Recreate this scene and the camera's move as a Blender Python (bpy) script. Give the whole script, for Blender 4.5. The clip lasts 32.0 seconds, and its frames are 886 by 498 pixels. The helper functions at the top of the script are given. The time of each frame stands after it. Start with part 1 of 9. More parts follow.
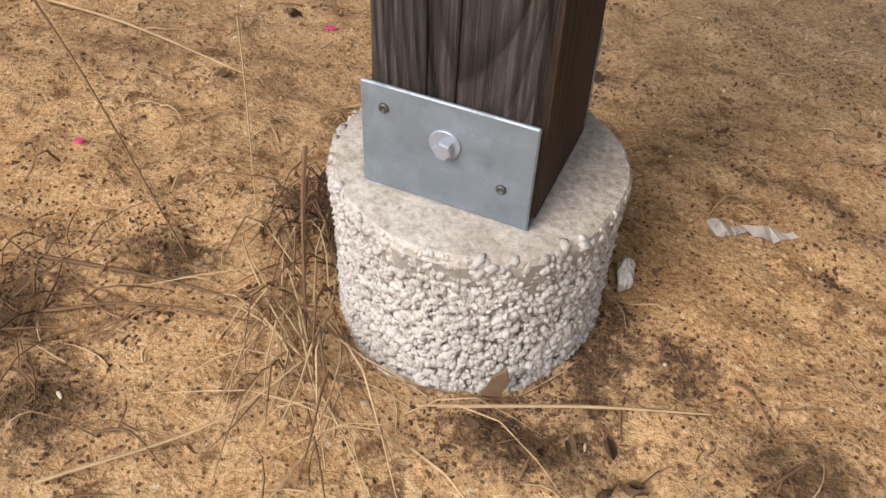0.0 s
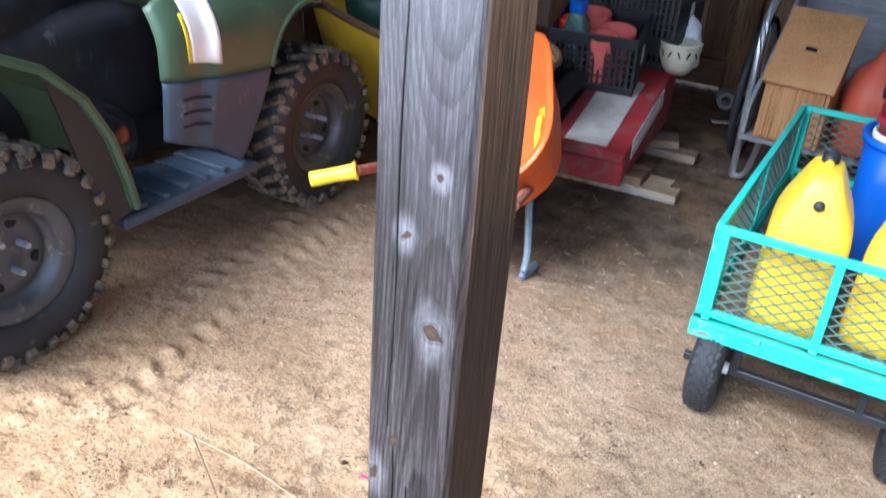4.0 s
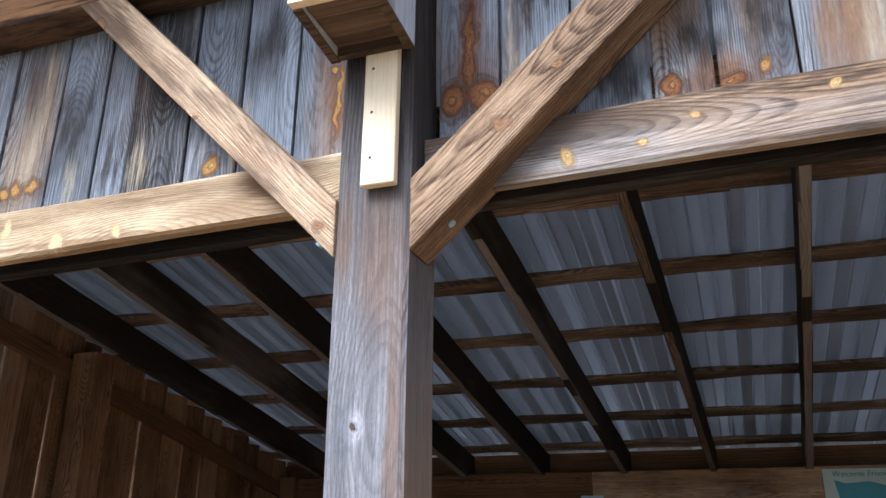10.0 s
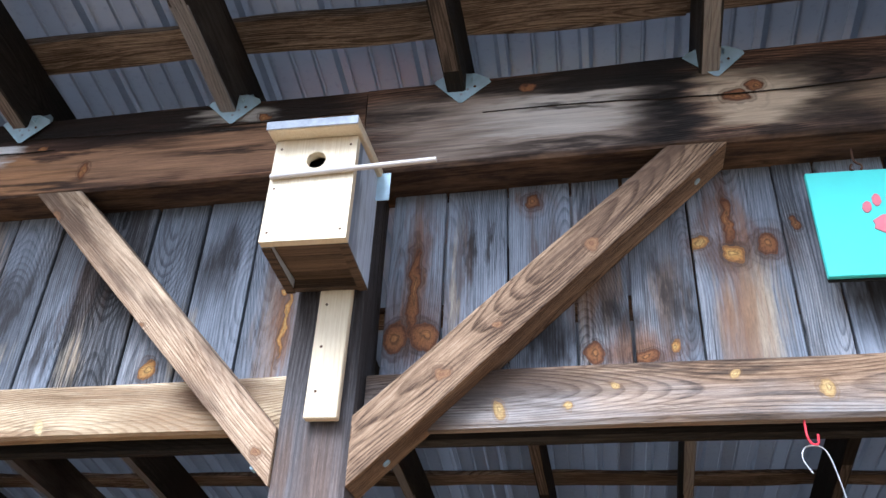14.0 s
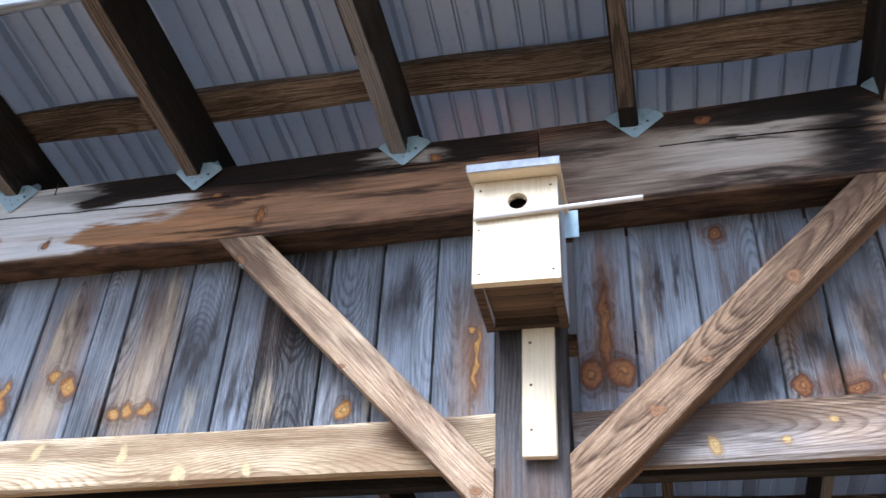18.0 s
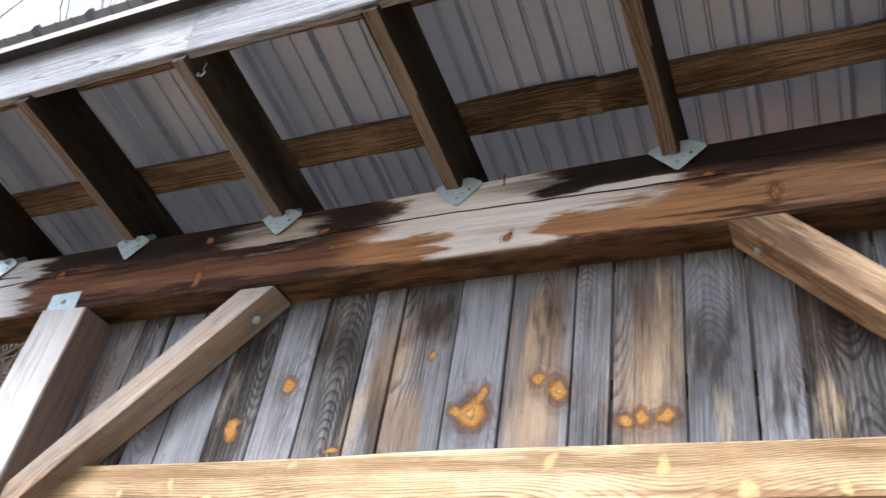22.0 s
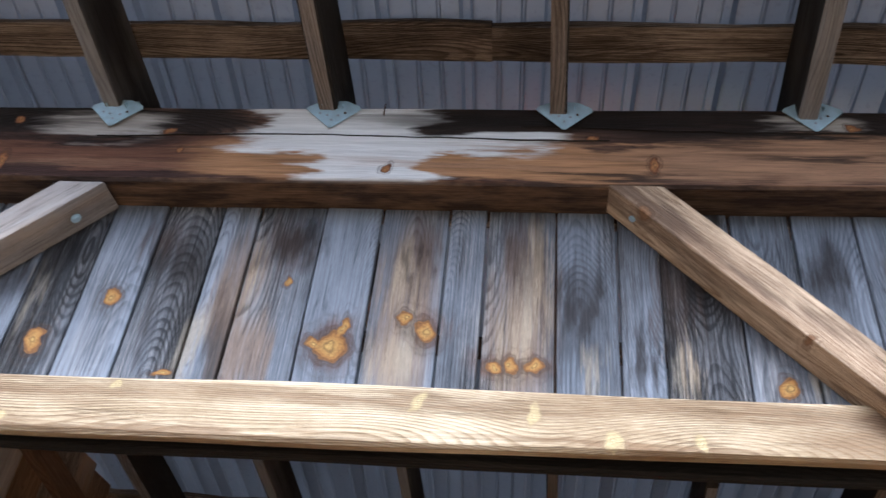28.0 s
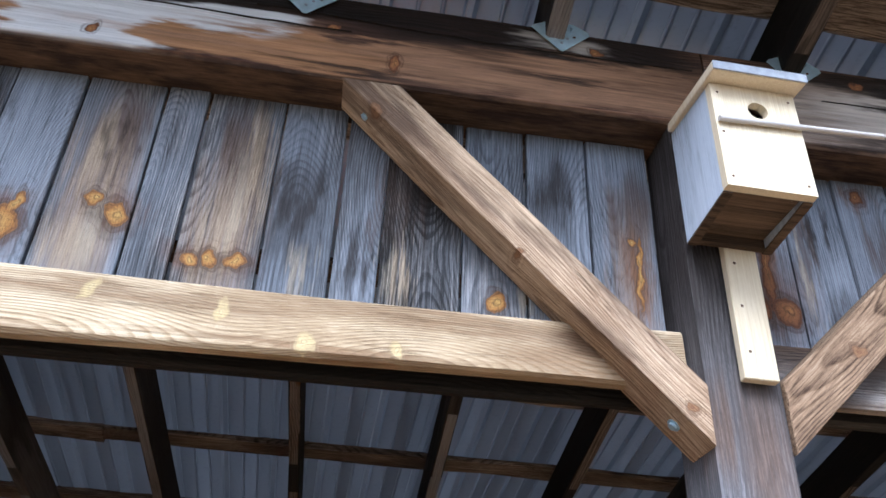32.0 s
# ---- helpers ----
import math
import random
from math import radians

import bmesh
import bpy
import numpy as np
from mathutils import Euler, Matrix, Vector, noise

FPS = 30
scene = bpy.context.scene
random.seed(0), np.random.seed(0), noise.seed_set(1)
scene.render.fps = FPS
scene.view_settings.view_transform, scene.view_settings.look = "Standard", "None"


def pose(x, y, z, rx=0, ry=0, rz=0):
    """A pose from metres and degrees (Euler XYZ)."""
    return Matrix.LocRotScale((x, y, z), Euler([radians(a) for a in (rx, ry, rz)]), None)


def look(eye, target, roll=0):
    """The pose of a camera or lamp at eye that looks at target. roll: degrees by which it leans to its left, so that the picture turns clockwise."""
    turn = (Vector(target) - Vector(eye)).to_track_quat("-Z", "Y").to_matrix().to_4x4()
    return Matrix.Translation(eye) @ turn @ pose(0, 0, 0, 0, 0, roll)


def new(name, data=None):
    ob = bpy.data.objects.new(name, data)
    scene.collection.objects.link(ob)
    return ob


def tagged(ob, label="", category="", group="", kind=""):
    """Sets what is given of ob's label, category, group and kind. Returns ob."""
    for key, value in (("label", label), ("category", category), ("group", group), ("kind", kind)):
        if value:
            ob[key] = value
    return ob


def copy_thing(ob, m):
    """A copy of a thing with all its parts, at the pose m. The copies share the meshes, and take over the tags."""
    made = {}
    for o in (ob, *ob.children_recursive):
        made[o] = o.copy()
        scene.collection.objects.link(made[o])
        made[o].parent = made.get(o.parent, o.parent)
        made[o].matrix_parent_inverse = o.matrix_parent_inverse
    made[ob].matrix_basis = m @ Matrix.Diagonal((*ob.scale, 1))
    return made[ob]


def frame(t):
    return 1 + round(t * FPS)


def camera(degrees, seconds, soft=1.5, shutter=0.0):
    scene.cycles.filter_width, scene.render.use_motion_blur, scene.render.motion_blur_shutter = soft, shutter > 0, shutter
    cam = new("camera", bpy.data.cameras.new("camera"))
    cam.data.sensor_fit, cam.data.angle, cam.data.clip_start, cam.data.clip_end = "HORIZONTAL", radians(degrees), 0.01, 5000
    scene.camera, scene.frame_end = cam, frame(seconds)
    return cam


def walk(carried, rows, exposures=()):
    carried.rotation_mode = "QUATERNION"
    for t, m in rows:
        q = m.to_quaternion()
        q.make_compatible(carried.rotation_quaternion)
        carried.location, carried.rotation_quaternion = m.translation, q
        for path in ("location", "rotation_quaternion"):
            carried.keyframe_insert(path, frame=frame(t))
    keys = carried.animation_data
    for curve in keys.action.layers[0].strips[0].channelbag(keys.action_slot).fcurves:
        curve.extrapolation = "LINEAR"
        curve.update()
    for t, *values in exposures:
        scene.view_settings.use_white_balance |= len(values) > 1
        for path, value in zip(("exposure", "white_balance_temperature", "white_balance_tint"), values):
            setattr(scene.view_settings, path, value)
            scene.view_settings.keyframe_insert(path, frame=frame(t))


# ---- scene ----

# ---- camera ----
PATH = [
    (0, (0.182, -0.519, 0.612), (-0.355, 0.799, -0.794), 2.8),
    (1, (0.16, -0.502, 0.635), (-0.33, 0.85, -0.754), 3.2),
    (2, (0.186, -0.585, 0.899), (-0.272, 0.739, -0.529), 2.0),
    (3, (0.292, -0.694, 1.23), (-0.218, 0.668, -0.143), 4.4),
    (3.5, (0.4, -0.753, 1.357), (-0.297, 0.689, 0.159), 4.8),
    (4, (0.448, -0.851, 1.445), (-0.376, 0.708, 0.5), 4.2),
    (4.5, (0.501, -1.016, 1.508), (-0.385, 0.613, 0.758), 4.5),
    (6.5, (0.555, -1.089, 1.683), (-0.393, 0.651, 1.415), 1.8),
    (7, (0.562, -1.117, 1.749), (-0.309, 0.683, 1.7), 1.5),
    (7.2, (0.564, -1.126, 1.794), (-0.287, 0.684, 1.824), 1.4),
    (7.5, (0.599, -1.175, 1.806), (-0.249, 0.626, 2.003), 1.2),
    (7.8, (0.597, -1.172, 1.88), (-0.24, 0.619, 2.179), 0.7),
    (8, (0.591, -1.177, 1.882), (-0.225, 0.597, 2.316), 0.2),
    (8.5, (0.577, -1.185, 1.931), (-0.219, 0.56, 2.496), 0.3),
    (9, (0.572, -1.22, 1.939), (-0.168, 0.529, 2.565), 0.4),
    (9.5, (0.549, -1.242, 1.943), (-0.115, 0.525, 2.605), 0.1),
    (10, (0.554, -1.261, 1.938), (-0.073, 0.508, 2.63), 0.4),
    (10.5, (0.568, -1.291, 1.935), (-0.067, 0.467, 2.644), 1.0),
    (11, (0.542, -1.345, 1.951), (-0.068, 0.408, 2.695), 1.6),
    (11.5, (0.521, -1.393, 1.975), (-0.038, 0.341, 2.8), 2.4),
    (12, (0.528, -1.435, 2.005), (0.016, 0.276, 2.904), 2.8),
    (12.5, (0.529, -1.445, 2.019), (0.092, 0.25, 2.986), 3.3),
    (13, (0.521, -1.445, 2.022), (0.15, 0.234, 3.044), 3.4),
    (13.5, (0.5, -1.451, 2.026), (0.162, 0.216, 3.078), 3.3),
    (15.5, (0.489, -1.437, 2.026), (0.165, 0.252, 3.047), 2.1),
    (16, (0.453, -1.46, 2.029), (0.131, 0.211, 3.08), 1.7),
    (16.5, (0.392, -1.509, 2.031), (0.085, 0.153, 3.099), 1.4),
    (17, (0.337, -1.532, 2.02), (0.007, 0.094, 3.136), 3.5),
    (17.5, (0.263, -1.549, 2.029), (-0.094, 0.079, 3.135), 3.8),
    (18, (0.185, -1.549, 2.029), (-0.228, 0.078, 3.116), 3.0),
    (18.5, (0.114, -1.478, 2.022), (-0.364, 0.134, 3.105), 2.7),
    (19, (0.027, -1.378, 2.03), (-0.468, 0.19, 3.168), 3.2),
    (19.5, (-0.052, -1.393, 2.043), (-0.621, 0.147, 3.185), 4.5),
    (20, (-0.132, -1.42, 2.041), (-0.801, 0.08, 3.183), 8.5),
    (20.5, (-0.269, -1.469, 2.016), (-0.952, 0.013, 3.173), 9.9),
    (21, (-0.402, -1.526, 1.997), (-1.074, -0.038, 3.152), 10.5),
    (21.5, (-0.486, -1.535, 2.006), (-1.214, -0.052, 3.135), 10.8),
    (22, (-0.639, -1.476, 1.971), (-1.419, -0.05, 3.137), 10.4),
    (22.5, (-0.792, -1.498, 1.948), (-1.611, -0.099, 3.118), 10.5),
    (23, (-0.901, -1.516, 1.953), (-1.777, -0.125, 3.092), 12.5),
    (23.5, (-1.022, -1.556, 1.962), (-1.841, -0.104, 3.067), 12.4),
    (24, (-1.089, -1.568, 1.965), (-1.859, -0.077, 3.053), 12.4),
    (24.5, (-1.119, -1.57, 1.937), (-1.873, -0.086, 3.046), 11.6),
    (26.5, (-1.053, -1.504, 1.919), (-1.722, 0.006, 3.047), 11.4),
    (27, (-1.005, -1.464, 1.926), (-1.543, 0.081, 3.076), 9.8),
    (27.5, (-0.96, -1.437, 1.93), (-1.339, 0.139, 3.102), 7.8),
    (28, (-0.923, -1.421, 1.937), (-1.13, 0.19, 3.105), 6.3),
    (28.5, (-0.882, -1.402, 1.939), (-0.974, 0.214, 3.114), 5.5),
    (29, (-0.851, -1.385, 1.945), (-0.873, 0.224, 3.132), 5.1),
    (29.5, (-0.809, -1.353, 1.951), (-0.784, 0.251, 3.145), 4.9),
    (30, (-0.772, -1.335, 1.96), (-0.697, 0.277, 3.142), 5.0),
    (30.5, (-0.762, -1.311, 1.953), (-0.617, 0.29, 3.142), 4.0),
    (31, (-0.737, -1.299, 1.956), (-0.547, 0.319, 3.116), 3.0),
    (31.5, (-0.724, -1.295, 1.959), (-0.505, 0.343, 3.085), 2.3),
    (32, (-0.717, -1.275, 1.946), (-0.47, 0.39, 3.025), 2.6),
]
EXPOSURES = [(0, 0.22, 7000, 14), (3, 0.47, 6800, 13), (4.0, 1.54, 5200, 11), (4.5, 1.79, 5850, 11), (6.5, 2.72, 6800, 16), (7.5, 2.82, 7000, 16), (8.0, 2.57, 6300, 13), (9, 1.42, 5850, 11), (10, 1.14, 5650, 11), (12, 1.12, 5450, 12), (17, 1.12, 5350, 12), (19, 1.07, 5450, 13), (22, 1.07, 6600, 14), (24, 0.88, 7000, 14), (27, 0.92, 6900, 15), (27.8, 0.96, 5600, 13), (28.5, 0.98, 5350, 12), (32, 0.9, 5350, 12)]
cam = camera(57.0, 32.0, soft=1.5, shutter=0.3)
walk(cam, [(t, look(e, g, r)) for t, e, g, r in PATH], EXPOSURES)

SKY_STRENGTH, SUN_STRENGTH, SUN_ANGLE, SUN_FROM = 0.15, 2.6, 28, (-2.2, -5.8, 5.9)

# ---- world and light ----
world = bpy.data.worlds.new("sky")
scene.world = world
world.use_nodes = True
_wn = world.node_tree.nodes
_sky = _wn.new("ShaderNodeTexSky")
_sky.sky_type = "NISHITA"
_sky.sun_disc = False
_sky.sun_elevation = radians(50)
_sky.sun_rotation = radians(205)
_sky.dust_density = 2.0
_sky.air_density = 1.0
_cloud = _wn.new("ShaderNodeHueSaturation")
_cloud.inputs["Saturation"].default_value = 0.35
world.node_tree.links.new(_sky.outputs[0], _cloud.inputs["Color"])
# an overcast sky is brightest overhead
_up = _wn.new("ShaderNodeSeparateXYZ")
world.node_tree.links.new(_wn.new("ShaderNodeTexCoord").outputs["Generated"], _up.inputs[0])
_grade = _wn.new("ShaderNodeMapRange")
world.node_tree.links.new(_up.outputs[2], _grade.inputs[0])
for _k, _v in enumerate((0.0, 1.0, 0.95, 1.35), 1):
    _grade.inputs[_k].default_value = _v
_over = _wn.new("ShaderNodeVectorMath")
_over.operation = "SCALE"
world.node_tree.links.new(_cloud.outputs[0], _over.inputs[0])
world.node_tree.links.new(_grade.outputs[0], _over.inputs["Scale"])
world.node_tree.links.new(_over.outputs[0], _wn["Background"].inputs[0])
_wn["Background"].inputs[1].default_value = SKY_STRENGTH
_sun = bpy.data.lights.new("sun", "SUN")
_sun.energy, _sun.angle, _sun.color = SUN_STRENGTH, radians(SUN_ANGLE), (1.0, 0.97, 0.92)
new("sun", _sun).matrix_world = look(SUN_FROM, (0, 0, 0))


# ---- material tools ----
class Net:
    """Short hand for building a node material."""

    def __init__(self, name, mat=None):
        self.mat = mat or bpy.data.materials.new(name)
        self.mat.use_nodes = True
        self.n, self.l = self.mat.node_tree.nodes, self.mat.node_tree.links
        self.bsdf = self.n["Principled BSDF"]

    def put(self, socket, value):
        if isinstance(value, bpy.types.NodeSocket):
            self.l.new(value, socket)
        elif isinstance(value, (tuple, list)) and len(value) == 3 and socket.type == "RGBA":
            socket.default_value = (*value, 1)
        else:
            socket.default_value = value

    def node(self, kind, out=0, **inputs):
        nd = self.n.new(kind)
        for key, value in inputs.items():
            if key in ("operation", "blend_type", "data_type", "feature", "wave_type", "noise_dimensions", "distance", "interpolation_type", "bands_direction"):
                continue
            self.put(nd.inputs[int(key[1:])] if key[0] == "i" and key[1:].isdigit() else nd.inputs[key.replace("_", " ")], value)
        return nd, nd.outputs[out]

    def math(self, op, a, b=0.0, c=0.0, clamp=False):
        nd = self.n.new("ShaderNodeMath")
        nd.operation, nd.use_clamp = op, clamp
        for s, v in zip(nd.inputs, (a, b, c)):
            self.put(s, v)
        return nd.outputs[0]

    def vmath(self, op, a, b=(0, 0, 0)):
        nd = self.n.new("ShaderNodeVectorMath")
        nd.operation = op
        self.put(nd.inputs[0], a)
        self.put(nd.inputs[1], b)
        return nd.outputs[0]

    def noise(self, co, scale, detail=4, rough=0.55, dist=0.0, out=0):
        nd = self.n.new("ShaderNodeTexNoise")
        self.put(nd.inputs["Vector"], co)
        nd.inputs["Scale"].default_value = scale
        nd.inputs["Detail"].default_value = detail
        nd.inputs["Roughness"].default_value = rough
        nd.inputs["Distortion"].default_value = dist
        return nd.outputs[out]

    def voronoi(self, co, scale, feature="F1", out="Distance", random=1.0):
        nd = self.n.new("ShaderNodeTexVoronoi")
        nd.feature = feature
        self.put(nd.inputs["Vector"], co)
        nd.inputs["Scale"].default_value = scale
        nd.inputs["Randomness"].default_value = random
        return nd.outputs[out]

    def span(self, v, a, b, c=0.0, d=1.0, smooth=False):
        nd = self.n.new("ShaderNodeMapRange")
        nd.interpolation_type = "SMOOTHSTEP" if smooth else "LINEAR"
        for s, x in zip(nd.inputs, (v, a, b, c, d)):
            self.put(s, x)
        return nd.outputs[0]

    def mix(self, f, a, b, mode="MIX"):
        nd = self.n.new("ShaderNodeMix")
        nd.data_type, nd.blend_type = "RGBA", mode
        self.put(nd.inputs[0], f)
        self.put(nd.inputs[6], a)
        self.put(nd.inputs[7], b)
        return nd.outputs[2]

    def ramp(self, v, stops):
        nd = self.n.new("ShaderNodeValToRGB")
        while len(nd.color_ramp.elements) < len(stops):
            nd.color_ramp.elements.new(0.5)
        for e, (p, c) in zip(nd.color_ramp.elements, stops):
            e.position, e.color = p, (*c, 1)
        self.put(nd.inputs[0], v)
        return nd.outputs[0]

    def coords(self, spread=37.0, scale=(1, 1, 1)):
        """Object coordinates, shifted piece by piece."""
        tc = self.n.new("ShaderNodeTexCoord").outputs["Object"]
        info = self.n.new("ShaderNodeObjectInfo").outputs["Random"]
        shift = self.n.new("ShaderNodeCombineXYZ")
        for k, s in enumerate((spread, spread * 0.71, spread * 1.37)):
            self.put(shift.inputs[k], self.math("MULTIPLY", info, s))
        self.random = info
        self.raw = tc
        co = self.vmath("ADD", tc, shift.outputs[0])
        return self.vmath("MULTIPLY", co, scale) if tuple(scale) != (1, 1, 1) else co

    def done(self, color, rough=0.7, metal=0.0, bump=None, strength=0.3, distance=0.002, spec=None):
        self.put(self.bsdf.inputs["Base Color"], color)
        self.put(self.bsdf.inputs["Roughness"], rough)
        self.put(self.bsdf.inputs["Metallic"], metal)
        if spec is not None:
            self.put(self.bsdf.inputs["Specular IOR Level"], spec)
        if bump is not None:
            nd = self.n.new("ShaderNodeBump")
            nd.inputs["Strength"].default_value = strength
            nd.inputs["Distance"].default_value = distance
            self.put(nd.inputs["Height"], bump)
            self.l.new(nd.outputs[0], self.bsdf.inputs["Normal"])
        return self.mat


def wood(name, dark, mid, light, axis=2, gray=None, gray_amount=0.0, knots=0.5, knot_color=(0.10, 0.045, 0.02), ring=1.0, vary=0.25, rough=0.8, bands=0.30, spacing=0.0042, wander=0.05, fib=0.6, blotch=0.55, weather=1.0, stain=None, relief=1.0):
    """Sawn or weathered timber with its grain along one local axis: fibres, growth rings that wrap round knots, silvering, stains."""
    w = Net(name)
    co = w.coords()
    st = [1.0, 1.0, 1.0]
    st[axis] = 0.024
    long = w.vmath("MULTIPLY", co, tuple(st))
    kst = [1.0, 1.0, 1.0]
    kst[axis] = 0.42
    kco = w.vmath("MULTIPLY", co, tuple(kst))
    kd = w.voronoi(kco, 3.2)
    pick = w.voronoi(kco, 3.2, out="Color")
    sep = w.node("ShaderNodeSeparateColor", i0=pick)[0]
    exists = w.math("LESS_THAN", sep.outputs[0], knots)
    near = w.math("MULTIPLY", w.span(kd, 0.0, 0.30, 1.0, 0.0, True), exists)
    core = w.math("MULTIPLY", w.span(kd, 0.035, 0.065, 1.0, 0.0, True), exists)
    # growth rings about a pith that wanders along the timber, so that flat faces show nested arches
    sep_l = w.n.new("ShaderNodeSeparateXYZ")
    w.put(sep_l.inputs[0], w.raw)
    far, deep, lon = sep_l.outputs[2 if axis == 0 else 0], sep_l.outputs[1], sep_l.outputs[axis]
    r2, r3 = (w.math("FRACT", w.math("MULTIPLY", w.random, k)) for k in (7.13, 13.71))
    run = w.n.new("ShaderNodeCombineXYZ")
    w.put(run.inputs[0], w.math("MULTIPLY_ADD", w.random, 61.0, w.math("MULTIPLY", lon, 1.0)))
    drift = w.noise(run.outputs[0], 1.5, 1, 0.4)
    run2 = w.n.new("ShaderNodeCombineXYZ")
    w.put(run2.inputs[0], w.math("MULTIPLY_ADD", w.random, 91.0, w.math("MULTIPLY", lon, 1.0)))
    sway = w.noise(run2.outputs[0], 1.6, 1, 0.4)
    da = w.math("ADD", far, w.math("ADD", w.math("MULTIPLY_ADD", r2, 0.13, -0.065), w.math("MULTIPLY_ADD", sway, wander, -0.5 * wander)))
    db = w.math("ADD", deep, w.math("ADD", w.math("MULTIPLY_ADD", r3, -0.05, -0.012), w.math("MULTIPLY_ADD", drift, 2.4 * wander, -1.2 * wander)))
    radius = w.math("SQRT", w.math("ADD", w.math("MULTIPLY", da, da), w.math("MULTIPLY", db, db)))
    radius = w.math("ADD", radius, w.math("MULTIPLY_ADD", w.noise(long, 11.0 * ring, 3, 0.5), 0.012, w.math("MULTIPLY", near, 0.016)))
    rings = w.math("FRACT", w.math("DIVIDE", radius, spacing))
    late = w.math("MULTIPLY", w.span(rings, 0.40, 0.86, 0.0, 1.0, True), w.span(rings, 0.90, 1.0, 1.0, 0.0))
    late = w.math("MULTIPLY", late, w.span(w.noise(co, 7.0, 3), 0.30, 0.62, 0.30, 1.0))
    st2 = [1.0, 1.0, 1.0]
    st2[axis] = 0.010
    fibre = w.span(w.noise(w.vmath("MULTIPLY", co, tuple(st2)), 230, 4, 0.75), 0.28, 0.72)
    st4 = [1.0, 1.0, 1.0]
    st4[axis] = 0.12
    fuzz = w.noise(w.vmath("MULTIPLY", co, tuple(st4)), 420, 3, 0.7)
    tone = w.math("ADD", w.math("MULTIPLY_ADD", fibre, fib, 0.42 - 0.5 * fib), w.math("MULTIPLY", late, -bands))
    st3 = [1.0, 1.0, 1.0]
    st3[axis] = 0.016
    split = w.noise(w.vmath("MULTIPLY", co, tuple(st3)), 75, 3, 0.6, 0.2)
    split = w.math("MULTIPLY", w.span(w.math("ABSOLUTE", w.math("SUBTRACT", split, 0.5)), 0.0, 0.016, 1.0, 0.0), w.span(w.noise(co, 6.0, 2), 0.42, 0.6))
    big = w.noise(w.vmath("MULTIPLY", co, tuple(0.35 if k == axis else 1.0 for k in range(3))), 5.0, 4, 0.6)
    tone = w.math("ADD", tone, w.math("MULTIPLY", w.math("SUBTRACT", big, 0.5), blotch))
    tone = w.math("ADD", tone, w.math("MULTIPLY", w.math("SUBTRACT", w.random, 0.5), vary))
    tone = w.math("ADD", tone, w.math("MULTIPLY", w.math("SUBTRACT", fuzz, 0.5), 0.55))
    color = w.ramp(w.span(tone, -0.02, 0.78), [(0.0, dark), (0.45, mid), (1.0, light)])
    if gray is not None:
        patch = w.noise(w.vmath("MULTIPLY", co, tuple(0.22 if k == axis else 1.0 for k in range(3))), 3.0, 5, 0.65)
        amount = w.span(w.math("ADD", patch, w.math("MULTIPLY", w.math("SUBTRACT", w.random, 0.5), 0.35)), 0.62 - 0.45 * gray_amount, 0.86 - 0.45 * gray_amount, 0.0, 1.0, True)
        silver = w.mix(w.span(tone, 0.0, 0.7), tuple(g * 0.38 for g in gray), gray)
        color = w.mix(amount, color, silver)
    if stain is not None:
        spill = w.noise(w.vmath("MULTIPLY", co, tuple(0.18 if k == axis else 1.0 for k in range(3))), 4.4, 5, 0.7)
        color = w.mix(w.math("MULTIPLY", w.span(spill, 0.56, 0.68, 0.0, 1.0, True), 0.8), color, stain)
    color = w.mix(w.math("MULTIPLY", split, 0.75 * weather), color, tuple(d * 0.45 for d in dark))
    color = w.mix(w.math("MULTIPLY", near, 0.35), color, tuple(0.5 * k + 0.5 * m for k, m in zip(knot_color, mid)))
    color = w.mix(core, color, knot_color)
    height = w.math("ADD", w.math("MULTIPLY", fibre, 0.6), w.math("MULTIPLY", late, 0.8))
    height = w.math("ADD", height, w.math("MULTIPLY", core, -0.6))
    height = w.math("SUBTRACT", height, split)
    return w.done(color, rough, 0.0, height, 0.55 * relief, 0.0025, 0.25)


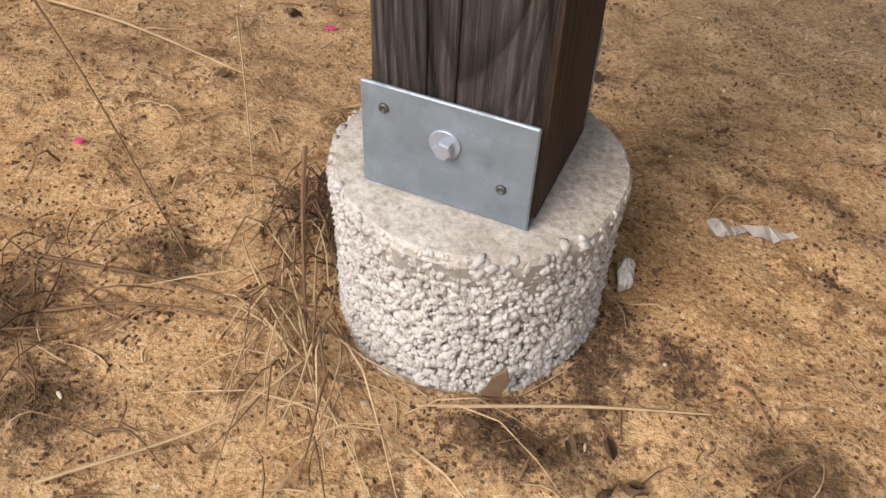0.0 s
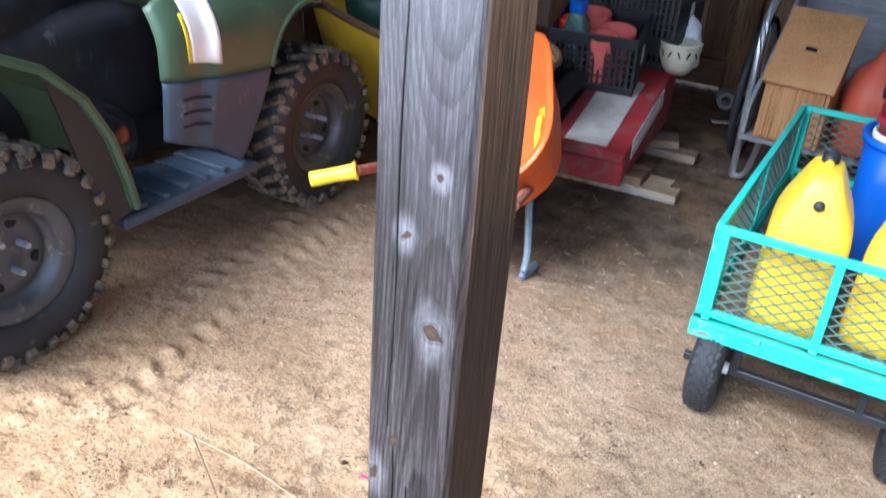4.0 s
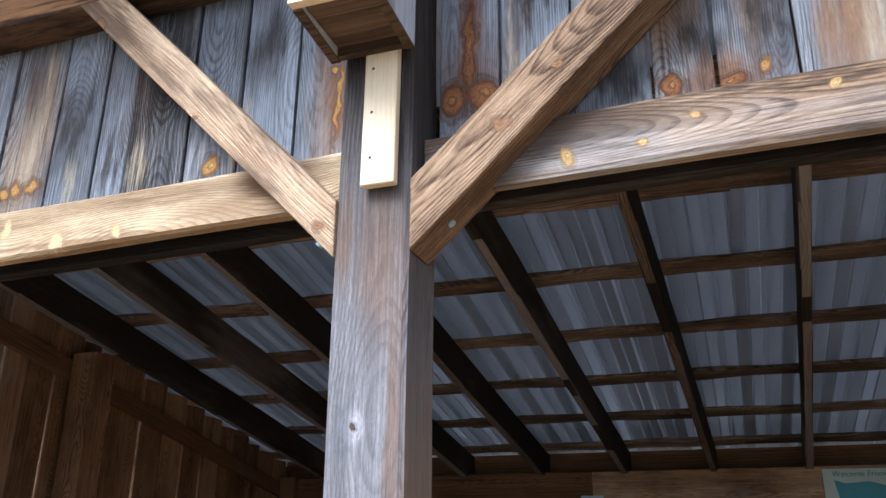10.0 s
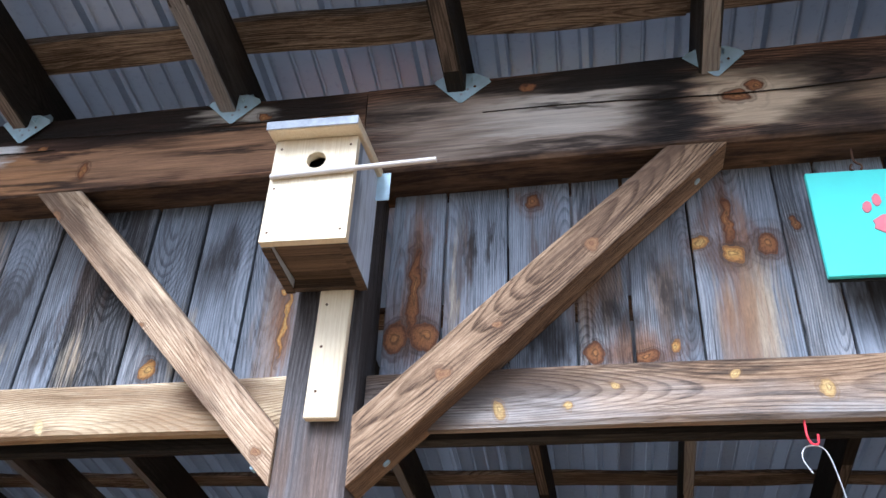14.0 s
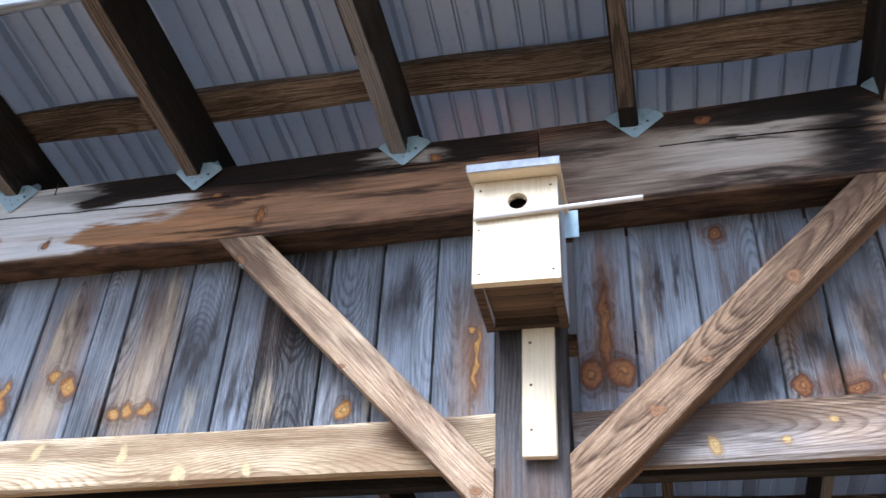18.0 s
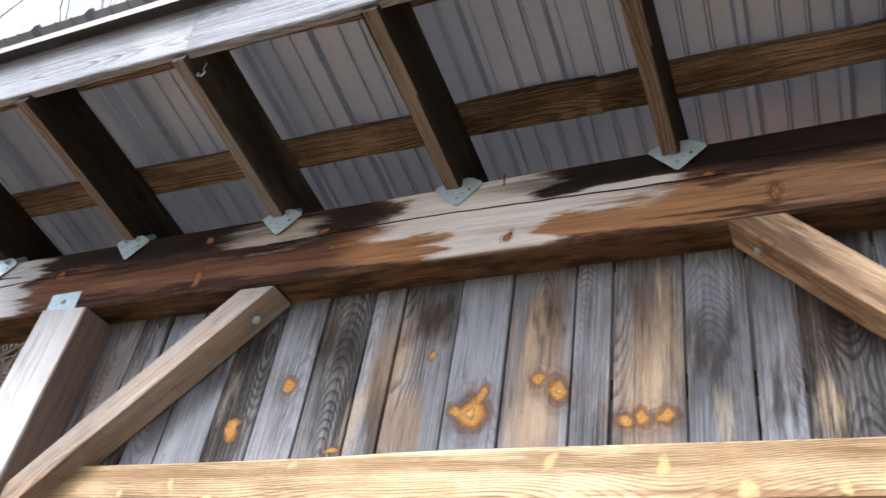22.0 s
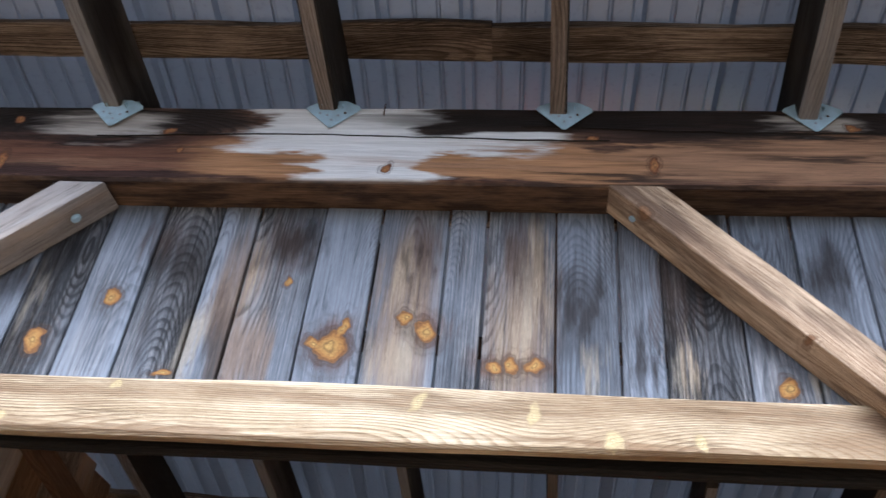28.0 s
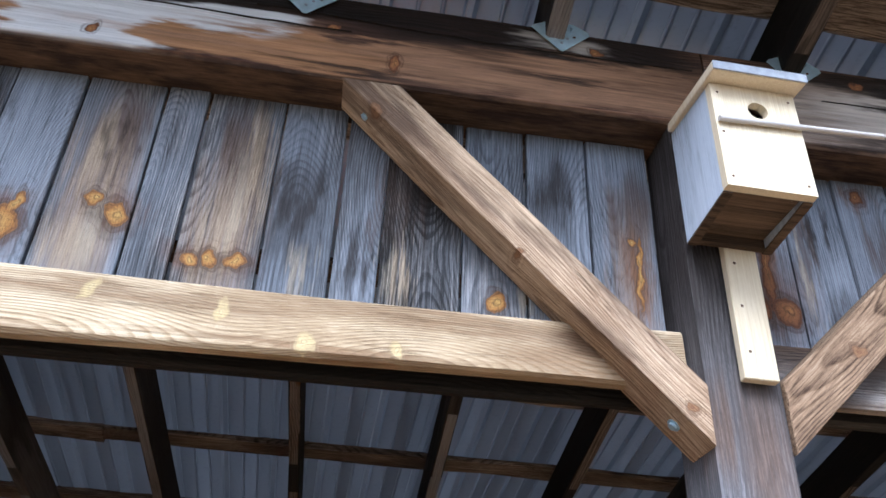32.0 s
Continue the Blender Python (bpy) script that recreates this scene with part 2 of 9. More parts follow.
def marks(mat, spots, tone, amount=0.8, wobble=0.05, stretch=(9.0, 9.0, 2.5), fade=0.5, name=None, ground=False):
    """Stains, bleached places or scorches of their own shape on a wood, and some painted shade: (x, z, half width, half
    height), in the world.
    """
    if name:
        mat = mat.copy()
        mat.name = name
    w = Net(mat.name, mat)
    here = w.n.new("ShaderNodeNewGeometry").outputs["Position"]
    drift = w.noise(w.vmath("MULTIPLY", here, stretch), 2.2, 4, 0.65, out=1)
    here = w.vmath("ADD", here, w.vmath("MULTIPLY", w.vmath("SUBTRACT", drift, (0.5, 0.5, 0.5)), (wobble * 3, wobble * 3, wobble * 3)))
    total = None
    for x, z, rx, rz in spots:
        d = w.vmath("MULTIPLY", w.vmath("SUBTRACT", here, (x, z, 0.0) if ground else (x, 0.0, z)), (1 / rx, 1 / rz, 0.0) if ground else (1 / rx, 0.0, 1 / rz))
        ln = w.n.new("ShaderNodeVectorMath")
        ln.operation = "LENGTH"
        w.put(ln.inputs[0], d)
        f = w.span(ln.outputs["Value"], 1 - fade, 1 + fade * 0.6, 1.0, 0.0, True)
        total = f if total is None else w.math("MAXIMUM", total, f)
    color = w.bsdf.inputs["Base Color"].links[0].from_socket
    fib = w.noise(w.vmath("MULTIPLY", here, tuple(60.0 if s > 5 else 6.0 for s in stretch)), 3.0, 3, 0.6)
    paint = w.mix(w.span(fib, 0.3, 0.7), tuple(0.6 * t for t in tone), tuple(min(1.0, 1.25 * t) for t in tone))
    if not ground:
        # the grain shows through the stain
        lum = w.node("ShaderNodeRGBToBW", i0=color)[1]
        paint = w.mix(w.span(lum, 0.02, 0.14, 0.75, 0.0), paint, tuple(0.22 * t for t in tone))
    w.put(w.bsdf.inputs["Base Color"], w.mix(w.math("MULTIPLY", total, amount), color, paint))
    return mat


def knots_in(mat, spots, core, body, ring, reach=1.0, front=0.027):
    """Resinous knots grown into a timber: (x, z, half width, half height, turn in degrees), in the world, with a dark ring that fades into the grain."""
    w = Net(mat.name, mat)
    here = w.n.new("ShaderNodeNewGeometry").outputs["Position"]
    drift = w.vmath("SUBTRACT", w.noise(here, 30.0, 2, 0.5, out=1), (0.5, 0.5, 0.5))
    here = w.vmath("ADD", here, w.vmath("MULTIPLY", drift, (0.034, 0.0, 0.034)))
    total = None
    for x, z, rx, rz, turn in spots:
        d = w.vmath("SUBTRACT", here, (x, front, z))
        if turn:
            rot = w.n.new("ShaderNodeVectorRotate")
            rot.rotation_type = "Y_AXIS"
            w.put(rot.inputs["Vector"], d)
            rot.inputs["Angle"].default_value = radians(-turn)
            d = rot.outputs[0]
        ln = w.n.new("ShaderNodeVectorMath")
        ln.operation = "LENGTH"
        w.put(ln.inputs[0], w.vmath("MULTIPLY", d, (1 / rx, 30.0, 1 / rz)))
        total = ln.outputs["Value"] if total is None else w.math("MINIMUM", total, ln.outputs["Value"])
    color = w.bsdf.inputs["Base Color"].links[0].from_socket
    rings = w.math("PINGPONG", w.math("MULTIPLY", total, 3.5), 1.0)
    inside = w.mix(w.span(total, 0.1, 0.75), core, body)
    inside = w.mix(w.math("MULTIPLY", w.span(rings, 0.55, 0.95), 0.55), inside, ring)
    fine = w.noise(here, 240.0, 3, 0.6)
    inside = w.mix(w.span(fine, 0.38, 0.55, 0.4, 0.0), inside, ring)
    # the grain bends round the knot in fine dark lines
    bend = w.math("PINGPONG", w.math("MULTIPLY", w.math("POWER", total, 0.7), 4.2), 1.0)
    swirl = w.math("MULTIPLY", w.span(bend, 0.5, 0.95, 0.0, 1.0, True), w.span(total, 1.0, 1.2 + 1.5 * reach, 0.5, 0.0, True))
    color = w.mix(swirl, color, ring)
    color = w.mix(w.span(total, 0.98, 1.0 + 0.25 * reach, 0.55, 0.0, True), color, ring)
    color = w.mix(w.span(total, 0.90, 1.01, 1.0, 0.0, True), color, inside)
    w.put(w.bsdf.inputs["Base Color"], color)
    return mat


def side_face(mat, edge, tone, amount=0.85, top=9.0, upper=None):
    """Gives the face of a post beyond one local x a brown tone."""
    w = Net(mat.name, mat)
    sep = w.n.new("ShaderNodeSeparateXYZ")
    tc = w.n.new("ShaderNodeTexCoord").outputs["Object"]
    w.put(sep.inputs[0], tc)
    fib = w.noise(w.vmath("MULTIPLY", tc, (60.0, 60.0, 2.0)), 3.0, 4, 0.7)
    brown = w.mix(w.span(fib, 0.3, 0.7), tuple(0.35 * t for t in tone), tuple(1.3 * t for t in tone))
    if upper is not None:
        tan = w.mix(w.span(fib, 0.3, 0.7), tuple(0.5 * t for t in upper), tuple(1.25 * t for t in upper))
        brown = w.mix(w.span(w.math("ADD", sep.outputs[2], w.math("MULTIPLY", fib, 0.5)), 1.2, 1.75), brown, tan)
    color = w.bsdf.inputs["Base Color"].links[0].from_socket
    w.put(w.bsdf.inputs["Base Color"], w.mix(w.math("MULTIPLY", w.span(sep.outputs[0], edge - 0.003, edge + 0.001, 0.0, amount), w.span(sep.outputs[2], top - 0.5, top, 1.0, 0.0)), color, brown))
    return mat


def plain(name, color, rough=0.5, metal=0.0, vary=0.12, scale=9.0, dirt=None, dirt_amount=0.3, bump=0.15, fine=220.0, coat=0.0, spec=None):
    """Paint, plastic, rubber or metal: a base colour with slow and fine variation, dust or dirt in patches."""
    w = Net(name)
    co = w.coords(11.0)
    slow = w.noise(co, scale, 5, 0.6)
    quick = w.noise(co, fine, 2, 0.5)
    c = w.mix(w.span(slow, 0.3, 0.7), tuple(x * (1 - vary) for x in color), tuple(min(1, x * (1 + vary)) for x in color))
    r = w.span(slow, 0.3, 0.7, max(0.03, rough - 0.08), min(1, rough + 0.1))
    if dirt is not None:
        d = w.noise(co, scale * 1.7, 6, 0.7, 0.4)
        m = w.span(d, 0.66 - 0.4 * dirt_amount, 0.80 - 0.3 * dirt_amount, 0.0, 0.9, True)
        c = w.mix(m, c, dirt)
        r = w.math("ADD", r, w.math("MULTIPLY", m, 0.25), clamp=True)
    mat = w.done(c, r, metal, w.math("ADD", w.math("MULTIPLY", slow, 0.5), w.math("MULTIPLY", quick, 0.3)), bump, 0.002, spec)
    if coat:
        w.bsdf.inputs["Coat Weight"].default_value = coat
        w.bsdf.inputs["Coat Roughness"].default_value = 0.15
    return mat


# ---- mesh tools ----
GOLD = (1 + 5 ** 0.5) / 2
ICO_V = [Vector(v).normalized() for v in ((-1, GOLD, 0), (1, GOLD, 0), (-1, -GOLD, 0), (1, -GOLD, 0), (0, -1, GOLD), (0, 1, GOLD), (0, -1, -GOLD), (0, 1, -GOLD), (GOLD, 0, -1), (GOLD, 0, 1), (-GOLD, 0, -1), (-GOLD, 0, 1))]
ICO_F = [(0, 11, 5), (0, 5, 1), (0, 1, 7), (0, 7, 10), (0, 10, 11), (1, 5, 9), (5, 11, 4), (11, 10, 2), (10, 7, 6), (7, 1, 8), (3, 9, 4), (3, 4, 2), (3, 2, 6), (3, 6, 8), (3, 8, 9), (4, 9, 5), (2, 4, 11), (6, 2, 10), (8, 6, 7), (9, 8, 1)]


def lumps(places, rough=0.5):
    """Many small uneven grains in one mesh: (matrix, radius)."""
    verts, faces = [], []
    for k, (m, s) in enumerate(places):
        b = len(verts)
        for v in ICO_V:
            verts.append(m @ (v * s * (1 + rough * noise.noise(v * 1.7 + Vector((k * 3.1, 0, k))))))
        faces += [(b + x, b + y, b + z) for x, y, z in ICO_F]
    me = bpy.data.meshes.new("grains")
    me.from_pydata(verts, [], faces)
    return me


def put_mesh(name, bm, material, parent=None, label="", smooth=False, me=None):
    if me is None:
        me = bpy.data.meshes.new(name)
        bmesh.ops.recalc_face_normals(bm, faces=bm.faces)
        bm.to_mesh(me)
        bm.free()
    if smooth:
        me.shade_smooth()
    for m in material if isinstance(material, (tuple, list)) else (material,):
        me.materials.append(m)
    ob = new(name, me)
    if parent is not None:
        ob.parent = parent
        ob.matrix_parent_inverse = Matrix.Identity(4)
    if label:
        ob["label"] = label
    return ob


def part(name, bm, material, parent, label="", smooth=False, m=None):
    ob = put_mesh(name, bm, material, parent, label, smooth)
    if m is not None:
        ob.matrix_basis = m
    return ob


def share(name, ob, m, parent=None):
    """Another object on the same mesh."""
    o = new(name, ob.data)
    if parent is not None:
        o.parent = parent
    o.matrix_basis = m
    return o


def thing(name, label, category, m=None, group="", kind=""):
    ob = new(name)
    ob.empty_display_size = 0.1
    if m is not None:
        ob.matrix_basis = m
    return tagged(ob, label, category, group, kind)


def box(bm, x0, x1, y0, y1, z0, z1, bevel=0.0, m=None, seg=1):
    r = bmesh.ops.create_cube(bm, size=1.0)
    vs = r["verts"]
    bmesh.ops.scale(bm, vec=(abs(x1 - x0), abs(y1 - y0), abs(z1 - z0)), verts=vs)
    bmesh.ops.translate(bm, vec=((x0 + x1) / 2, (y0 + y1) / 2, (z0 + z1) / 2), verts=vs)
    if bevel > 0:
        es = list({e for v in vs for e in v.link_edges})
        r = bmesh.ops.bevel(bm, geom=es, offset=bevel, segments=seg, affect="EDGES", profile=0.6)
        vs = list({v for f in r["faces"] for v in f.verts} | {v for v in vs if v.is_valid})
    if m is not None:
        bmesh.ops.transform(bm, matrix=m, verts=vs)
    return vs


def box_bm(*a, **k):
    bm = bmesh.new()
    box(bm, *a, **k)
    return bm


def rod(bm, a, b, r, r2=None, n=12, cap=True):
    a, b = Vector(a), Vector(b)
    d = b - a
    m = Matrix.Translation((a + b) / 2) @ d.to_track_quat("Z", "Y").to_matrix().to_4x4()
    return bmesh.ops.create_cone(bm, cap_ends=cap, cap_tris=False, segments=n, radius1=r, radius2=r if r2 is None else r2, depth=d.length, matrix=m)["verts"]


def rod_bm(*a, **k):
    bm = bmesh.new()
    rod(bm, *a, **k)
    return bm


def tube(bm, pts, r, n=8, closed=False, taper=None):
    """A round bar along a run of points."""
    pts = [Vector(p) for p in pts]
    rings, up = [], Vector((0.13, 0.21, 0.97)).normalized()
    for k, p in enumerate(pts):
        a = pts[k - 1] if k or closed else p
        b = pts[(k + 1) % len(pts)] if k + 1 < len(pts) or closed else p
        d = (b - a).normalized()
        s = d.cross(up)
        if s.length < 1e-3:
            s = d.cross(Vector((1, 0, 0)))
        s.normalize()
        u = s.cross(d)
        rr = r if taper is None else r * taper[k]
        rings.append([bm.verts.new(p + rr * (math.cos(t) * s + math.sin(t) * u)) for t in (2 * math.pi * j / n for j in range(n))])
    for k in range(len(rings) - (0 if closed else 1)):
        a, b = rings[k], rings[(k + 1) % len(rings)]
        for j in range(n):
            bm.faces.new((a[j], a[(j + 1) % n], b[(j + 1) % n], b[j]))
    if not closed:
        bm.faces.new(rings[0][::-1])
        bm.faces.new(rings[-1])
    return bm


def tube_bm(*a, **k):
    return tube(bmesh.new(), *a, **k)


def curve_pts(pts, n=6):
    """Points of a smooth line through the given ones."""
    p = [Vector(q) for q in pts]
    p = [2 * p[0] - p[1]] + p + [2 * p[-1] - p[-2]]
    out = []
    for k in range(1, len(p) - 2):
        for j in range(n):
            t = j / n
            a, b, c, d = p[k - 1 : k + 3]
            out.append(0.5 * (2 * b + (c - a) * t + (2 * a - 5 * b + 4 * c - d) * t * t + (3 * b - a - 3 * c + d) * t**3))
    return out + [p[-2]]


def lathe(bm, prof, n=32, m=None, close=False):
    """A turned body about z from (radius, height) pairs."""
    rings = []
    for r, z in prof:
        rings.append([bm.verts.new((r * math.cos(2 * math.pi * j / n), r * math.sin(2 * math.pi * j / n), z)) for j in range(n)] if r > 1e-5 else [bm.verts.new((0, 0, z))])
    for a, b in zip(rings, rings[1:]):
        for j in range(n):
            k = (j + 1) % n
            if len(a) == 1 and len(b) == 1:
                continue
            if len(a) == 1:
                bm.faces.new((a[0], b[j], b[k]))
            elif len(b) == 1:
                bm.faces.new((a[j], a[k], b[0]))
            else:
                bm.faces.new((a[j], a[k], b[k], b[j]))
    if m is not None:
        bmesh.ops.transform(bm, matrix=m, verts=[v for r in rings for v in r])
    return bm


def lathe_bm(*a, **k):
    return lathe(bmesh.new(), *a, **k)


def slab(bm, outline, depth, m=None, bevel=0.0):
    """A flat shape in the xz plane, given depth along y."""
    lo = [bm.verts.new((x, 0, z)) for x, z in outline]
    hi = [bm.verts.new((x, depth, z)) for x, z in outline]
    bm.faces.new(lo)
    bm.faces.new(hi[::-1])
    n = len(lo)
    for k in range(n):
        bm.faces.new((lo[k], hi[k], hi[(k + 1) % n], lo[(k + 1) % n]))
    vs = lo + hi
    if bevel:
        es = list({e for v in vs for e in v.link_edges})
        r = bmesh.ops.bevel(bm, geom=es, offset=bevel, segments=2, affect="EDGES", profile=0.6)
        vs = list({v for f in r["faces"] for v in f.verts} | {v for v in vs if v.is_valid})
    if m is not None:
        bmesh.ops.transform(bm, matrix=m, verts=vs)
    return vs


def slab_bm(*a, **k):
    bm = bmesh.new()
    slab(bm, *a, **k)
    return bm


def timber_bm(length, w, h, rough=0.002, bevel=0.004, cuts=14, seed=0, wave=0.0):
    """A sawn timber along x from 0, w deep in y, h high in z, with slightly wandering, eased edges."""
    bm = bmesh.new()
    b = bevel
    sec = [(-w / 2 + b, -h / 2), (w / 2 - b, -h / 2), (w / 2, -h / 2 + b), (w / 2, h / 2 - b), (w / 2 - b, h / 2), (-w / 2 + b, h / 2), (-w / 2, h / 2 - b), (-w / 2, -h / 2 + b)]
    rings = []
    for k in range(cuts + 1):
        x = length * k / cuts
        ring = []
        for j, (y, z) in enumerate(sec):
            q = Vector((x * 2.3, j // 2 * 3.1, seed * 7.7))
            dy, dz = noise.noise(q) * rough, noise.noise(q + Vector((0, 0, 50))) * rough
            ring.append(bm.verts.new((x, y + dy, z + dz + wave * noise.noise(Vector((x * 1.1, 5 * (z > 0), seed * 3.3))))))
        rings.append(ring)
    for a, c in zip(rings, rings[1:]):
        for j in range(8):
            bm.faces.new((a[j], a[(j + 1) % 8], c[(j + 1) % 8], c[j]))
    bm.faces.new(rings[0][::-1])
    bm.faces.new(rings[-1])
    return bm


def along(a, b, roll=0.0):
    """The pose of a timber that runs from a to b, its z side kept upright."""
    a, b = Vector(a), Vector(b)
    x = (b - a).normalized()
    up = Vector((0, 0, 1)) if abs(x.z) < 0.95 else Vector((0, -1, 0))
    y = up.cross(x).normalized()
    z = x.cross(y)
    m = Matrix((x, y, z)).transposed().to_4x4()
    return Matrix.Translation(a) @ m @ pose(0, 0, 0, roll, 0, 0)

# ---- materials of the place ----
P_HALF = 0.0695
M_POST = wood("weathered_post_wood", (0.011, 0.009, 0.008), (0.040, 0.033, 0.031), (0.115, 0.105, 0.105), 2, gray=(0.16, 0.17, 0.205), gray_amount=0.28, knots=0.2, knot_color=(0.05, 0.03, 0.02), vary=0.0, bands=0.25, fib=0.6)
POST_KNOTS = [(-0.003, 0.438, 0.014, 0.017, -30), (-0.024, 0.636, 0.009, 0.012, 0), (-0.058, 0.56, 0.009, 0.016, 0), (0.029, 0.843, 0.013, 0.016, -30), (-0.02, 0.975, 0.007, 0.010, 0), (0.025, 1.061, 0.006, 0.007, 0), (0.016, 1.621, 0.009, 0.011, 0), (-0.02, 1.83, 0.005, 0.006, 0), (-0.018, 2.12, 0.009, 0.010, 0)]
M_POST = marks(M_POST, [(x, z, a * 2.2, b * 2.8) for x, z, a, b, t in POST_KNOTS[2:]], (0.40, 0.385, 0.40), 0.8, 0.012, (9, 9, 4), 0.75)
M_POST = marks(M_POST, [(0.0, 1.85, 0.6, 0.75)], (0.40, 0.40, 0.435), 0.7, 0.1, (9, 9, 1.2), 0.5)
M_POST = marks(M_POST, [(-0.045, 1.72, 0.022, 0.06), (0.0, 1.55, 0.03, 0.07), (0.03, 1.90, 0.015, 0.10), (-0.03, 2.10, 0.015, 0.09), (0.0, 2.28, 0.03, 0.05)], (0.12, 0.125, 0.145), 0.7, 0.03, (14, 9, 3), 0.8)
M_POST = marks(M_POST, [(0.05, 2.0, 0.014, 0.5), (-0.03, 1.75, 0.012, 0.25), (0.02, 2.40, 0.05, 0.16), (-0.05, 2.45, 0.02, 0.10)], (0.16, 0.095, 0.06), 0.6, 0.02, (20, 9, 1.2), 0.7)
M_POST = knots_in(M_POST, [(x, z, a * 0.8, b * 0.8, t) for x, z, a, b, t in POST_KNOTS], (0.11, 0.06, 0.035), (0.06, 0.04, 0.03), (0.035, 0.028, 0.026), front=-P_HALF)
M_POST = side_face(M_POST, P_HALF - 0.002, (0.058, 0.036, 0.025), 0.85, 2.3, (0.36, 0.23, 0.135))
M_BOARD = wood("silvered_board_wood", (0.014, 0.0135, 0.014), (0.118, 0.118, 0.125), (0.42, 0.405, 0.40), 2, gray=(0.27, 0.30, 0.355), gray_amount=0.66, knots=0.06, knot_color=(0.13, 0.06, 0.025), vary=0.34, stain=(0.035, 0.029, 0.027), bands=0.34, fib=0.75, blotch=1.5, wander=0.10)
M_BOARD = marks(M_BOARD, [(-1.55, 2.86, 0.05, 0.16), (-1.50, 2.70, 0.06, 0.10), (-1.17, 2.80, 0.075, 0.26), (-0.93, 2.80, 0.07, 0.22), (-0.15, 2.76, 0.05, 0.2), (0.53, 2.86, 0.03, 0.12), (0.80, 2.72, 0.06, 0.12), (0.66, 2.80, 0.04, 0.10)], (0.24, 0.165, 0.115), 0.7, 0.05, (16, 9, 1.5), 0.6)
M_BOARD = marks(M_BOARD, [(0.145, 2.77, 0.085, 0.10), (0.148, 2.93, 0.028, 0.14), (0.82, 2.92, 0.10, 0.06), (0.79, 3.02, 0.035, 0.10), (0.60, 2.69, 0.10, 0.035), (-1.32, 2.735, 0.06, 0.06), (-0.95, 2.705, 0.08, 0.03), (-1.13, 2.79, 0.05, 0.04), (-0.13, 2.80, 0.03, 0.10), (0.40, 3.06, 0.04, 0.04)], (0.15, 0.066, 0.032), 0.6, 0.05, (14, 12, 3), 0.8)
# dark smudges and drips, with some of the eave's shade painted in
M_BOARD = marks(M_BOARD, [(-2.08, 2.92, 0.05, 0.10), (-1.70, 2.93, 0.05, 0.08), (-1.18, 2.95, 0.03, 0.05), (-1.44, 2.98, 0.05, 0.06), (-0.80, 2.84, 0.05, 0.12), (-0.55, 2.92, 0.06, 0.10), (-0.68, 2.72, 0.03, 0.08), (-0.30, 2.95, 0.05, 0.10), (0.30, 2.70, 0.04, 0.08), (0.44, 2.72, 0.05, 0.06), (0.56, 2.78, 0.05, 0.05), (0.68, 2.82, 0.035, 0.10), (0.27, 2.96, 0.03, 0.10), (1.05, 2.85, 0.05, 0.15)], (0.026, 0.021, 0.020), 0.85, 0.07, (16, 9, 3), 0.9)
M_BOARD = marks(M_BOARD, [(-1.62, 2.72, 0.02, 0.10), (-1.16, 2.74, 0.03, 0.08), (-0.92, 2.84, 0.012, 0.16), (-0.62, 2.72, 0.015, 0.08), (-0.36, 2.74, 0.02, 0.08), (-0.78, 2.70, 0.02, 0.06), (0.50, 2.85, 0.014, 0.12), (0.24, 2.85, 0.012, 0.14), (0.84, 2.76, 0.02, 0.12), (-2.0, 2.80, 0.012, 0.10)], (0.40, 0.35, 0.28), 0.75, 0.05, (20, 9, 2), 0.8)
# brown stains high up; the patch at x -2.45 paints the corner brace's shade
M_BOARD = marks(M_BOARD, [(-1.46, 2.99, 0.05, 0.09), (-1.16, 3.00, 0.06, 0.10), (-0.93, 2.98, 0.05, 0.12), (-0.62, 2.88, 0.035, 0.12), (-0.12, 2.94, 0.07, 0.10), (-2.2, 2.80, 0.05, 0.14), (-1.75, 2.99, 0.05, 0.06), (0.24, 2.92, 0.03, 0.16), (0.42, 2.92, 0.04, 0.10), (0.56, 2.98, 0.04, 0.10), (-2.45, 2.85, 0.10, 0.25)], (0.085, 0.052, 0.038), 0.65, 0.08, (18, 9, 2.2), 0.9)
M_BOARD = marks(M_BOARD, [(-1.19, 2.90, 0.030, 0.12), (-0.90, 2.93, 0.022, 0.16), (-1.20, 2.70, 0.05, 0.07), (-0.95, 2.76, 0.03, 0.12), (-0.60, 2.74, 0.012, 0.10), (0.83, 2.78, 0.05, 0.12), (-1.52, 2.90, 0.010, 0.09)], (0.46, 0.36, 0.25), 0.6, 0.06, (26, 9, 1.6), 0.8)
M_BOARD = marks(M_BOARD, [(0.147, 2.90, 0.022, 0.20), (0.80, 2.80, 0.035, 0.18), (0.80, 2.98, 0.025, 0.10), (-0.13, 2.75, 0.014, 0.12), (0.60, 2.70, 0.06, 0.05), (0.50, 2.88, 0.03, 0.12)], (0.21, 0.105, 0.052), 0.7, 0.04, (16, 9, 2), 0.8)
_KN = [(-1.955, 2.70, 0.06, 0.06), (-1.818, 2.82, 0.045, 0.045), (-1.32, 2.715, 0.075, 0.06), (-1.13, 2.765, 0.05, 0.04), (-0.94, 2.695, 0.08, 0.03), (-0.42, 2.68, 0.04, 0.05), (0.80, 2.89, 0.10, 0.04), (0.145, 2.73, 0.09, 0.05)]
M_BOARD = marks(M_BOARD, _KN, (0.035, 0.024, 0.018), 0.35, 0.03, (10, 10, 10), 0.8)
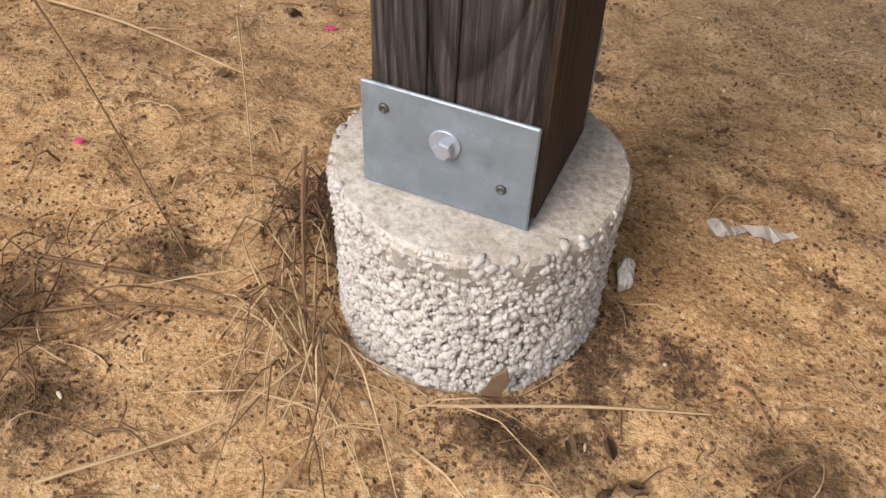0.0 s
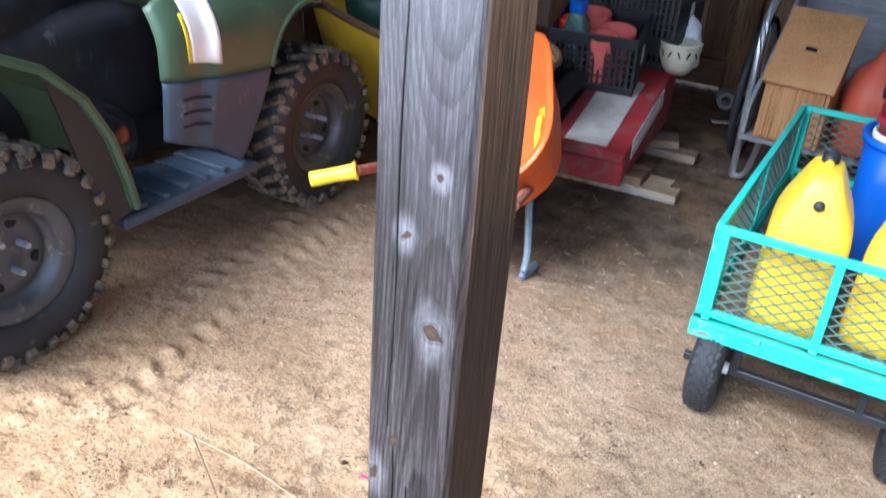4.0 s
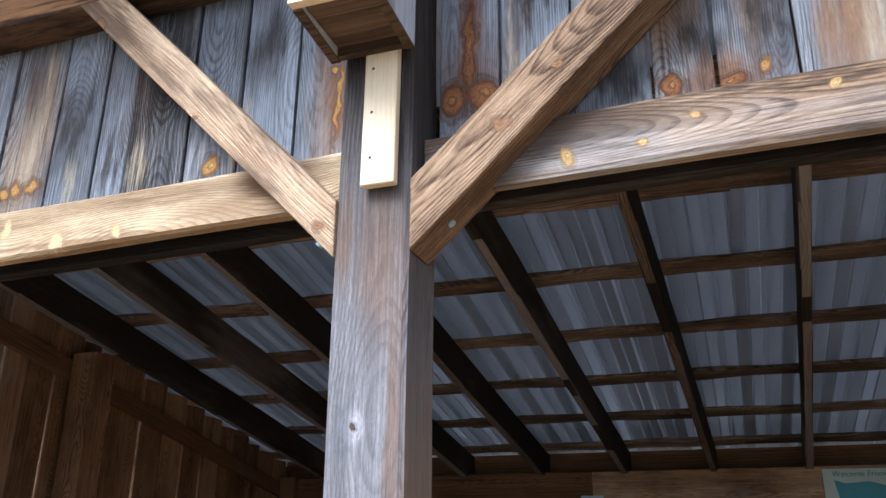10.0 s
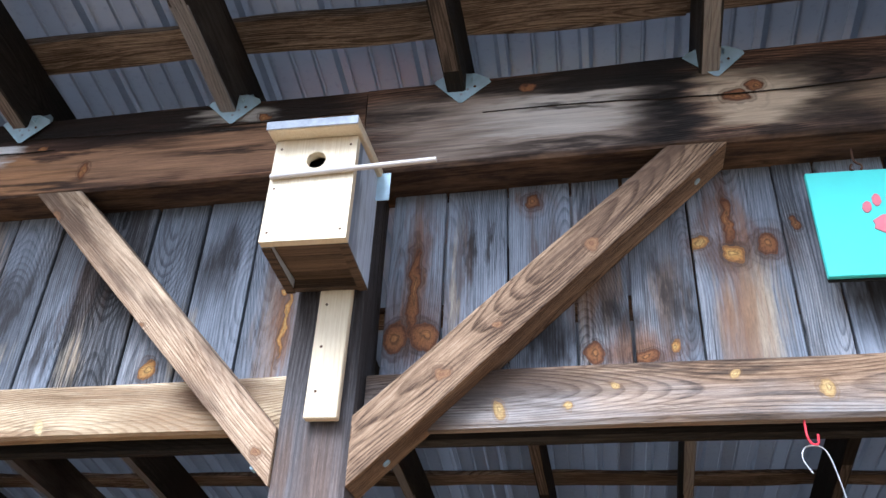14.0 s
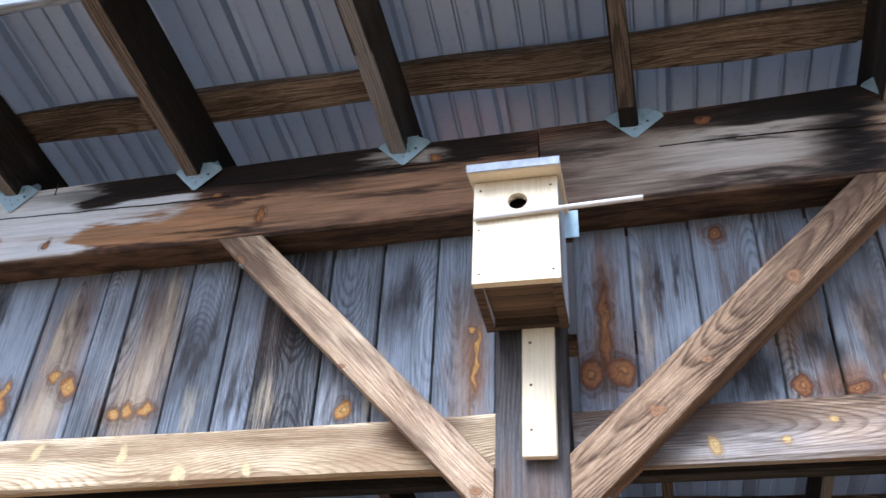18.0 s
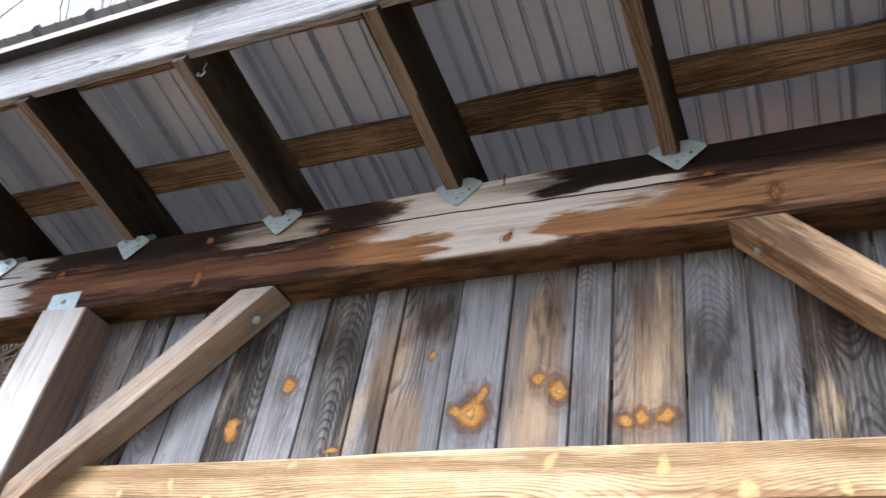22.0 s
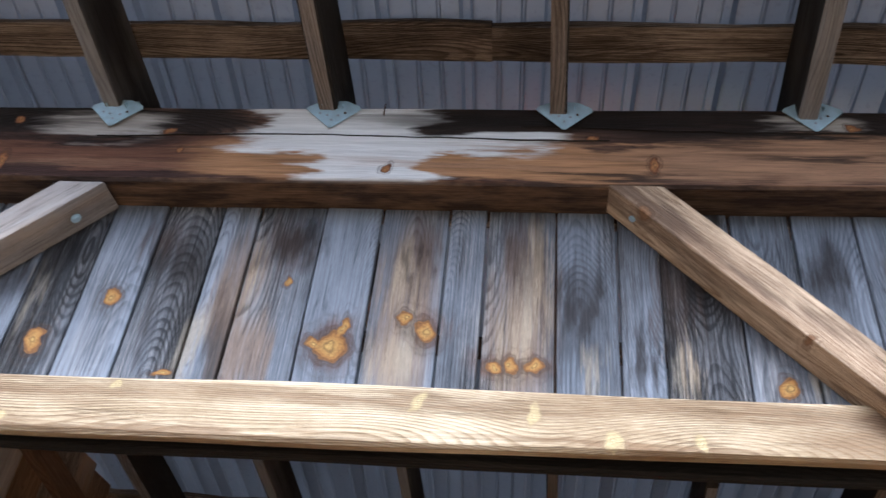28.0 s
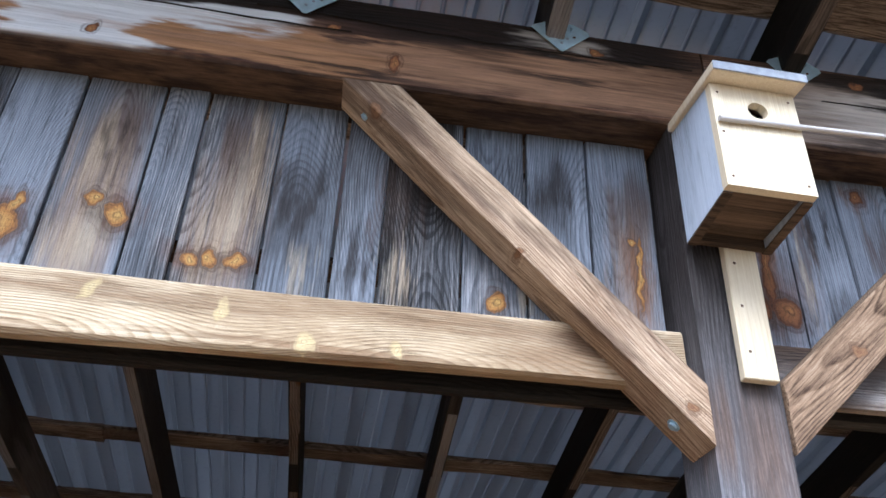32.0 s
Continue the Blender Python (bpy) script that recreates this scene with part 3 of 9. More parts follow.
M_BOARD = knots_in(M_BOARD, [(0.115, 2.740, 0.030, 0.036, 10), (0.175, 2.744, 0.028, 0.034, -15), (0.148, 2.850, 0.013, 0.11, 1), (0.872, 2.925, 0.026, 0.029, -20), (0.80, 2.990, 0.010, 0.06, 0), (0.517, 2.695, 0.022, 0.022, 0), (0.612, 2.684, 0.022, 0.015, 0), (0.40, 3.060, 0.018, 0.02, 0), (0.932, 2.970, 0.013, 0.015, 0), (0.53, 2.900, 0.008, 0.012, 0), (-2.33, 2.660, 0.012, 0.012, 0)], (0.34, 0.155, 0.055), (0.17, 0.068, 0.030), (0.035, 0.019, 0.013))
M_BOARD = knots_in(M_BOARD, [(-1.955, 2.713, 0.022, 0.03, 10), (-1.818, 2.825, 0.017, 0.021, 0), (-1.318, 2.731, 0.036, 0.036, 0), (-1.352, 2.735, 0.026, 0.014, 15), (-1.298, 2.775, 0.010, 0.030, 5), (-1.172, 2.806, 0.016, 0.019, 0), (-1.127, 2.778, 0.020, 0.030, -30), (-0.985, 2.702, 0.018, 0.014, 20), (-0.948, 2.708, 0.014, 0.020, -15), (-0.905, 2.710, 0.024, 0.017, -10), (-1.44, 2.885, 0.009, 0.014, 0), (-0.42, 2.685, 0.018, 0.026, 0), (-1.657, 2.652, 0.02, 0.008, 0), (-0.128, 2.790, 0.006, 0.085, 3), (-0.142, 2.862, 0.013, 0.007, 30), (0.737, 2.938, 0.019, 0.016, 10), (0.802, 2.907, 0.022, 0.022, 0), (0.672, 2.708, 0.011, 0.016, 0)], (0.56, 0.35, 0.11), (0.36, 0.17, 0.05), (0.06, 0.034, 0.022))
M_BEAM = wood("stained_beam_wood", (0.012, 0.008, 0.007), (0.12, 0.064, 0.042), (0.36, 0.21, 0.13), 0, gray=(0.25, 0.225, 0.20), gray_amount=0.06, knots=0.15, knot_color=(0.12, 0.045, 0.02), vary=0.05, stain=(0.022, 0.015, 0.013))
M_LOW_L = wood("pale_plank_wood", (0.13, 0.08, 0.045), (0.45, 0.335, 0.205), (0.76, 0.64, 0.46), 0, gray=(0.62, 0.60, 0.57), gray_amount=0.15, knots=0.15, knot_color=(0.45, 0.27, 0.07), vary=0.05, bands=0.30, fib=0.34, blotch=1.1, spacing=0.0036)
M_LOW_L = marks(M_LOW_L, [(-2.0, 2.585, 0.5, 0.02), (-1.2, 2.60, 0.55, 0.018), (-0.45, 2.615, 0.4, 0.022), (-1.6, 2.512, 0.5, 0.010), (-0.3, 2.56, 0.14, 0.05), (-0.75, 2.535, 0.3, 0.010)], (0.25, 0.155, 0.085), 0.75, 0.03, (1.5, 9, 20), 0.8)
M_LOW_L = marks(M_LOW_L, [(-2.62, 2.55, 0.22, 0.14), (-2.28, 2.50, 0.30, 0.030), (-0.22, 2.61, 0.10, 0.05)], (0.10, 0.055, 0.03), 0.85, 0.05, (2.0, 9, 14), 0.6)
M_LOW_R = wood("brown_plank_wood", (0.05, 0.03, 0.019), (0.235, 0.148, 0.09), (0.52, 0.38, 0.25), 0, gray=(0.40, 0.385, 0.38), gray_amount=0.35, knots=0.2, knot_color=(0.30, 0.16, 0.05), vary=0.05, bands=0.3, fib=0.5, blotch=1.0, spacing=0.0032, wander=0.03)
M_LOW_R = marks(M_LOW_R, [(0.30, 2.62, 0.28, 0.05), (0.7, 2.66, 0.25, 0.025), (0.16, 2.56, 0.10, 0.06), (1.9, 2.6, 0.3, 0.05)], (0.05, 0.034, 0.027), 0.8, 0.05, (2.0, 9, 14), 0.6)
M_LOW_L = knots_in(M_LOW_L, [(-1.12, 2.602, 0.010, 0.028, 25), (-0.90, 2.586, 0.009, 0.026, 10), (-0.755, 2.543, 0.016, 0.02, 0), (-0.60, 2.550, 0.008, 0.022, -30), (-1.72, 2.602, 0.012, 0.01, 0), (-2.05, 2.557, 0.012, 0.014, 0), (-2.2, 2.535, 0.009, 0.009, 0), (-1.93, 2.529, 0.013, 0.009, 0)], (0.66, 0.55, 0.30), (0.56, 0.44, 0.24), (0.38, 0.28, 0.17), 0.75, front=-0.012)
M_LOW_R = knots_in(M_LOW_R, [(0.335, 2.570, 0.013, 0.018, 0), (0.915, 2.600, 0.013, 0.018, -20), (0.46, 2.577, 0.008, 0.008, 0), (0.55, 2.609, 0.008, 0.007, 0), (0.76, 2.627, 0.01, 0.009, 0)], (0.62, 0.46, 0.20), (0.44, 0.29, 0.12), (0.18, 0.11, 0.06), 0.8, front=-0.012)
M_LOWBEAM = M_LOW_L
M_BRACE = wood("brown_brace_wood", (0.06, 0.034, 0.02), (0.31, 0.205, 0.128), (0.66, 0.50, 0.345), 0, gray=(0.40, 0.37, 0.355), gray_amount=0.16, knots=0.18, knot_color=(0.15, 0.07, 0.03), vary=0.1, bands=0.28, fib=0.5, blotch=1.5, stain=(0.10, 0.062, 0.042), spacing=0.0030, wander=0.03)
M_BRACE = knots_in(M_BRACE, [(0.52, 2.885, 0.016, 0.014, 0), (0.335, 2.715, 0.010, 0.009, 0), (0.235, 2.62, 0.014, 0.012, 0), (-0.69, 3.03, 0.018, 0.016, 0), (-0.105, 2.475, 0.011, 0.010, 0), (-0.40, 2.74, 0.010, 0.008, 0)], (0.24, 0.12, 0.06), (0.28, 0.155, 0.08), (0.11, 0.06, 0.035), 1.3, front=-0.0705)
M_CORNER = wood("bleached_post_wood", (0.22, 0.235, 0.26), (0.56, 0.60, 0.65), (0.78, 0.81, 0.85), 2, gray=(0.64, 0.68, 0.74), gray_amount=0.7, knots=0.1, knot_color=(0.5, 0.38, 0.12), vary=0.0, bands=0.15)
M_CORNER = marks(M_CORNER, [(-2.84, 2.45, 0.06, 0.10)], (0.45, 0.30, 0.14), 0.6, 0.03)
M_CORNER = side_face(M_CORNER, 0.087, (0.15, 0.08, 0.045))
M_FASCIA = wood("silver_fascia_wood", (0.06, 0.07, 0.085), (0.26, 0.29, 0.34), (0.58, 0.63, 0.70), 0, gray=(0.42, 0.48, 0.57), gray_amount=0.6, knots=0.2, vary=0.2, bands=0.3)
# rafter sides near black, lower edges pale: shade and bounced light painted in
M_RAFTER = wood("shaded_rafter_wood", (0.005, 0.0045, 0.004), (0.013, 0.011, 0.0095), (0.042, 0.035, 0.030), 0, gray=(0.15, 0.135, 0.125), gray_amount=0.08, knots=0.1, vary=0.2, bands=0.2)
M_EDGE = wood("lit_rafter_edge_wood", (0.05, 0.038, 0.03), (0.15, 0.118, 0.098), (0.30, 0.26, 0.23), 0, gray=(0.25, 0.245, 0.25), gray_amount=0.4, knots=0.15, vary=0.5, bands=0.35, spacing=0.005)
M_PURLIN = wood("rough_purlin_wood", (0.03, 0.022, 0.018), (0.13, 0.096, 0.075), (0.42, 0.34, 0.27), 0, knots=0.35, vary=0.3, stain=(0.035, 0.023, 0.017), rough=0.95, bands=0.3, blotch=1.2)
M_INNER = wood("brown_inner_board_wood", (0.085, 0.048, 0.026), (0.29, 0.172, 0.098), (0.46, 0.31, 0.195), 2, gray=(0.36, 0.29, 0.24), gray_amount=0.15, knots=0.6, knot_color=(0.05, 0.026, 0.015), vary=0.45, stain=(0.075, 0.043, 0.026), bands=0.32, blotch=0.9, wander=0.10)
M_PALE = wood("pale_inner_board_wood", (0.12, 0.085, 0.06), (0.38, 0.31, 0.25), (0.62, 0.57, 0.52), 2, gray=(0.55, 0.54, 0.54), gray_amount=0.35, knots=0.25, vary=0.5, stain=(0.09, 0.06, 0.04), bands=0.2)
M_GIRT = wood("brown_girt_wood", (0.04, 0.022, 0.013), (0.16, 0.09, 0.052), (0.30, 0.19, 0.115), 0, knots=0.25, vary=0.3, bands=0.2)
M_GALV = plain("galvanised_steel", (0.20, 0.245, 0.295), 0.42, 0.3, 0.25, 30, dirt=(0.20, 0.24, 0.28), dirt_amount=0.5, bump=0.1)
M_BRKT = plain("bright_galvanised_bracket", (0.44, 0.60, 0.70), 0.45, 0.35, 0.15, 40, bump=0.1)
M_BOLT = plain("zinc_bolt_steel", (0.36, 0.40, 0.47), 0.45, 0.45, 0.15, 60)
M_SCREW = plain("dull_screw_steel", (0.10, 0.105, 0.10), 0.5, 0.6, 0.3, 60)
M_RUSTY = plain("rusty_nail_steel", (0.10, 0.05, 0.03), 0.8, 0.4, 0.3, 60)


def roof_metal():
    w = Net("painted_roof_steel")
    co = w.coords(0.0)
    st = w.noise(w.vmath("MULTIPLY", co, (0.8, 0.5, 1.0)), 2.0, 3, 0.5)
    fine = w.noise(co, 60, 3, 0.6)
    c = w.mix(w.span(st, 0.3, 0.7), (0.31, 0.32, 0.335), (0.375, 0.385, 0.40))
    c = w.mix(w.span(fine, 0.55, 0.8, 0, 0.4), c, (0.20, 0.198, 0.195))
    return w.done(c, 0.38, 0.88, fine, 0.05, 0.001, 0.5)


M_ROOF = roof_metal()


def concrete():
    w = Net("bubbled_white_concrete")
    co = w.coords(0.0)
    big = w.noise(co, 9, 5, 0.6)
    grit = w.noise(co, 160, 4, 0.7)
    pits = w.voronoi(co, 95)
    holes = w.math("MULTIPLY", w.span(pits, 0.10, 0.24, 1.0, 0.0), w.span(w.noise(co, 30, 3), 0.42, 0.55))
    c = w.ramp(big, [(0.3, (0.36, 0.32, 0.27)), (0.5, (0.54, 0.51, 0.47)), (0.72, (0.68, 0.665, 0.65))])
    c = w.mix(w.span(grit, 0.35, 0.6, 0.55, 0.0), c, (0.22, 0.19, 0.16))
    c = w.mix(w.math("MULTIPLY", holes, 0.7), c, (0.20, 0.17, 0.14))
    h = w.math("ADD", w.math("MULTIPLY", grit, 0.7), w.math("MULTIPLY", w.span(pits, 0.0, 0.5), 0.3))
    return w.done(c, 0.92, 0.0, h, 0.6, 0.004, 0.2)


M_CONC = concrete()


def aggregate():
    w = Net("exposed_white_gravel_concrete")
    co = w.coords(5.0)
    big = w.noise(co, 14, 4, 0.6)
    grit = w.noise(co, 220, 3, 0.7)
    c = w.mix(w.span(big, 0.3, 0.7), (0.36, 0.345, 0.33), (0.64, 0.63, 0.615))
    c = w.mix(w.span(grit, 0.34, 0.52, 0.8, 0.0), c, (0.20, 0.18, 0.16))
    return w.done(c, 0.9, 0.0, grit, 0.5, 0.002, 0.2)


M_AGG = aggregate()


def soil():
    w = Net("sandy_soil")
    tc = w.n.new("ShaderNodeTexCoord").outputs["Object"]
    a = w.noise(tc, 1.6, 5, 0.6)
    b = w.noise(tc, 9.0, 6, 0.68)
    g = w.noise(tc, 130.0, 4, 0.75)
    s = w.noise(tc, 200.0, 5, 0.85)
    c = w.ramp(w.math("ADD", w.math("MULTIPLY", a, 0.45), w.math("MULTIPLY", b, 0.55)), [(0.30, (0.25, 0.135, 0.06)), (0.42, (0.43, 0.255, 0.12)), (0.56, (0.55, 0.36, 0.19)), (0.70, (0.66, 0.48, 0.28))])
    c = w.mix(w.span(g, 0.50, 0.66, 0.0, 0.6), c, (0.66, 0.50, 0.31))
    c = w.mix(w.span(g, 0.30, 0.42, 0.45, 0.0), c, (0.22, 0.115, 0.045))
    # dark crumbs of leaf mould
    d = w.noise(tc, 60.0, 5, 0.75)
    m = w.noise(tc, 3.1, 4, 0.6)
    crumbs = w.math("MULTIPLY", w.span(d, 0.565, 0.62, 0.0, 1.0), w.span(m, 0.36, 0.62, 0.15, 1.0))
    c = w.mix(w.math("MULTIPLY", crumbs, 0.8), c, (0.065, 0.028, 0.016))
    clods = w.math("MULTIPLY", w.span(w.noise(tc, 17.0, 7, 0.74), 0.535, 0.60, 0.0, 1.0), w.span(m, 0.40, 0.54, 0.2, 1.0))
    c = w.mix(w.math("MULTIPLY", clods, 0.85), c, (0.12, 0.058, 0.026))
    peb = w.voronoi(tc, 95.0)
    pebc = w.node("ShaderNodeSeparateColor", i0=w.voronoi(tc, 95.0, out="Color"))[0].outputs[0]
    peb = w.math("MULTIPLY", w.math("LESS_THAN", peb, 0.28), w.math("LESS_THAN", pebc, 0.06))
    c = w.mix(w.math("MULTIPLY", peb, 0.6), c, (0.70, 0.62, 0.48))
    c = w.mix(w.span(s, 0.38, 0.47, 0.85, 0.0), c, (0.15, 0.08, 0.035))
    c = w.mix(w.span(s, 0.54, 0.66, 0.0, 0.7), c, (0.74, 0.56, 0.36))
    cell = w.voronoi(tc, 170.0)
    which = w.node("ShaderNodeSeparateColor", i0=w.voronoi(tc, 170.0, out="Color"))[0].outputs[1]
    c = w.mix(w.math("MULTIPLY", w.span(cell, 0.30, 0.42, 0.9, 0.0), w.math("LESS_THAN", which, 0.13)), c, (0.075, 0.04, 0.02))
    # greyer under the roof, its tone lowered to dim light bounced upward
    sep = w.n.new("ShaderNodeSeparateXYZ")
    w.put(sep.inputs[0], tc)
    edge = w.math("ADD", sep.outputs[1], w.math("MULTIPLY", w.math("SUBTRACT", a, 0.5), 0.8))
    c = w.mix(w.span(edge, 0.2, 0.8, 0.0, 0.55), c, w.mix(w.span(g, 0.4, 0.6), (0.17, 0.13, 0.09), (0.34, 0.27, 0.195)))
    # dim interior painted into the soil, darker with depth
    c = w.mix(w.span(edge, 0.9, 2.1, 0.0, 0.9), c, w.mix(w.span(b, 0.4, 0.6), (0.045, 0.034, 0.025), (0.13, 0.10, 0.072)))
    # unseen ground out front, darkened to cut the bounce under the roof
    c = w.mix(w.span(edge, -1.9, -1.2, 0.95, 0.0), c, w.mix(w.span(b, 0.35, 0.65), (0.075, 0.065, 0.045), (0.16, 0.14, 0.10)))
    damp = w.noise(tc, 2.7, 5, 0.62)
    c = w.mix(w.math("MULTIPLY", w.span(damp, 0.48, 0.60, 0.0, 0.55), w.span(edge, -0.1, 0.35, 0.25, 1.0)), c, w.mix(w.span(g, 0.4, 0.6), (0.16, 0.095, 0.048), (0.30, 0.20, 0.115)))
    h = w.math("ADD", w.math("MULTIPLY", b, 1.0), w.math("MULTIPLY", g, 0.30))
    h = w.math("ADD", h, w.math("MULTIPLY", s, 0.10))
    lump = w.noise(tc, 30.0, 5, 0.7)
    h = w.math("ADD", h, w.math("MULTIPLY", lump, 0.8))
    c = w.mix(w.span(lump, 0.32, 0.46, 0.4, 0.0), c, (0.24, 0.125, 0.05))
    return w.done(c, 0.95, 0.0, h, 1.0, 0.010, 0.15)


M_SOIL = soil()
M_SOIL = marks(M_SOIL, [(0.145, -0.03, 0.03, 0.07), (0.215, 0.0, 0.035, 0.03), (0.335, -0.065, 0.06, 0.04), (0.11, -0.14, 0.08, 0.035), (-0.293, -0.277, 0.06, 0.05), (-0.218, 0.052, 0.035, 0.03), (-0.40, -0.20, 0.07, 0.05), (-0.30, -0.08, 0.06, 0.03)], (0.055, 0.033, 0.02), 0.85, 0.045, (26, 26, 9), 0.8, ground=True)

# ---- the ground ----


def lines(low, high, mid, far):
    out = list(np.arange(low, high + 1e-6, 0.013))
    out += list(np.arange(high + 0.03, mid, 0.03)) + list(np.arange(low - 0.03, -mid, -0.03))
    v, step = mid, 0.05
    while v < far:
        v += step
        step *= 1.35
        out += [-v, v]
    return sorted(out)


def ground_height(x, y):
    d = math.hypot(x, y)
    z = 0.010 * noise.noise(Vector((x * 2.3, y * 2.3, 0))) + 0.006 * noise.noise(Vector((x * 9, y * 9, 3)))
    if d < 5:
        z += (0.010 if d < 0.6 else 0.010 - 0.0065 * min(1.0, (d - 0.6) / 0.3)) * noise.noise(Vector((x * 22, y * 22, 5))) + 0.005 * noise.noise(Vector((x * 50, y * 50, 9)))
    # lugs pressed by the quad's tyres
    for tx, lean in ((-1.145, 1), (-2.05, -1)):
        u = x - tx + 0.13 * y + 0.012 * noise.noise(Vector((y * 3, tx, 2)))
        if abs(u) < 0.16 and -1.6 < y < 2.4:
            ph = (y + lean * 0.35 * abs(u) + (0.045 if u > 0 else 0)) % 0.09
            edge = math.exp(-((abs(u) - 0.085) / 0.035) ** 2)
            worn = max(0.0, 0.55 + 1.1 * noise.noise(Vector((x * 4, y * 4, 8))))
            z += (0.013 if ph < 0.045 else -0.009) * edge * worn - 0.006 * math.exp(-(u / 0.07) ** 2)
    if d < 0.4:
        z += 0.018 * max(0.0, 1 - d / 0.4)
    if d > 5:
        z = z * 5 / d
    return z


GX, GY = lines(-1.5, 0.75, 3.3, 420), lines(-0.6, 1.6, 3.3, 420)
_verts = [(x, y, ground_height(x, y)) for y in GY for x in GX]
_n = len(GX)
_faces = [(j * _n + i, j * _n + i + 1, (j + 1) * _n + i + 1, (j + 1) * _n + i) for j in range(len(GY) - 1) for i in range(_n - 1)]
_me = bpy.data.meshes.new("ground")
_me.from_pydata(_verts, [], _faces)
_me.shade_smooth()
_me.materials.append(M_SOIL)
tagged(new("ground", _me), "sandy brown soil with dark crumbs and tyre marks", "ground", kind="structure")

# ---- levels ----
P = 0.0695
TILT = 0.016                      # the front timbers rise a little to the right


def fz(x, z):
    return z + TILT * x


BEAM_Z, BEAM_H = 3.113, 0.232
LOW_Z0, LOW_Z1 = 2.532, 2.650
BACK_Y, SIDE_X, RIGHT_X = 4.42, -2.70, 2.85
SLOPE = 0.207


def rafter_z(y):
    """Underside of the rafters."""
    return 3.345 - SLOPE * (y + P)


# ---- post, pier and its steel shoe ----
def post_bm(half, z0, z1, seed=0, bevel=0.008, cuts=30, sides=(1, 1)):
    bm = timber_bm(z1 - z0, 2 * half * sides[0], 2 * half * sides[1], 0.004, bevel, cuts, seed)
    # stand it up: x along z
    bmesh.ops.transform(bm, matrix=Matrix(((0, 1, 0, 0), (0, 0, 1, 0), (1, 0, 0, z0), (0, 0, 0, 1))), verts=bm.verts)
    return bm


PIER_TOP = 0.186
pier = thing("concrete_pier", "round white concrete pier with exposed gravel sides, in sandy soil", "pier")
pier_r = 0.126
bm = bmesh.new()
prof = [(0, PIER_TOP + 0.002)] + [(pier_r * 0.2 * k, PIER_TOP + 0.002 - 0.0006 * k) for k in (1, 2, 3, 4)] + [(pier_r * 0.975, PIER_TOP - 0.0015), (pier_r * 0.995, PIER_TOP - 0.005), (pier_r, PIER_TOP - 0.012), (pier_r * 1.0, PIER_TOP - 0.03), (pier_r * 0.99, PIER_TOP - 0.035), (pier_r * 0.985, 0.09), (pier_r * 0.98, 0.04), (pier_r * 0.975, -0.12)]
lathe(bm, prof, 150)
bmesh.ops.subdivide_edges(bm, edges=[e for e in bm.edges if e.calc_length() > 0.02], cuts=2, use_grid_fill=True)
for v in bm.verts:
    q = v.co
    k = noise.noise(q * 24) * 0.002 + noise.noise(q * 70) * 0.0014 + noise.noise(q * 9) * 0.003
    if q.z < PIER_TOP - 0.032:
        k += -0.003 + 0.004 * noise.noise(q * 45)
    r = max(1e-4, math.hypot(q.x, q.y))
    v.co = Vector((q.x * (1 + k / r) if r > 0.1 else q.x, q.y * (1 + k / r) if r > 0.1 else q.y, q.z + (k * 0.5 if q.z > PIER_TOP - 0.02 else 0)))
# body below the rim darkened: shade of the gaps between gravel put in its colour
for f in bm.faces:
    f.material_index = 1 if f.calc_center_median().z < PIER_TOP - 0.014 else 0
part("pier_body", bm, (M_CONC, plain("shaded_grey_mortar", (0.27, 0.245, 0.22), 0.95, 0, 0.35, 60, bump=0.6)), pier, smooth=False)
rnd = random.Random(4)
grains = []
for k in range(5600):
    a, z = rnd.uniform(math.pi * 0.85, 2.2 * math.pi), rnd.uniform(-0.01, PIER_TOP - 0.004)
    if z > PIER_TOP - 0.03 and rnd.random() < 0.25:
        continue
    if rnd.random() < 0.35 and math.cos(a + math.pi / 2) < -0.2:
        continue
    s = rnd.choice((0.0022, 0.003, 0.0036, 0.0042, 0.0055)) * rnd.uniform(0.8, 1.2)
    sink = pier_r * (1.0 if z > PIER_TOP - 0.034 else 0.985) - 0.45 * s
    m = Matrix.Translation((sink * math.cos(a), sink * math.sin(a), z)) @ Euler((rnd.uniform(0, 6), rnd.uniform(0, 6), rnd.uniform(0, 6))).to_matrix().to_4x4() @ Matrix.Diagonal((rnd.uniform(0.9, 1.7), rnd.uniform(0.8, 1.3), rnd.uniform(0.6, 1.0), 1))
    grains.append((m, s))
ob = put_mesh("exposed_gravel", None, M_AGG, pier, "white gravel showing through the concrete", True, lumps(grains, 0.45))
ob["kind"] = "stuff"

post = thing("wooden_post", "weathered dark grey square timber post on a concrete pier", "post")
part("post_shaft", post_bm(P, PIER_TOP + 0.004, BEAM_Z - 0.002, 1), M_POST, post)
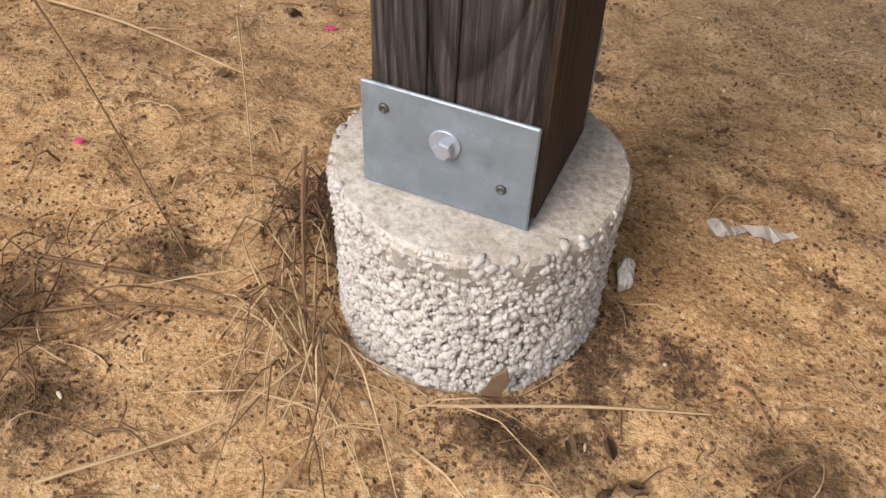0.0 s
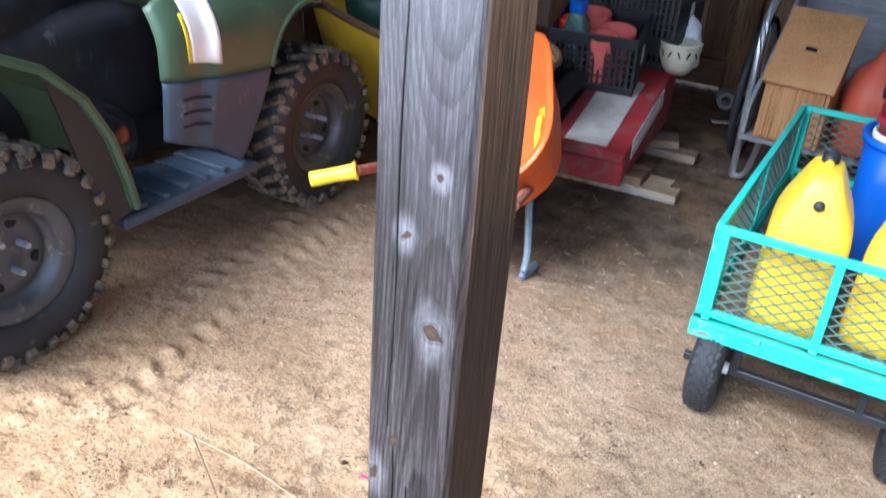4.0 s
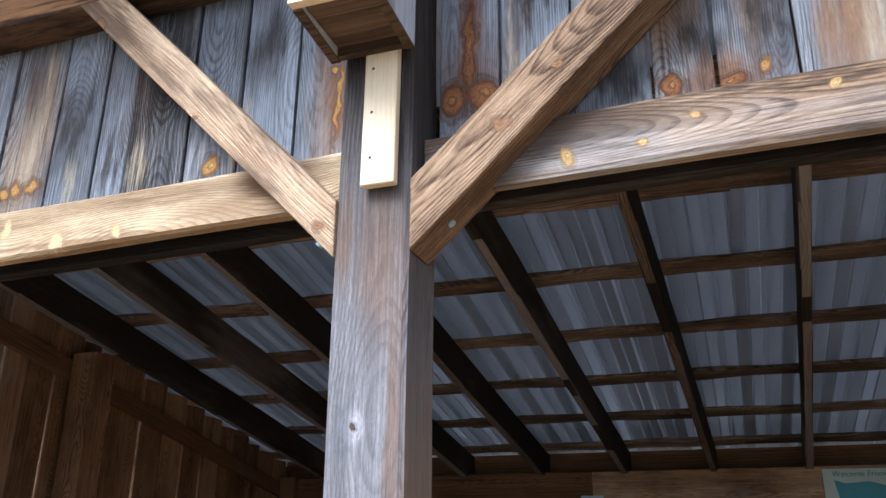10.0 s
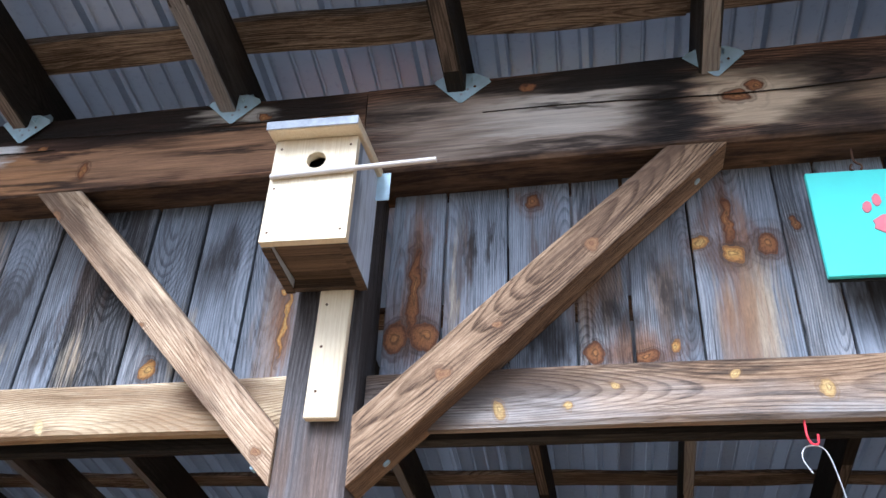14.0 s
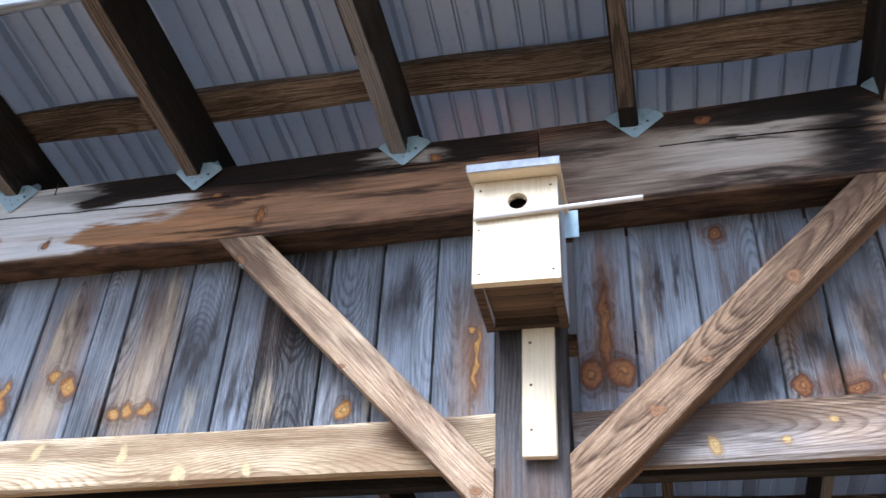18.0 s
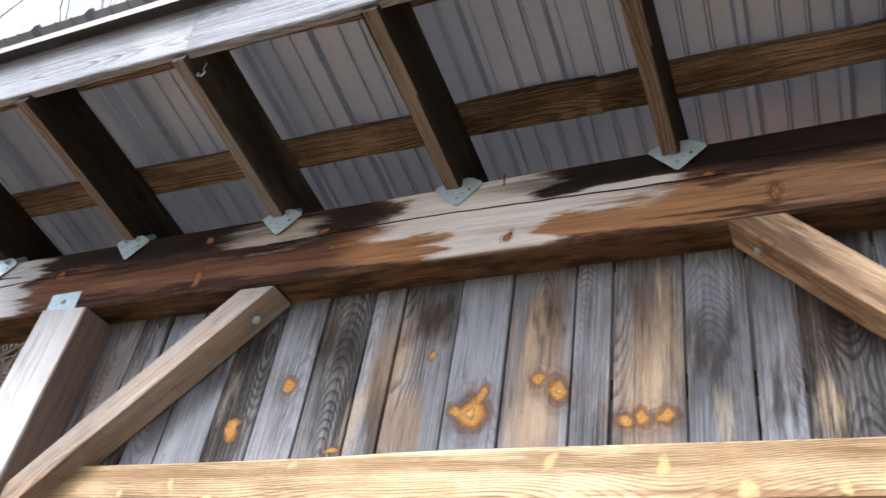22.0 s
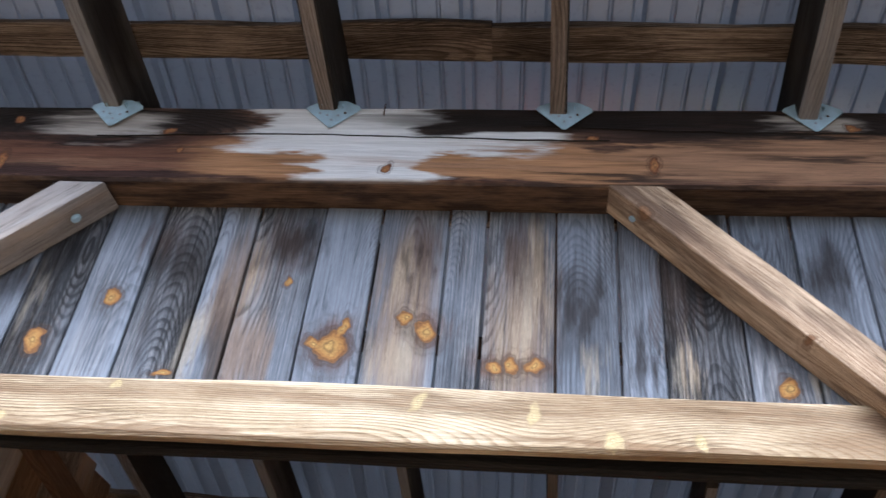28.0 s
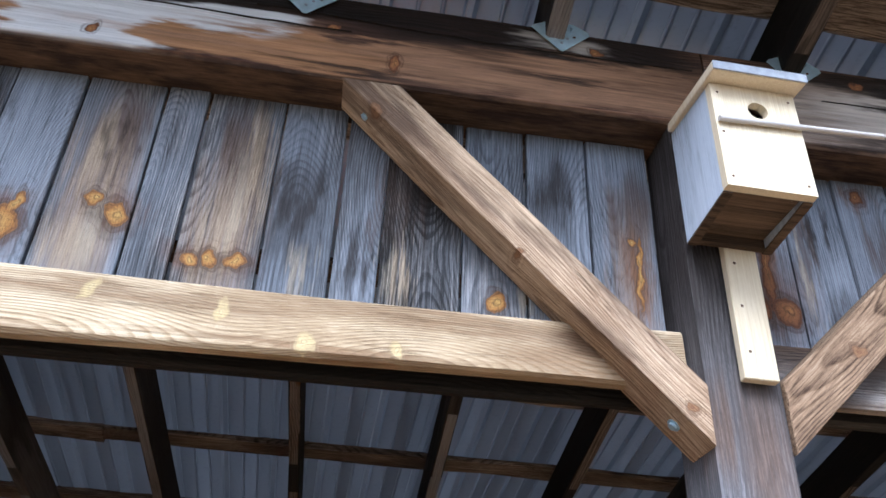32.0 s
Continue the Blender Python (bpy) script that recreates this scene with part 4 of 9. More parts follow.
# drying cracks, seen as thin dark splits
M_CRACK = plain("dark_split", (0.012, 0.009, 0.008), 0.95)
for cx, z0, z1, w in ((-0.022, 0.20, 0.62, 0.0009), (0.004, 0.2, 0.56, 0.0012), (-0.03, 0.66, 1.3, 0.0007), (0.012, 1.3, 1.6, 0.0007)):
    bm = bmesh.new()
    zs = np.linspace(z0, z1, 24)
    pts = [(cx + 0.006 * noise.noise(Vector((z * 5, cx * 90, 1))), -P - 0.0006 - 0.0000, z) for z in zs]
    prev = None
    for k, (x, y, z) in enumerate(pts):
        ww = w * math.sin(math.pi * (k + 0.6) / len(pts)) ** 0.6
        cur = [bm.verts.new((x - ww, -P + 0.006, z)), bm.verts.new((x - ww * 0.9, -P - 0.0035, z)), bm.verts.new((x + ww * 0.9, -P - 0.0035, z)), bm.verts.new((x + ww, -P + 0.006, z))]
        if prev:
            for j in range(3):
                bm.faces.new((prev[j], prev[j + 1], cur[j + 1], cur[j]))
        prev = cur
    part("drying_crack", bm, M_CRACK, post, "long dark drying crack in the timber")

shoe = thing("post_shoe", "galvanised steel post shoe with hex bolt and two screws", "bracket")
for name, y0, y1 in (("front_plate", -P - 0.008, -P - 0.004), ("back_plate", P + 0.004, P + 0.008)):
    part(name, box_bm(-P, P, y0, y1, PIER_TOP + 0.004, PIER_TOP + 0.097, 0.0012), M_GALV, shoe)
part("base_plate", box_bm(-P, P, -P - 0.004, P + 0.004, PIER_TOP - 0.002, PIER_TOP + 0.0035), M_GALV, shoe)
bolt = part("bolt_washer", lathe_bm([(0, 0.0), (0.0125, 0.0), (0.0125, 0.002), (0.0118, 0.0026), (0, 0.0026)], 28, pose(0.0, -P - 0.0078, 0.248, 90)), M_BOLT, shoe, "round zinc washer")
bm = lathe_bm([(0, 0), (0.0078, 0), (0.0078, 0.0062), (0.0068, 0.0075), (0, 0.0078)], 6, pose(0.001, -P - 0.0102, 0.247, 90, 12))
part("bolt_head", bm, M_BOLT, bolt, "hexagonal bolt head")
for sx, sz in ((-0.05, 0.264), (0.046, 0.222)):
    s = part("screw", lathe_bm([(0, 0), (0.0042, 0), (0.004, 0.0016), (0.0028, 0.0024), (0.0012, 0.0016), (0, 0.0012)], 14, pose(sx, -P - 0.0079, sz, 90)), M_SCREW, shoe, "small dull screw head")

# ---- corner post ----
corner = thing("corner_post", "bleached pale timber corner post with a galvanised tie plate", "post")
cm = pose(-2.69, -0.005, 0, 0, 1.6, 0)
part("post_shaft", post_bm(0.09, 0.16, fz(-2.7, BEAM_Z) - 0.01, 7, 0.006), M_CORNER, corner, m=cm)
part("post_pier", lathe_bm([(0, 0.17), (0.15, 0.165), (0.155, 0.14), (0.155, -0.1)], 28, pose(-2.62, 0, 0)), M_CONC, corner, smooth=False)
tp = part("tie_plate", box_bm(-0.058, 0.058, -0.003, 0, -0.01, 0.058, 0.001, pose(-2.645, -P - 0.002, fz(-2.65, BEAM_Z) + 0.004, 0, -2)), M_BRKT, corner, "galvanised tie plate with a bolt")
part("plate_bolt", lathe_bm([(0, 0), (0.011, 0), (0.011, 0.002), (0.006, 0.002), (0.006, 0.006), (0, 0.006)], 12, pose(-2.645, -P - 0.004, fz(-2.65, BEAM_Z) + 0.03, 90)), M_BOLT, tp)

# ---- header beams ----


def beam_material(name, marks):
    """The stained beam, with the places where the stain has gone or was never laid: (x from, x to, height of the middle, half height, colour)."""
    mat = M_BEAM.copy()
    mat.name = name
    n, l = mat.node_tree.nodes, mat.node_tree.links
    w = Net(name, mat)
    bsdf = w.bsdf
    tc = n.new("ShaderNodeTexCoord").outputs["Object"]
    sep = n.new("ShaderNodeSeparateXYZ")
    l.new(tc, sep.inputs[0])
    wob = w.noise(w.vmath("MULTIPLY", tc, (2.0, 1.0, 17.0)), 2.0, 4, 0.6)
    fib = w.noise(w.vmath("MULTIPLY", tc, (3.0, 90.0, 90.0)), 2.0, 3, 0.6)
    face = w.span(sep.outputs[1], -0.066, -0.056, 1.0, 0.0)
    broad = w.noise(w.vmath("MULTIPLY", tc, (1.6, 30.0, 30.0)), 2.4, 4, 0.7)
    grain = w.span(w.math("ADD", w.math("MULTIPLY", fib, 0.5), w.math("MULTIPLY", broad, 0.5)), 0.34, 0.66)
    color = bsdf.inputs["Base Color"].links[0].from_socket
    for x0, x1, zc, zh, tone, soft in marks:
        u = w.math("ADD", sep.outputs[0], w.math("MULTIPLY", w.math("SUBTRACT", wob, 0.5), 0.36))
        a = w.span(u, x0 - soft, x0 + soft, 0, 1, True)
        b = w.span(u, x1 - soft, x1 + soft, 1, 0, True)
        dz = w.math("ABSOLUTE", w.math("SUBTRACT", w.math("ADD", sep.outputs[2], w.math("MULTIPLY", w.math("SUBTRACT", wob, 0.5), 0.12)), zc))
        c = w.span(dz, zh * 0.75, zh * 1.25, 1, 0, True)
        f = w.math("MULTIPLY", w.math("MULTIPLY", w.math("MULTIPLY", a, b), c), face)
        pale = w.mix(grain, tuple(t * 0.40 for t in tone), tuple(min(1.0, t * 1.25) for t in tone)) if max(tone) < 0.45 else w.mix(grain, tuple(t * 0.72 for t in tone), tuple(min(0.85, t * 1.1) for t in tone))
        color = w.mix(w.math("MULTIPLY", f, 0.95), color, pale)
    # the underside is stained in blotches and darkened, its shade put into the colour
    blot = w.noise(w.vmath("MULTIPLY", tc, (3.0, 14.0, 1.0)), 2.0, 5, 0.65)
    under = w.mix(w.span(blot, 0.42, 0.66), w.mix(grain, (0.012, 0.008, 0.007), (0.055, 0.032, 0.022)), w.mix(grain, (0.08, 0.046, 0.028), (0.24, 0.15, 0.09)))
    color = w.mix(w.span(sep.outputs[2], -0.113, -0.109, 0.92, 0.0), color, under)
    l.new(color, bsdf.inputs["Base Color"])
    return mat


CHAR, RED_BROWN, GOLD_BROWN, BARE = (0.016, 0.011, 0.010), (0.16, 0.072, 0.044), (0.38, 0.215, 0.125), (0.80, 0.80, 0.80)
M_BEAM_L = beam_material("stained_beam_with_bare_patch", [
    (0.40, 1.72, -0.035, 0.065, RED_BROWN, 0.25), (2.25, 3.28, -0.03, 0.075, GOLD_BROWN, 0.35), (0.36, 1.66, 0.075, 0.052, CHAR, 0.10),
    (0.50, 2.60, -0.105, 0.018, (0.05, 0.024, 0.020), 0.25), (1.55, 2.55, -0.055, 0.055, (0.42, 0.22, 0.105), 0.08), (2.05, 3.26, 0.078, 0.048, CHAR, 0.10), (2.35, 2.75, 0.03, 0.03, (0.06, 0.032, 0.024), 0.15), (0.7, 1.5, 0.01, 0.014, (0.05, 0.026, 0.02), 0.2),
    (1.80, 2.08, -0.07, 0.06, BARE, 0.025), (1.64, 2.34, 0.005, 0.034, BARE, 0.04), (1.69, 2.09, 0.075, 0.06, BARE, 0.03),
    (-0.2, 0.40, 0.0, 0.4, (0.56, 0.60, 0.66), 0.04), (1.17, 1.42, 0.055, 0.045, (0.48, 0.44, 0.40), 0.06), (2.87, 3.02, 0.075, 0.028, (0.46, 0.42, 0.38), 0.05)])
M_BEAM_L = marks(M_BEAM_L, [(-2.30, 3.255, 0.40, 0.022), (-1.95, 3.20, 0.22, 0.016), (-0.95, 3.285, 0.40, 0.030), (-0.50, 3.26, 0.25, 0.022), (-2.5, 3.10, 0.18, 0.014), (-0.30, 3.19, 0.18, 0.014), (-0.75, 3.125, 0.2, 0.012), (-2.05, 3.30, 0.3, 0.02)], (0.022, 0.015, 0.013), 0.85, 0.035, (1.6, 9, 24), 0.7)
M_BEAM_L = marks(M_BEAM_L, [(-2.40, 3.15, 0.25, 0.012), (-2.0, 3.13, 0.3, 0.014), (-1.05, 3.15, 0.30, 0.016), (-0.60, 3.18, 0.30, 0.014), (-0.22, 3.15, 0.2, 0.016), (-0.9, 3.21, 0.2, 0.008)], (0.38, 0.215, 0.13), 0.6, 0.03, (1.6, 9, 24), 0.8)
M_BEAM_L = knots_in(M_BEAM_L, [(-1.244, 3.133, 0.012, 0.019, 30), (-0.654, 3.162, 0.012, 0.024, -8), (-1.737, 3.181, 0.010, 0.011, 0), (-2.161, 3.262, 0.015, 0.013, 0), (-1.777, 3.234, 0.018, 0.010, 0), (-0.788, 3.239, 0.015, 0.011, 0), (-2.158, 3.127, 0.012, 0.032, 14), (-2.718, 3.206, 0.020, 0.017, 0), (-0.22, 3.283, 0.018, 0.011, 0)], (0.50, 0.24, 0.085), (0.27, 0.11, 0.045), (0.03, 0.017, 0.012), 0.6, front=-0.07)
M_BEAM_R = beam_material("weathered_beam_with_pale_patch", [
    (0.06, 0.66, -0.02, 0.10, (0.38, 0.30, 0.245), 0.12), (0.28, 0.58, -0.01, 0.05, (0.60, 0.54, 0.48), 0.10), (0.36, 0.80, 0.085, 0.045, (0.016, 0.013, 0.013), 0.1), (0.60, 0.72, 0.0, 0.2, (0.014, 0.012, 0.012), 0.05),
    (0.76, 0.97, -0.005, 0.075, (0.62, 0.48, 0.34), 0.06), (0.95, 1.08, -0.03, 0.06, (0.02, 0.015, 0.013), 0.06), (1.1, 1.5, -0.05, 0.05, (0.34, 0.24, 0.15), 0.2),
    (1.7, 2.3, 0.02, 0.12, (0.32, 0.27, 0.23), 0.2)])
M_BEAM_R = marks(M_BEAM_R, [(0.30, 3.315, 0.25, 0.025), (0.50, 3.135, 0.22, 0.016), (0.68, 3.22, 0.06, 0.12), (1.02, 3.30, 0.22, 0.04), (1.05, 3.15, 0.14, 0.03), (0.14, 3.25, 0.10, 0.03), (0.86, 3.14, 0.14, 0.014), (0.50, 3.24, 0.10, 0.012)], (0.024, 0.018, 0.016), 0.85, 0.04, (2.2, 9, 16), 0.8)
M_BEAM_R = knots_in(M_BEAM_R, [(0.842, 3.234, 0.030, 0.020, 8), (0.88, 3.260, 0.018, 0.014, 0), (0.40, 3.306, 0.02, 0.012, 0), (1.3, 3.233, 0.02, 0.02, 0)], (0.42, 0.19, 0.07), (0.22, 0.09, 0.04), (0.03, 0.018, 0.014), front=-0.074)


def beam(name, label, x0, x1, z0a, z0b, h, depth, y_front, mat, seed):
    a, b = Vector((x0, y_front + depth / 2, z0a + h / 2)), Vector((x1, y_front + depth / 2, z0b + h / 2))
    ob = put_mesh(name, timber_bm((b - a).length, depth, h, 0.004, 0.007, 40, seed, 0.006), mat)
    ob.matrix_basis = along(a, b)
    return tagged(ob, label, "beam")


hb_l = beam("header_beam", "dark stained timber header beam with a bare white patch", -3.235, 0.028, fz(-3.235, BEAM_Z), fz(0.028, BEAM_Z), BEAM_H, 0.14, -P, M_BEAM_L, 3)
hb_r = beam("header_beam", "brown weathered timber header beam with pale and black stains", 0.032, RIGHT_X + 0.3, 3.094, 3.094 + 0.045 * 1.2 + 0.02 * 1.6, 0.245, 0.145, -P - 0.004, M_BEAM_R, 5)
lb = beam("lower_beam", "pale sunlit plank beam with yellow knots", -2.60, -0.075, fz(-2.6, LOW_Z0), fz(-0.07, LOW_Z0), LOW_Z1 - LOW_Z0, 0.036, -0.012, M_LOWBEAM, 8)
lb2 = beam("lower_beam", "brown and pale plank beam with yellow knots", 0.075, RIGHT_X, fz(0.07, LOW_Z0 - 0.002), fz(RIGHT_X, LOW_Z0), 0.118, 0.036, -0.012, M_LOW_R, 9)
# ledger behind the boards, in the shaded rafter wood: a dark lip under the lower beam
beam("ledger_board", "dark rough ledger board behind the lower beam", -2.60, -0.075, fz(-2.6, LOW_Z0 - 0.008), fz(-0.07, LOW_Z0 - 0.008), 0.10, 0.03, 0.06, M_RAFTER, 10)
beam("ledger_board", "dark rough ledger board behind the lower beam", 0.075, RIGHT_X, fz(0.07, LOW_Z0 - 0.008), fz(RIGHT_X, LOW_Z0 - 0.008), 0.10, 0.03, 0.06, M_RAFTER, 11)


def brace(label, xa0, xa1, za, xb, zb0, zb1, y0, y1, bolts):
    """A knee brace: cut along the beam from xa0 to xa1 at height za, and along the post at xb from zb0 to zb1."""
    ob = thing("knee_brace", label, "brace", group="knee braces of the header")
    rr = Vector(((xa0 + xa1) / 2, 0, za)) - Vector((xb, 0, (zb0 + zb1) / 2))
    ang = math.atan2(rr.z, rr.x)
    org = Vector((xb, (y0 + y1) / 2, (zb0 + zb1) / 2))
    outline = [(xa0, za), (xa1, za), (xb, zb1), (xb, zb0)] if xb > xa1 else [(xa0, za), (xa1, za), (xb, zb0), (xb, zb1)]
    rot = Matrix.Rotation(ang, 4, "Y")
    bm = bmesh.new()
    pts = []
    for (px, pz) in outline:
        v = Vector((px, 0, pz)) - Vector((org.x, 0, org.z))
        c, s = math.cos(ang), math.sin(ang)
        pts.append((v.x * c + v.z * s, -v.x * s + v.z * c))
    slab(bm, pts, y1 - y0, Matrix.Translation((0, -(y1 - y0) / 2, 0)), 0.004)
    bmesh.ops.subdivide_edges(bm, edges=[e for e in bm.edges if e.calc_length() > 0.3], cuts=10, use_grid_fill=True)
    for v in bm.verts:
        q = Vector((v.co.x * 4, v.co.y * 8, xb * 5 + v.co.z * 6))
        v.co += Vector((0, noise.noise(q) * 0.002, noise.noise(q + Vector((0, 9, 0))) * 0.003))
    part("brace_timber", bm, M_BRACE, ob, m=Matrix.Translation(org) @ Matrix.Rotation(-ang, 4, "Y"))
    for bx, bz, into in bolts:
        d = Vector(into)
        b = part("lag_bolt", lathe_bm([(0, 0), (0.012, 0), (0.012, 0.0022), (0.0075, 0.0022), (0.0075, 0.007), (0, 0.0075)], 14, Matrix.Translation((bx, (y0 + y1) / 2, bz)) @ (-d).to_track_quat("Z", "Y").to_matrix().to_4x4()), M_BRKT, ob, "round galvanised bolt head")
    return ob


BY0, BY1 = -P - 0.001, 0.022
brace("brown weathered knee brace between post and header beam", -0.757, -0.640, 3.103, -P - 0.001, 2.411, 2.521, BY0, BY1, [(-0.12, 2.46, (0.7, 0, 0.7)), (-0.70, 3.05, (0.7, 0, 0.7))])
brace("brown weathered knee brace between post and header beam", 0.686, 0.808, 3.116, P + 0.001, 2.411, 2.541, BY0, BY1, [(0.128, 2.47, (-0.7, 0, 0.7)), (0.74, 3.055, (-0.7, 0, 0.7))])
brace("pale brown knee brace beside the corner post", -1.99, -1.882, 3.071, -2.592, 2.38, 2.482, BY0, BY1, [(-1.945, 3.00, (-0.7, 0, 0.7)), (-2.5, 2.46, (-0.7, 0, 0.7))])

# ---- the boarded band between the beams ----
BOARDS = [-2.60, -2.50, -2.39, -2.286, -2.175, -2.023, -1.893, -1.763, -1.627, -1.54, -1.386, -1.253, -1.099, -1.013, -0.86, -0.731, -0.643, -0.487, -0.358, -0.225, -0.085, 0.085, 0.21, 0.347, 0.484, 0.592, 0.722, 0.906, 0.99, 1.13, 1.25, 1.40, 1.52, 1.67, 1.80, 1.95, 2.08, 2.22, 2.36, 2.50, 2.62, 2.76]
band = thing("board_band", "band of silvered vertical wall boards above the opening", "wall boards", kind="structure")
rnd = random.Random(11)
for x0, x1 in zip(BOARDS, BOARDS[1:]):
    if x0 == -0.085:
        continue
    zb, zt = fz(x0, LOW_Z0 + 0.02), fz(x0, BEAM_Z) + (0.02 if x0 < 0 else 0.004)
    w = x1 - x0 - 0.005 - rnd.random() * 0.002
    bm = timber_bm(zt - zb, w, 0.018, 0.0015, 0.002, 8, rnd.random() * 99)
    bmesh.ops.transform(bm, matrix=Matrix(((0, 1, 0, 0), (0, 0, 1, 0), (1, 0, 0, 0), (0, 0, 0, 1))), verts=bm.verts)
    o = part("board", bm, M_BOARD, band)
    o.matrix_basis = pose((x0 + x1) / 2, 0.036 + rnd.uniform(-0.002, 0.002), zb, 0, rnd.uniform(-0.2, 0.2), 0)

def split_line(parent, x0, x1, z, w, y, seed):
    bm = bmesh.new()
    prev = None
    n = 40
    for k in range(n + 1):
        x = x0 + (x1 - x0) * k / n
        zz = z + TILT * x + 0.022 * noise.noise(Vector((x * 1.7, seed, 0))) + 0.003 * noise.noise(Vector((x * 14, seed, 4)))
        ww = w * max(0.15, math.sin(math.pi * k / n) ** 0.5) * (0.75 + 0.5 * noise.noise(Vector((x * 9, seed, 7))))
        cur = [bm.verts.new((x, y + 0.004, zz - ww)), bm.verts.new((x, y, zz - ww)), bm.verts.new((x, y, zz + ww)), bm.verts.new((x, y + 0.004, zz + ww))]
        if prev:
            for j in range(3):
                bm.faces.new((prev[j], prev[j + 1], cur[j + 1], cur[j]))
        prev = cur
    o = part("drying_crack", bm, M_CRACK, parent, "long dark drying crack in the timber")
    o.matrix_parent_inverse = parent.matrix_basis.inverted()


split_line(hb_l, -1.95, -0.75, BEAM_Z + 0.135, 0.0010, -P - 0.004, 1)
split_line(hb_l, -3.2, -2.45, BEAM_Z + 0.13, 0.0010, -P - 0.004, 2)
split_line(hb_l, -0.95, 0.0, BEAM_Z + 0.16, 0.0008, -P - 0.004, 3)
split_line(hb_l, -3.22, -2.9, BEAM_Z + 0.16, 0.0010, -P - 0.004, 7)
split_line(hb_r, 0.3, 1.6, BEAM_Z + 0.12, 0.0007, -P - 0.008, 4)

# ---- brackets under the rafters ----
RAFTERS = [-3.019, -2.465, -1.926, -1.392, -0.851, -0.30, 0.251, 0.807, 1.35, 1.90, 2.45]


def bracket():
    ob = thing("rafter_bracket", "small galvanised rafter bracket nailed to the header beam", "bracket", group="rafter brackets")
    bm = bmesh.new()
    slab(bm, [(-0.066, 0.010), (-0.004, -0.052), (0.004, -0.052), (0.066, 0.006), (0.062, 0.016), (0.03, 0.034), (-0.03, 0.034), (-0.060, 0.018)], 0.0016)
    part("face_plate", bm, M_BRKT, ob)
    for s in (-1, 1):
        bm = bmesh.new()
        slab(bm, [(-0.045, 0.0), (0.02, 0.0), (0.02, 0.06), (0.006, 0.06)], 0.0016)
        part("side_wing", bm, M_BRKT, ob, m=pose(s * 0.024, 0.03, 0.008, 0, 0, 90))
    for nx, nz in ((-0.03, -0.006), (0.03, -0.006), (0.0, -0.028), (-0.012, -0.012), (0.014, -0.014)):
        part("nail_head", lathe_bm([(0, 0.0012), (0.003, 0.001), (0.0035, 0)], 8, pose(nx, 0, nz, 90)), M_RUSTY if nx > 0.02 else M_BOLT, ob)
    return ob


br = bracket()
_brk = [br] + [copy_thing(br, Matrix.Identity(4)) for _ in RAFTERS[1:]]
for o, x in zip(_brk, RAFTERS):
    zt = fz(x, BEAM_Z + BEAM_H) if x < 0.03 else 3.094 + 0.245 + 0.03 * x
    o.matrix_basis = pose(x, -P - 0.0085, zt - 0.022, 0, random.uniform(-4, 4), 0)

# ---- rafters, purlins, roof sheets, fascia ----
EAVE_Y = -0.555
roof = thing("roof", "low shed roof of ribbed steel on rough rafters and purlins", "roof", kind="structure")
SKEW = 0.037
rnd = random.Random(21)
for k, x in enumerate(RAFTERS):
    a = Vector((x - 0.010 + SKEW * EAVE_Y, EAVE_Y, rafter_z(EAVE_Y) + 0.045))
    b = Vector((x - 0.010 + SKEW * (BACK_Y + 0.3), BACK_Y + 0.3, rafter_z(BACK_Y + 0.3) + 0.06))
    bm = timber_bm((b - a).length, 0.042, 0.175, 0.004, 0.004, 24, k * 3.1, 0.004)
    bm.normal_update()
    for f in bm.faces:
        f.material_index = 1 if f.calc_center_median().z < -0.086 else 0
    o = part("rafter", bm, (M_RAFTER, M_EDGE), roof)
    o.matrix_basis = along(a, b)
ROOF_X0, ROOF_X1 = -3.06, RIGHT_X + 0.35
PURLINS = [-0.50, -0.115, 0.42, 0.98, 1.54, 2.10, 2.66, 3.22, 3.78, 4.3]
for k, y in enumerate(PURLINS):
    xs = [ROOF_X0, ROOF_X0 + rnd.uniform(1.4, 2.2), rnd.uniform(0.2, 0.9), ROOF_X1]
    for x0, x1 in zip(xs, xs[1:]):
        o = part("purlin", timber_bm(x1 - x0 - 0.0005, 0.095, 0.024, 0.013, 0.004, 70, k + x0, 0.003), M_PURLIN, roof)
        o.matrix_basis = pose(x0, y + rnd.uniform(-0.01, 0.01), rafter_z(y) + 0.1555, -math.degrees(math.atan(SLOPE)), 0, 0)

# ribbed sheets, with real ribs across x
bm = bmesh.new()
prof = []
PITCH = 0.2032
x = -1.09 - PITCH * math.ceil((-1.09 - ROOF_X0 - 0.03) / PITCH)
while x < ROOF_X1 + 0.05:
    prof += [(x - 0.017, 0.0), (x - 0.009, 0.02), (x + 0.009, 0.02), (x + 0.017, 0.0)]
    for c in (0.078, 0.137):
        prof += [(x + c - 0.006, 0.0), (x + c - 0.002, 0.005), (x + c + 0.002, 0.005), (x + c + 0.006, 0.0)]
    x += PITCH
ya, yb = EAVE_Y - 0.085, BACK_Y + 0.35
lo = [bm.verts.new((px, ya, rafter_z(ya) + 0.171 + pz)) for px, pz in prof]
hi = [bm.verts.new((px, yb, rafter_z(yb) + 0.171 + pz)) for px, pz in prof]
for k in range(len(prof) - 1):
    bm.faces.new((lo[k], lo[k + 1], hi[k + 1], hi[k]))
bmesh.ops.solidify(bm, geom=bm.faces[:], thickness=0.0012)
part("roof_sheet", bm, M_ROOF, roof)
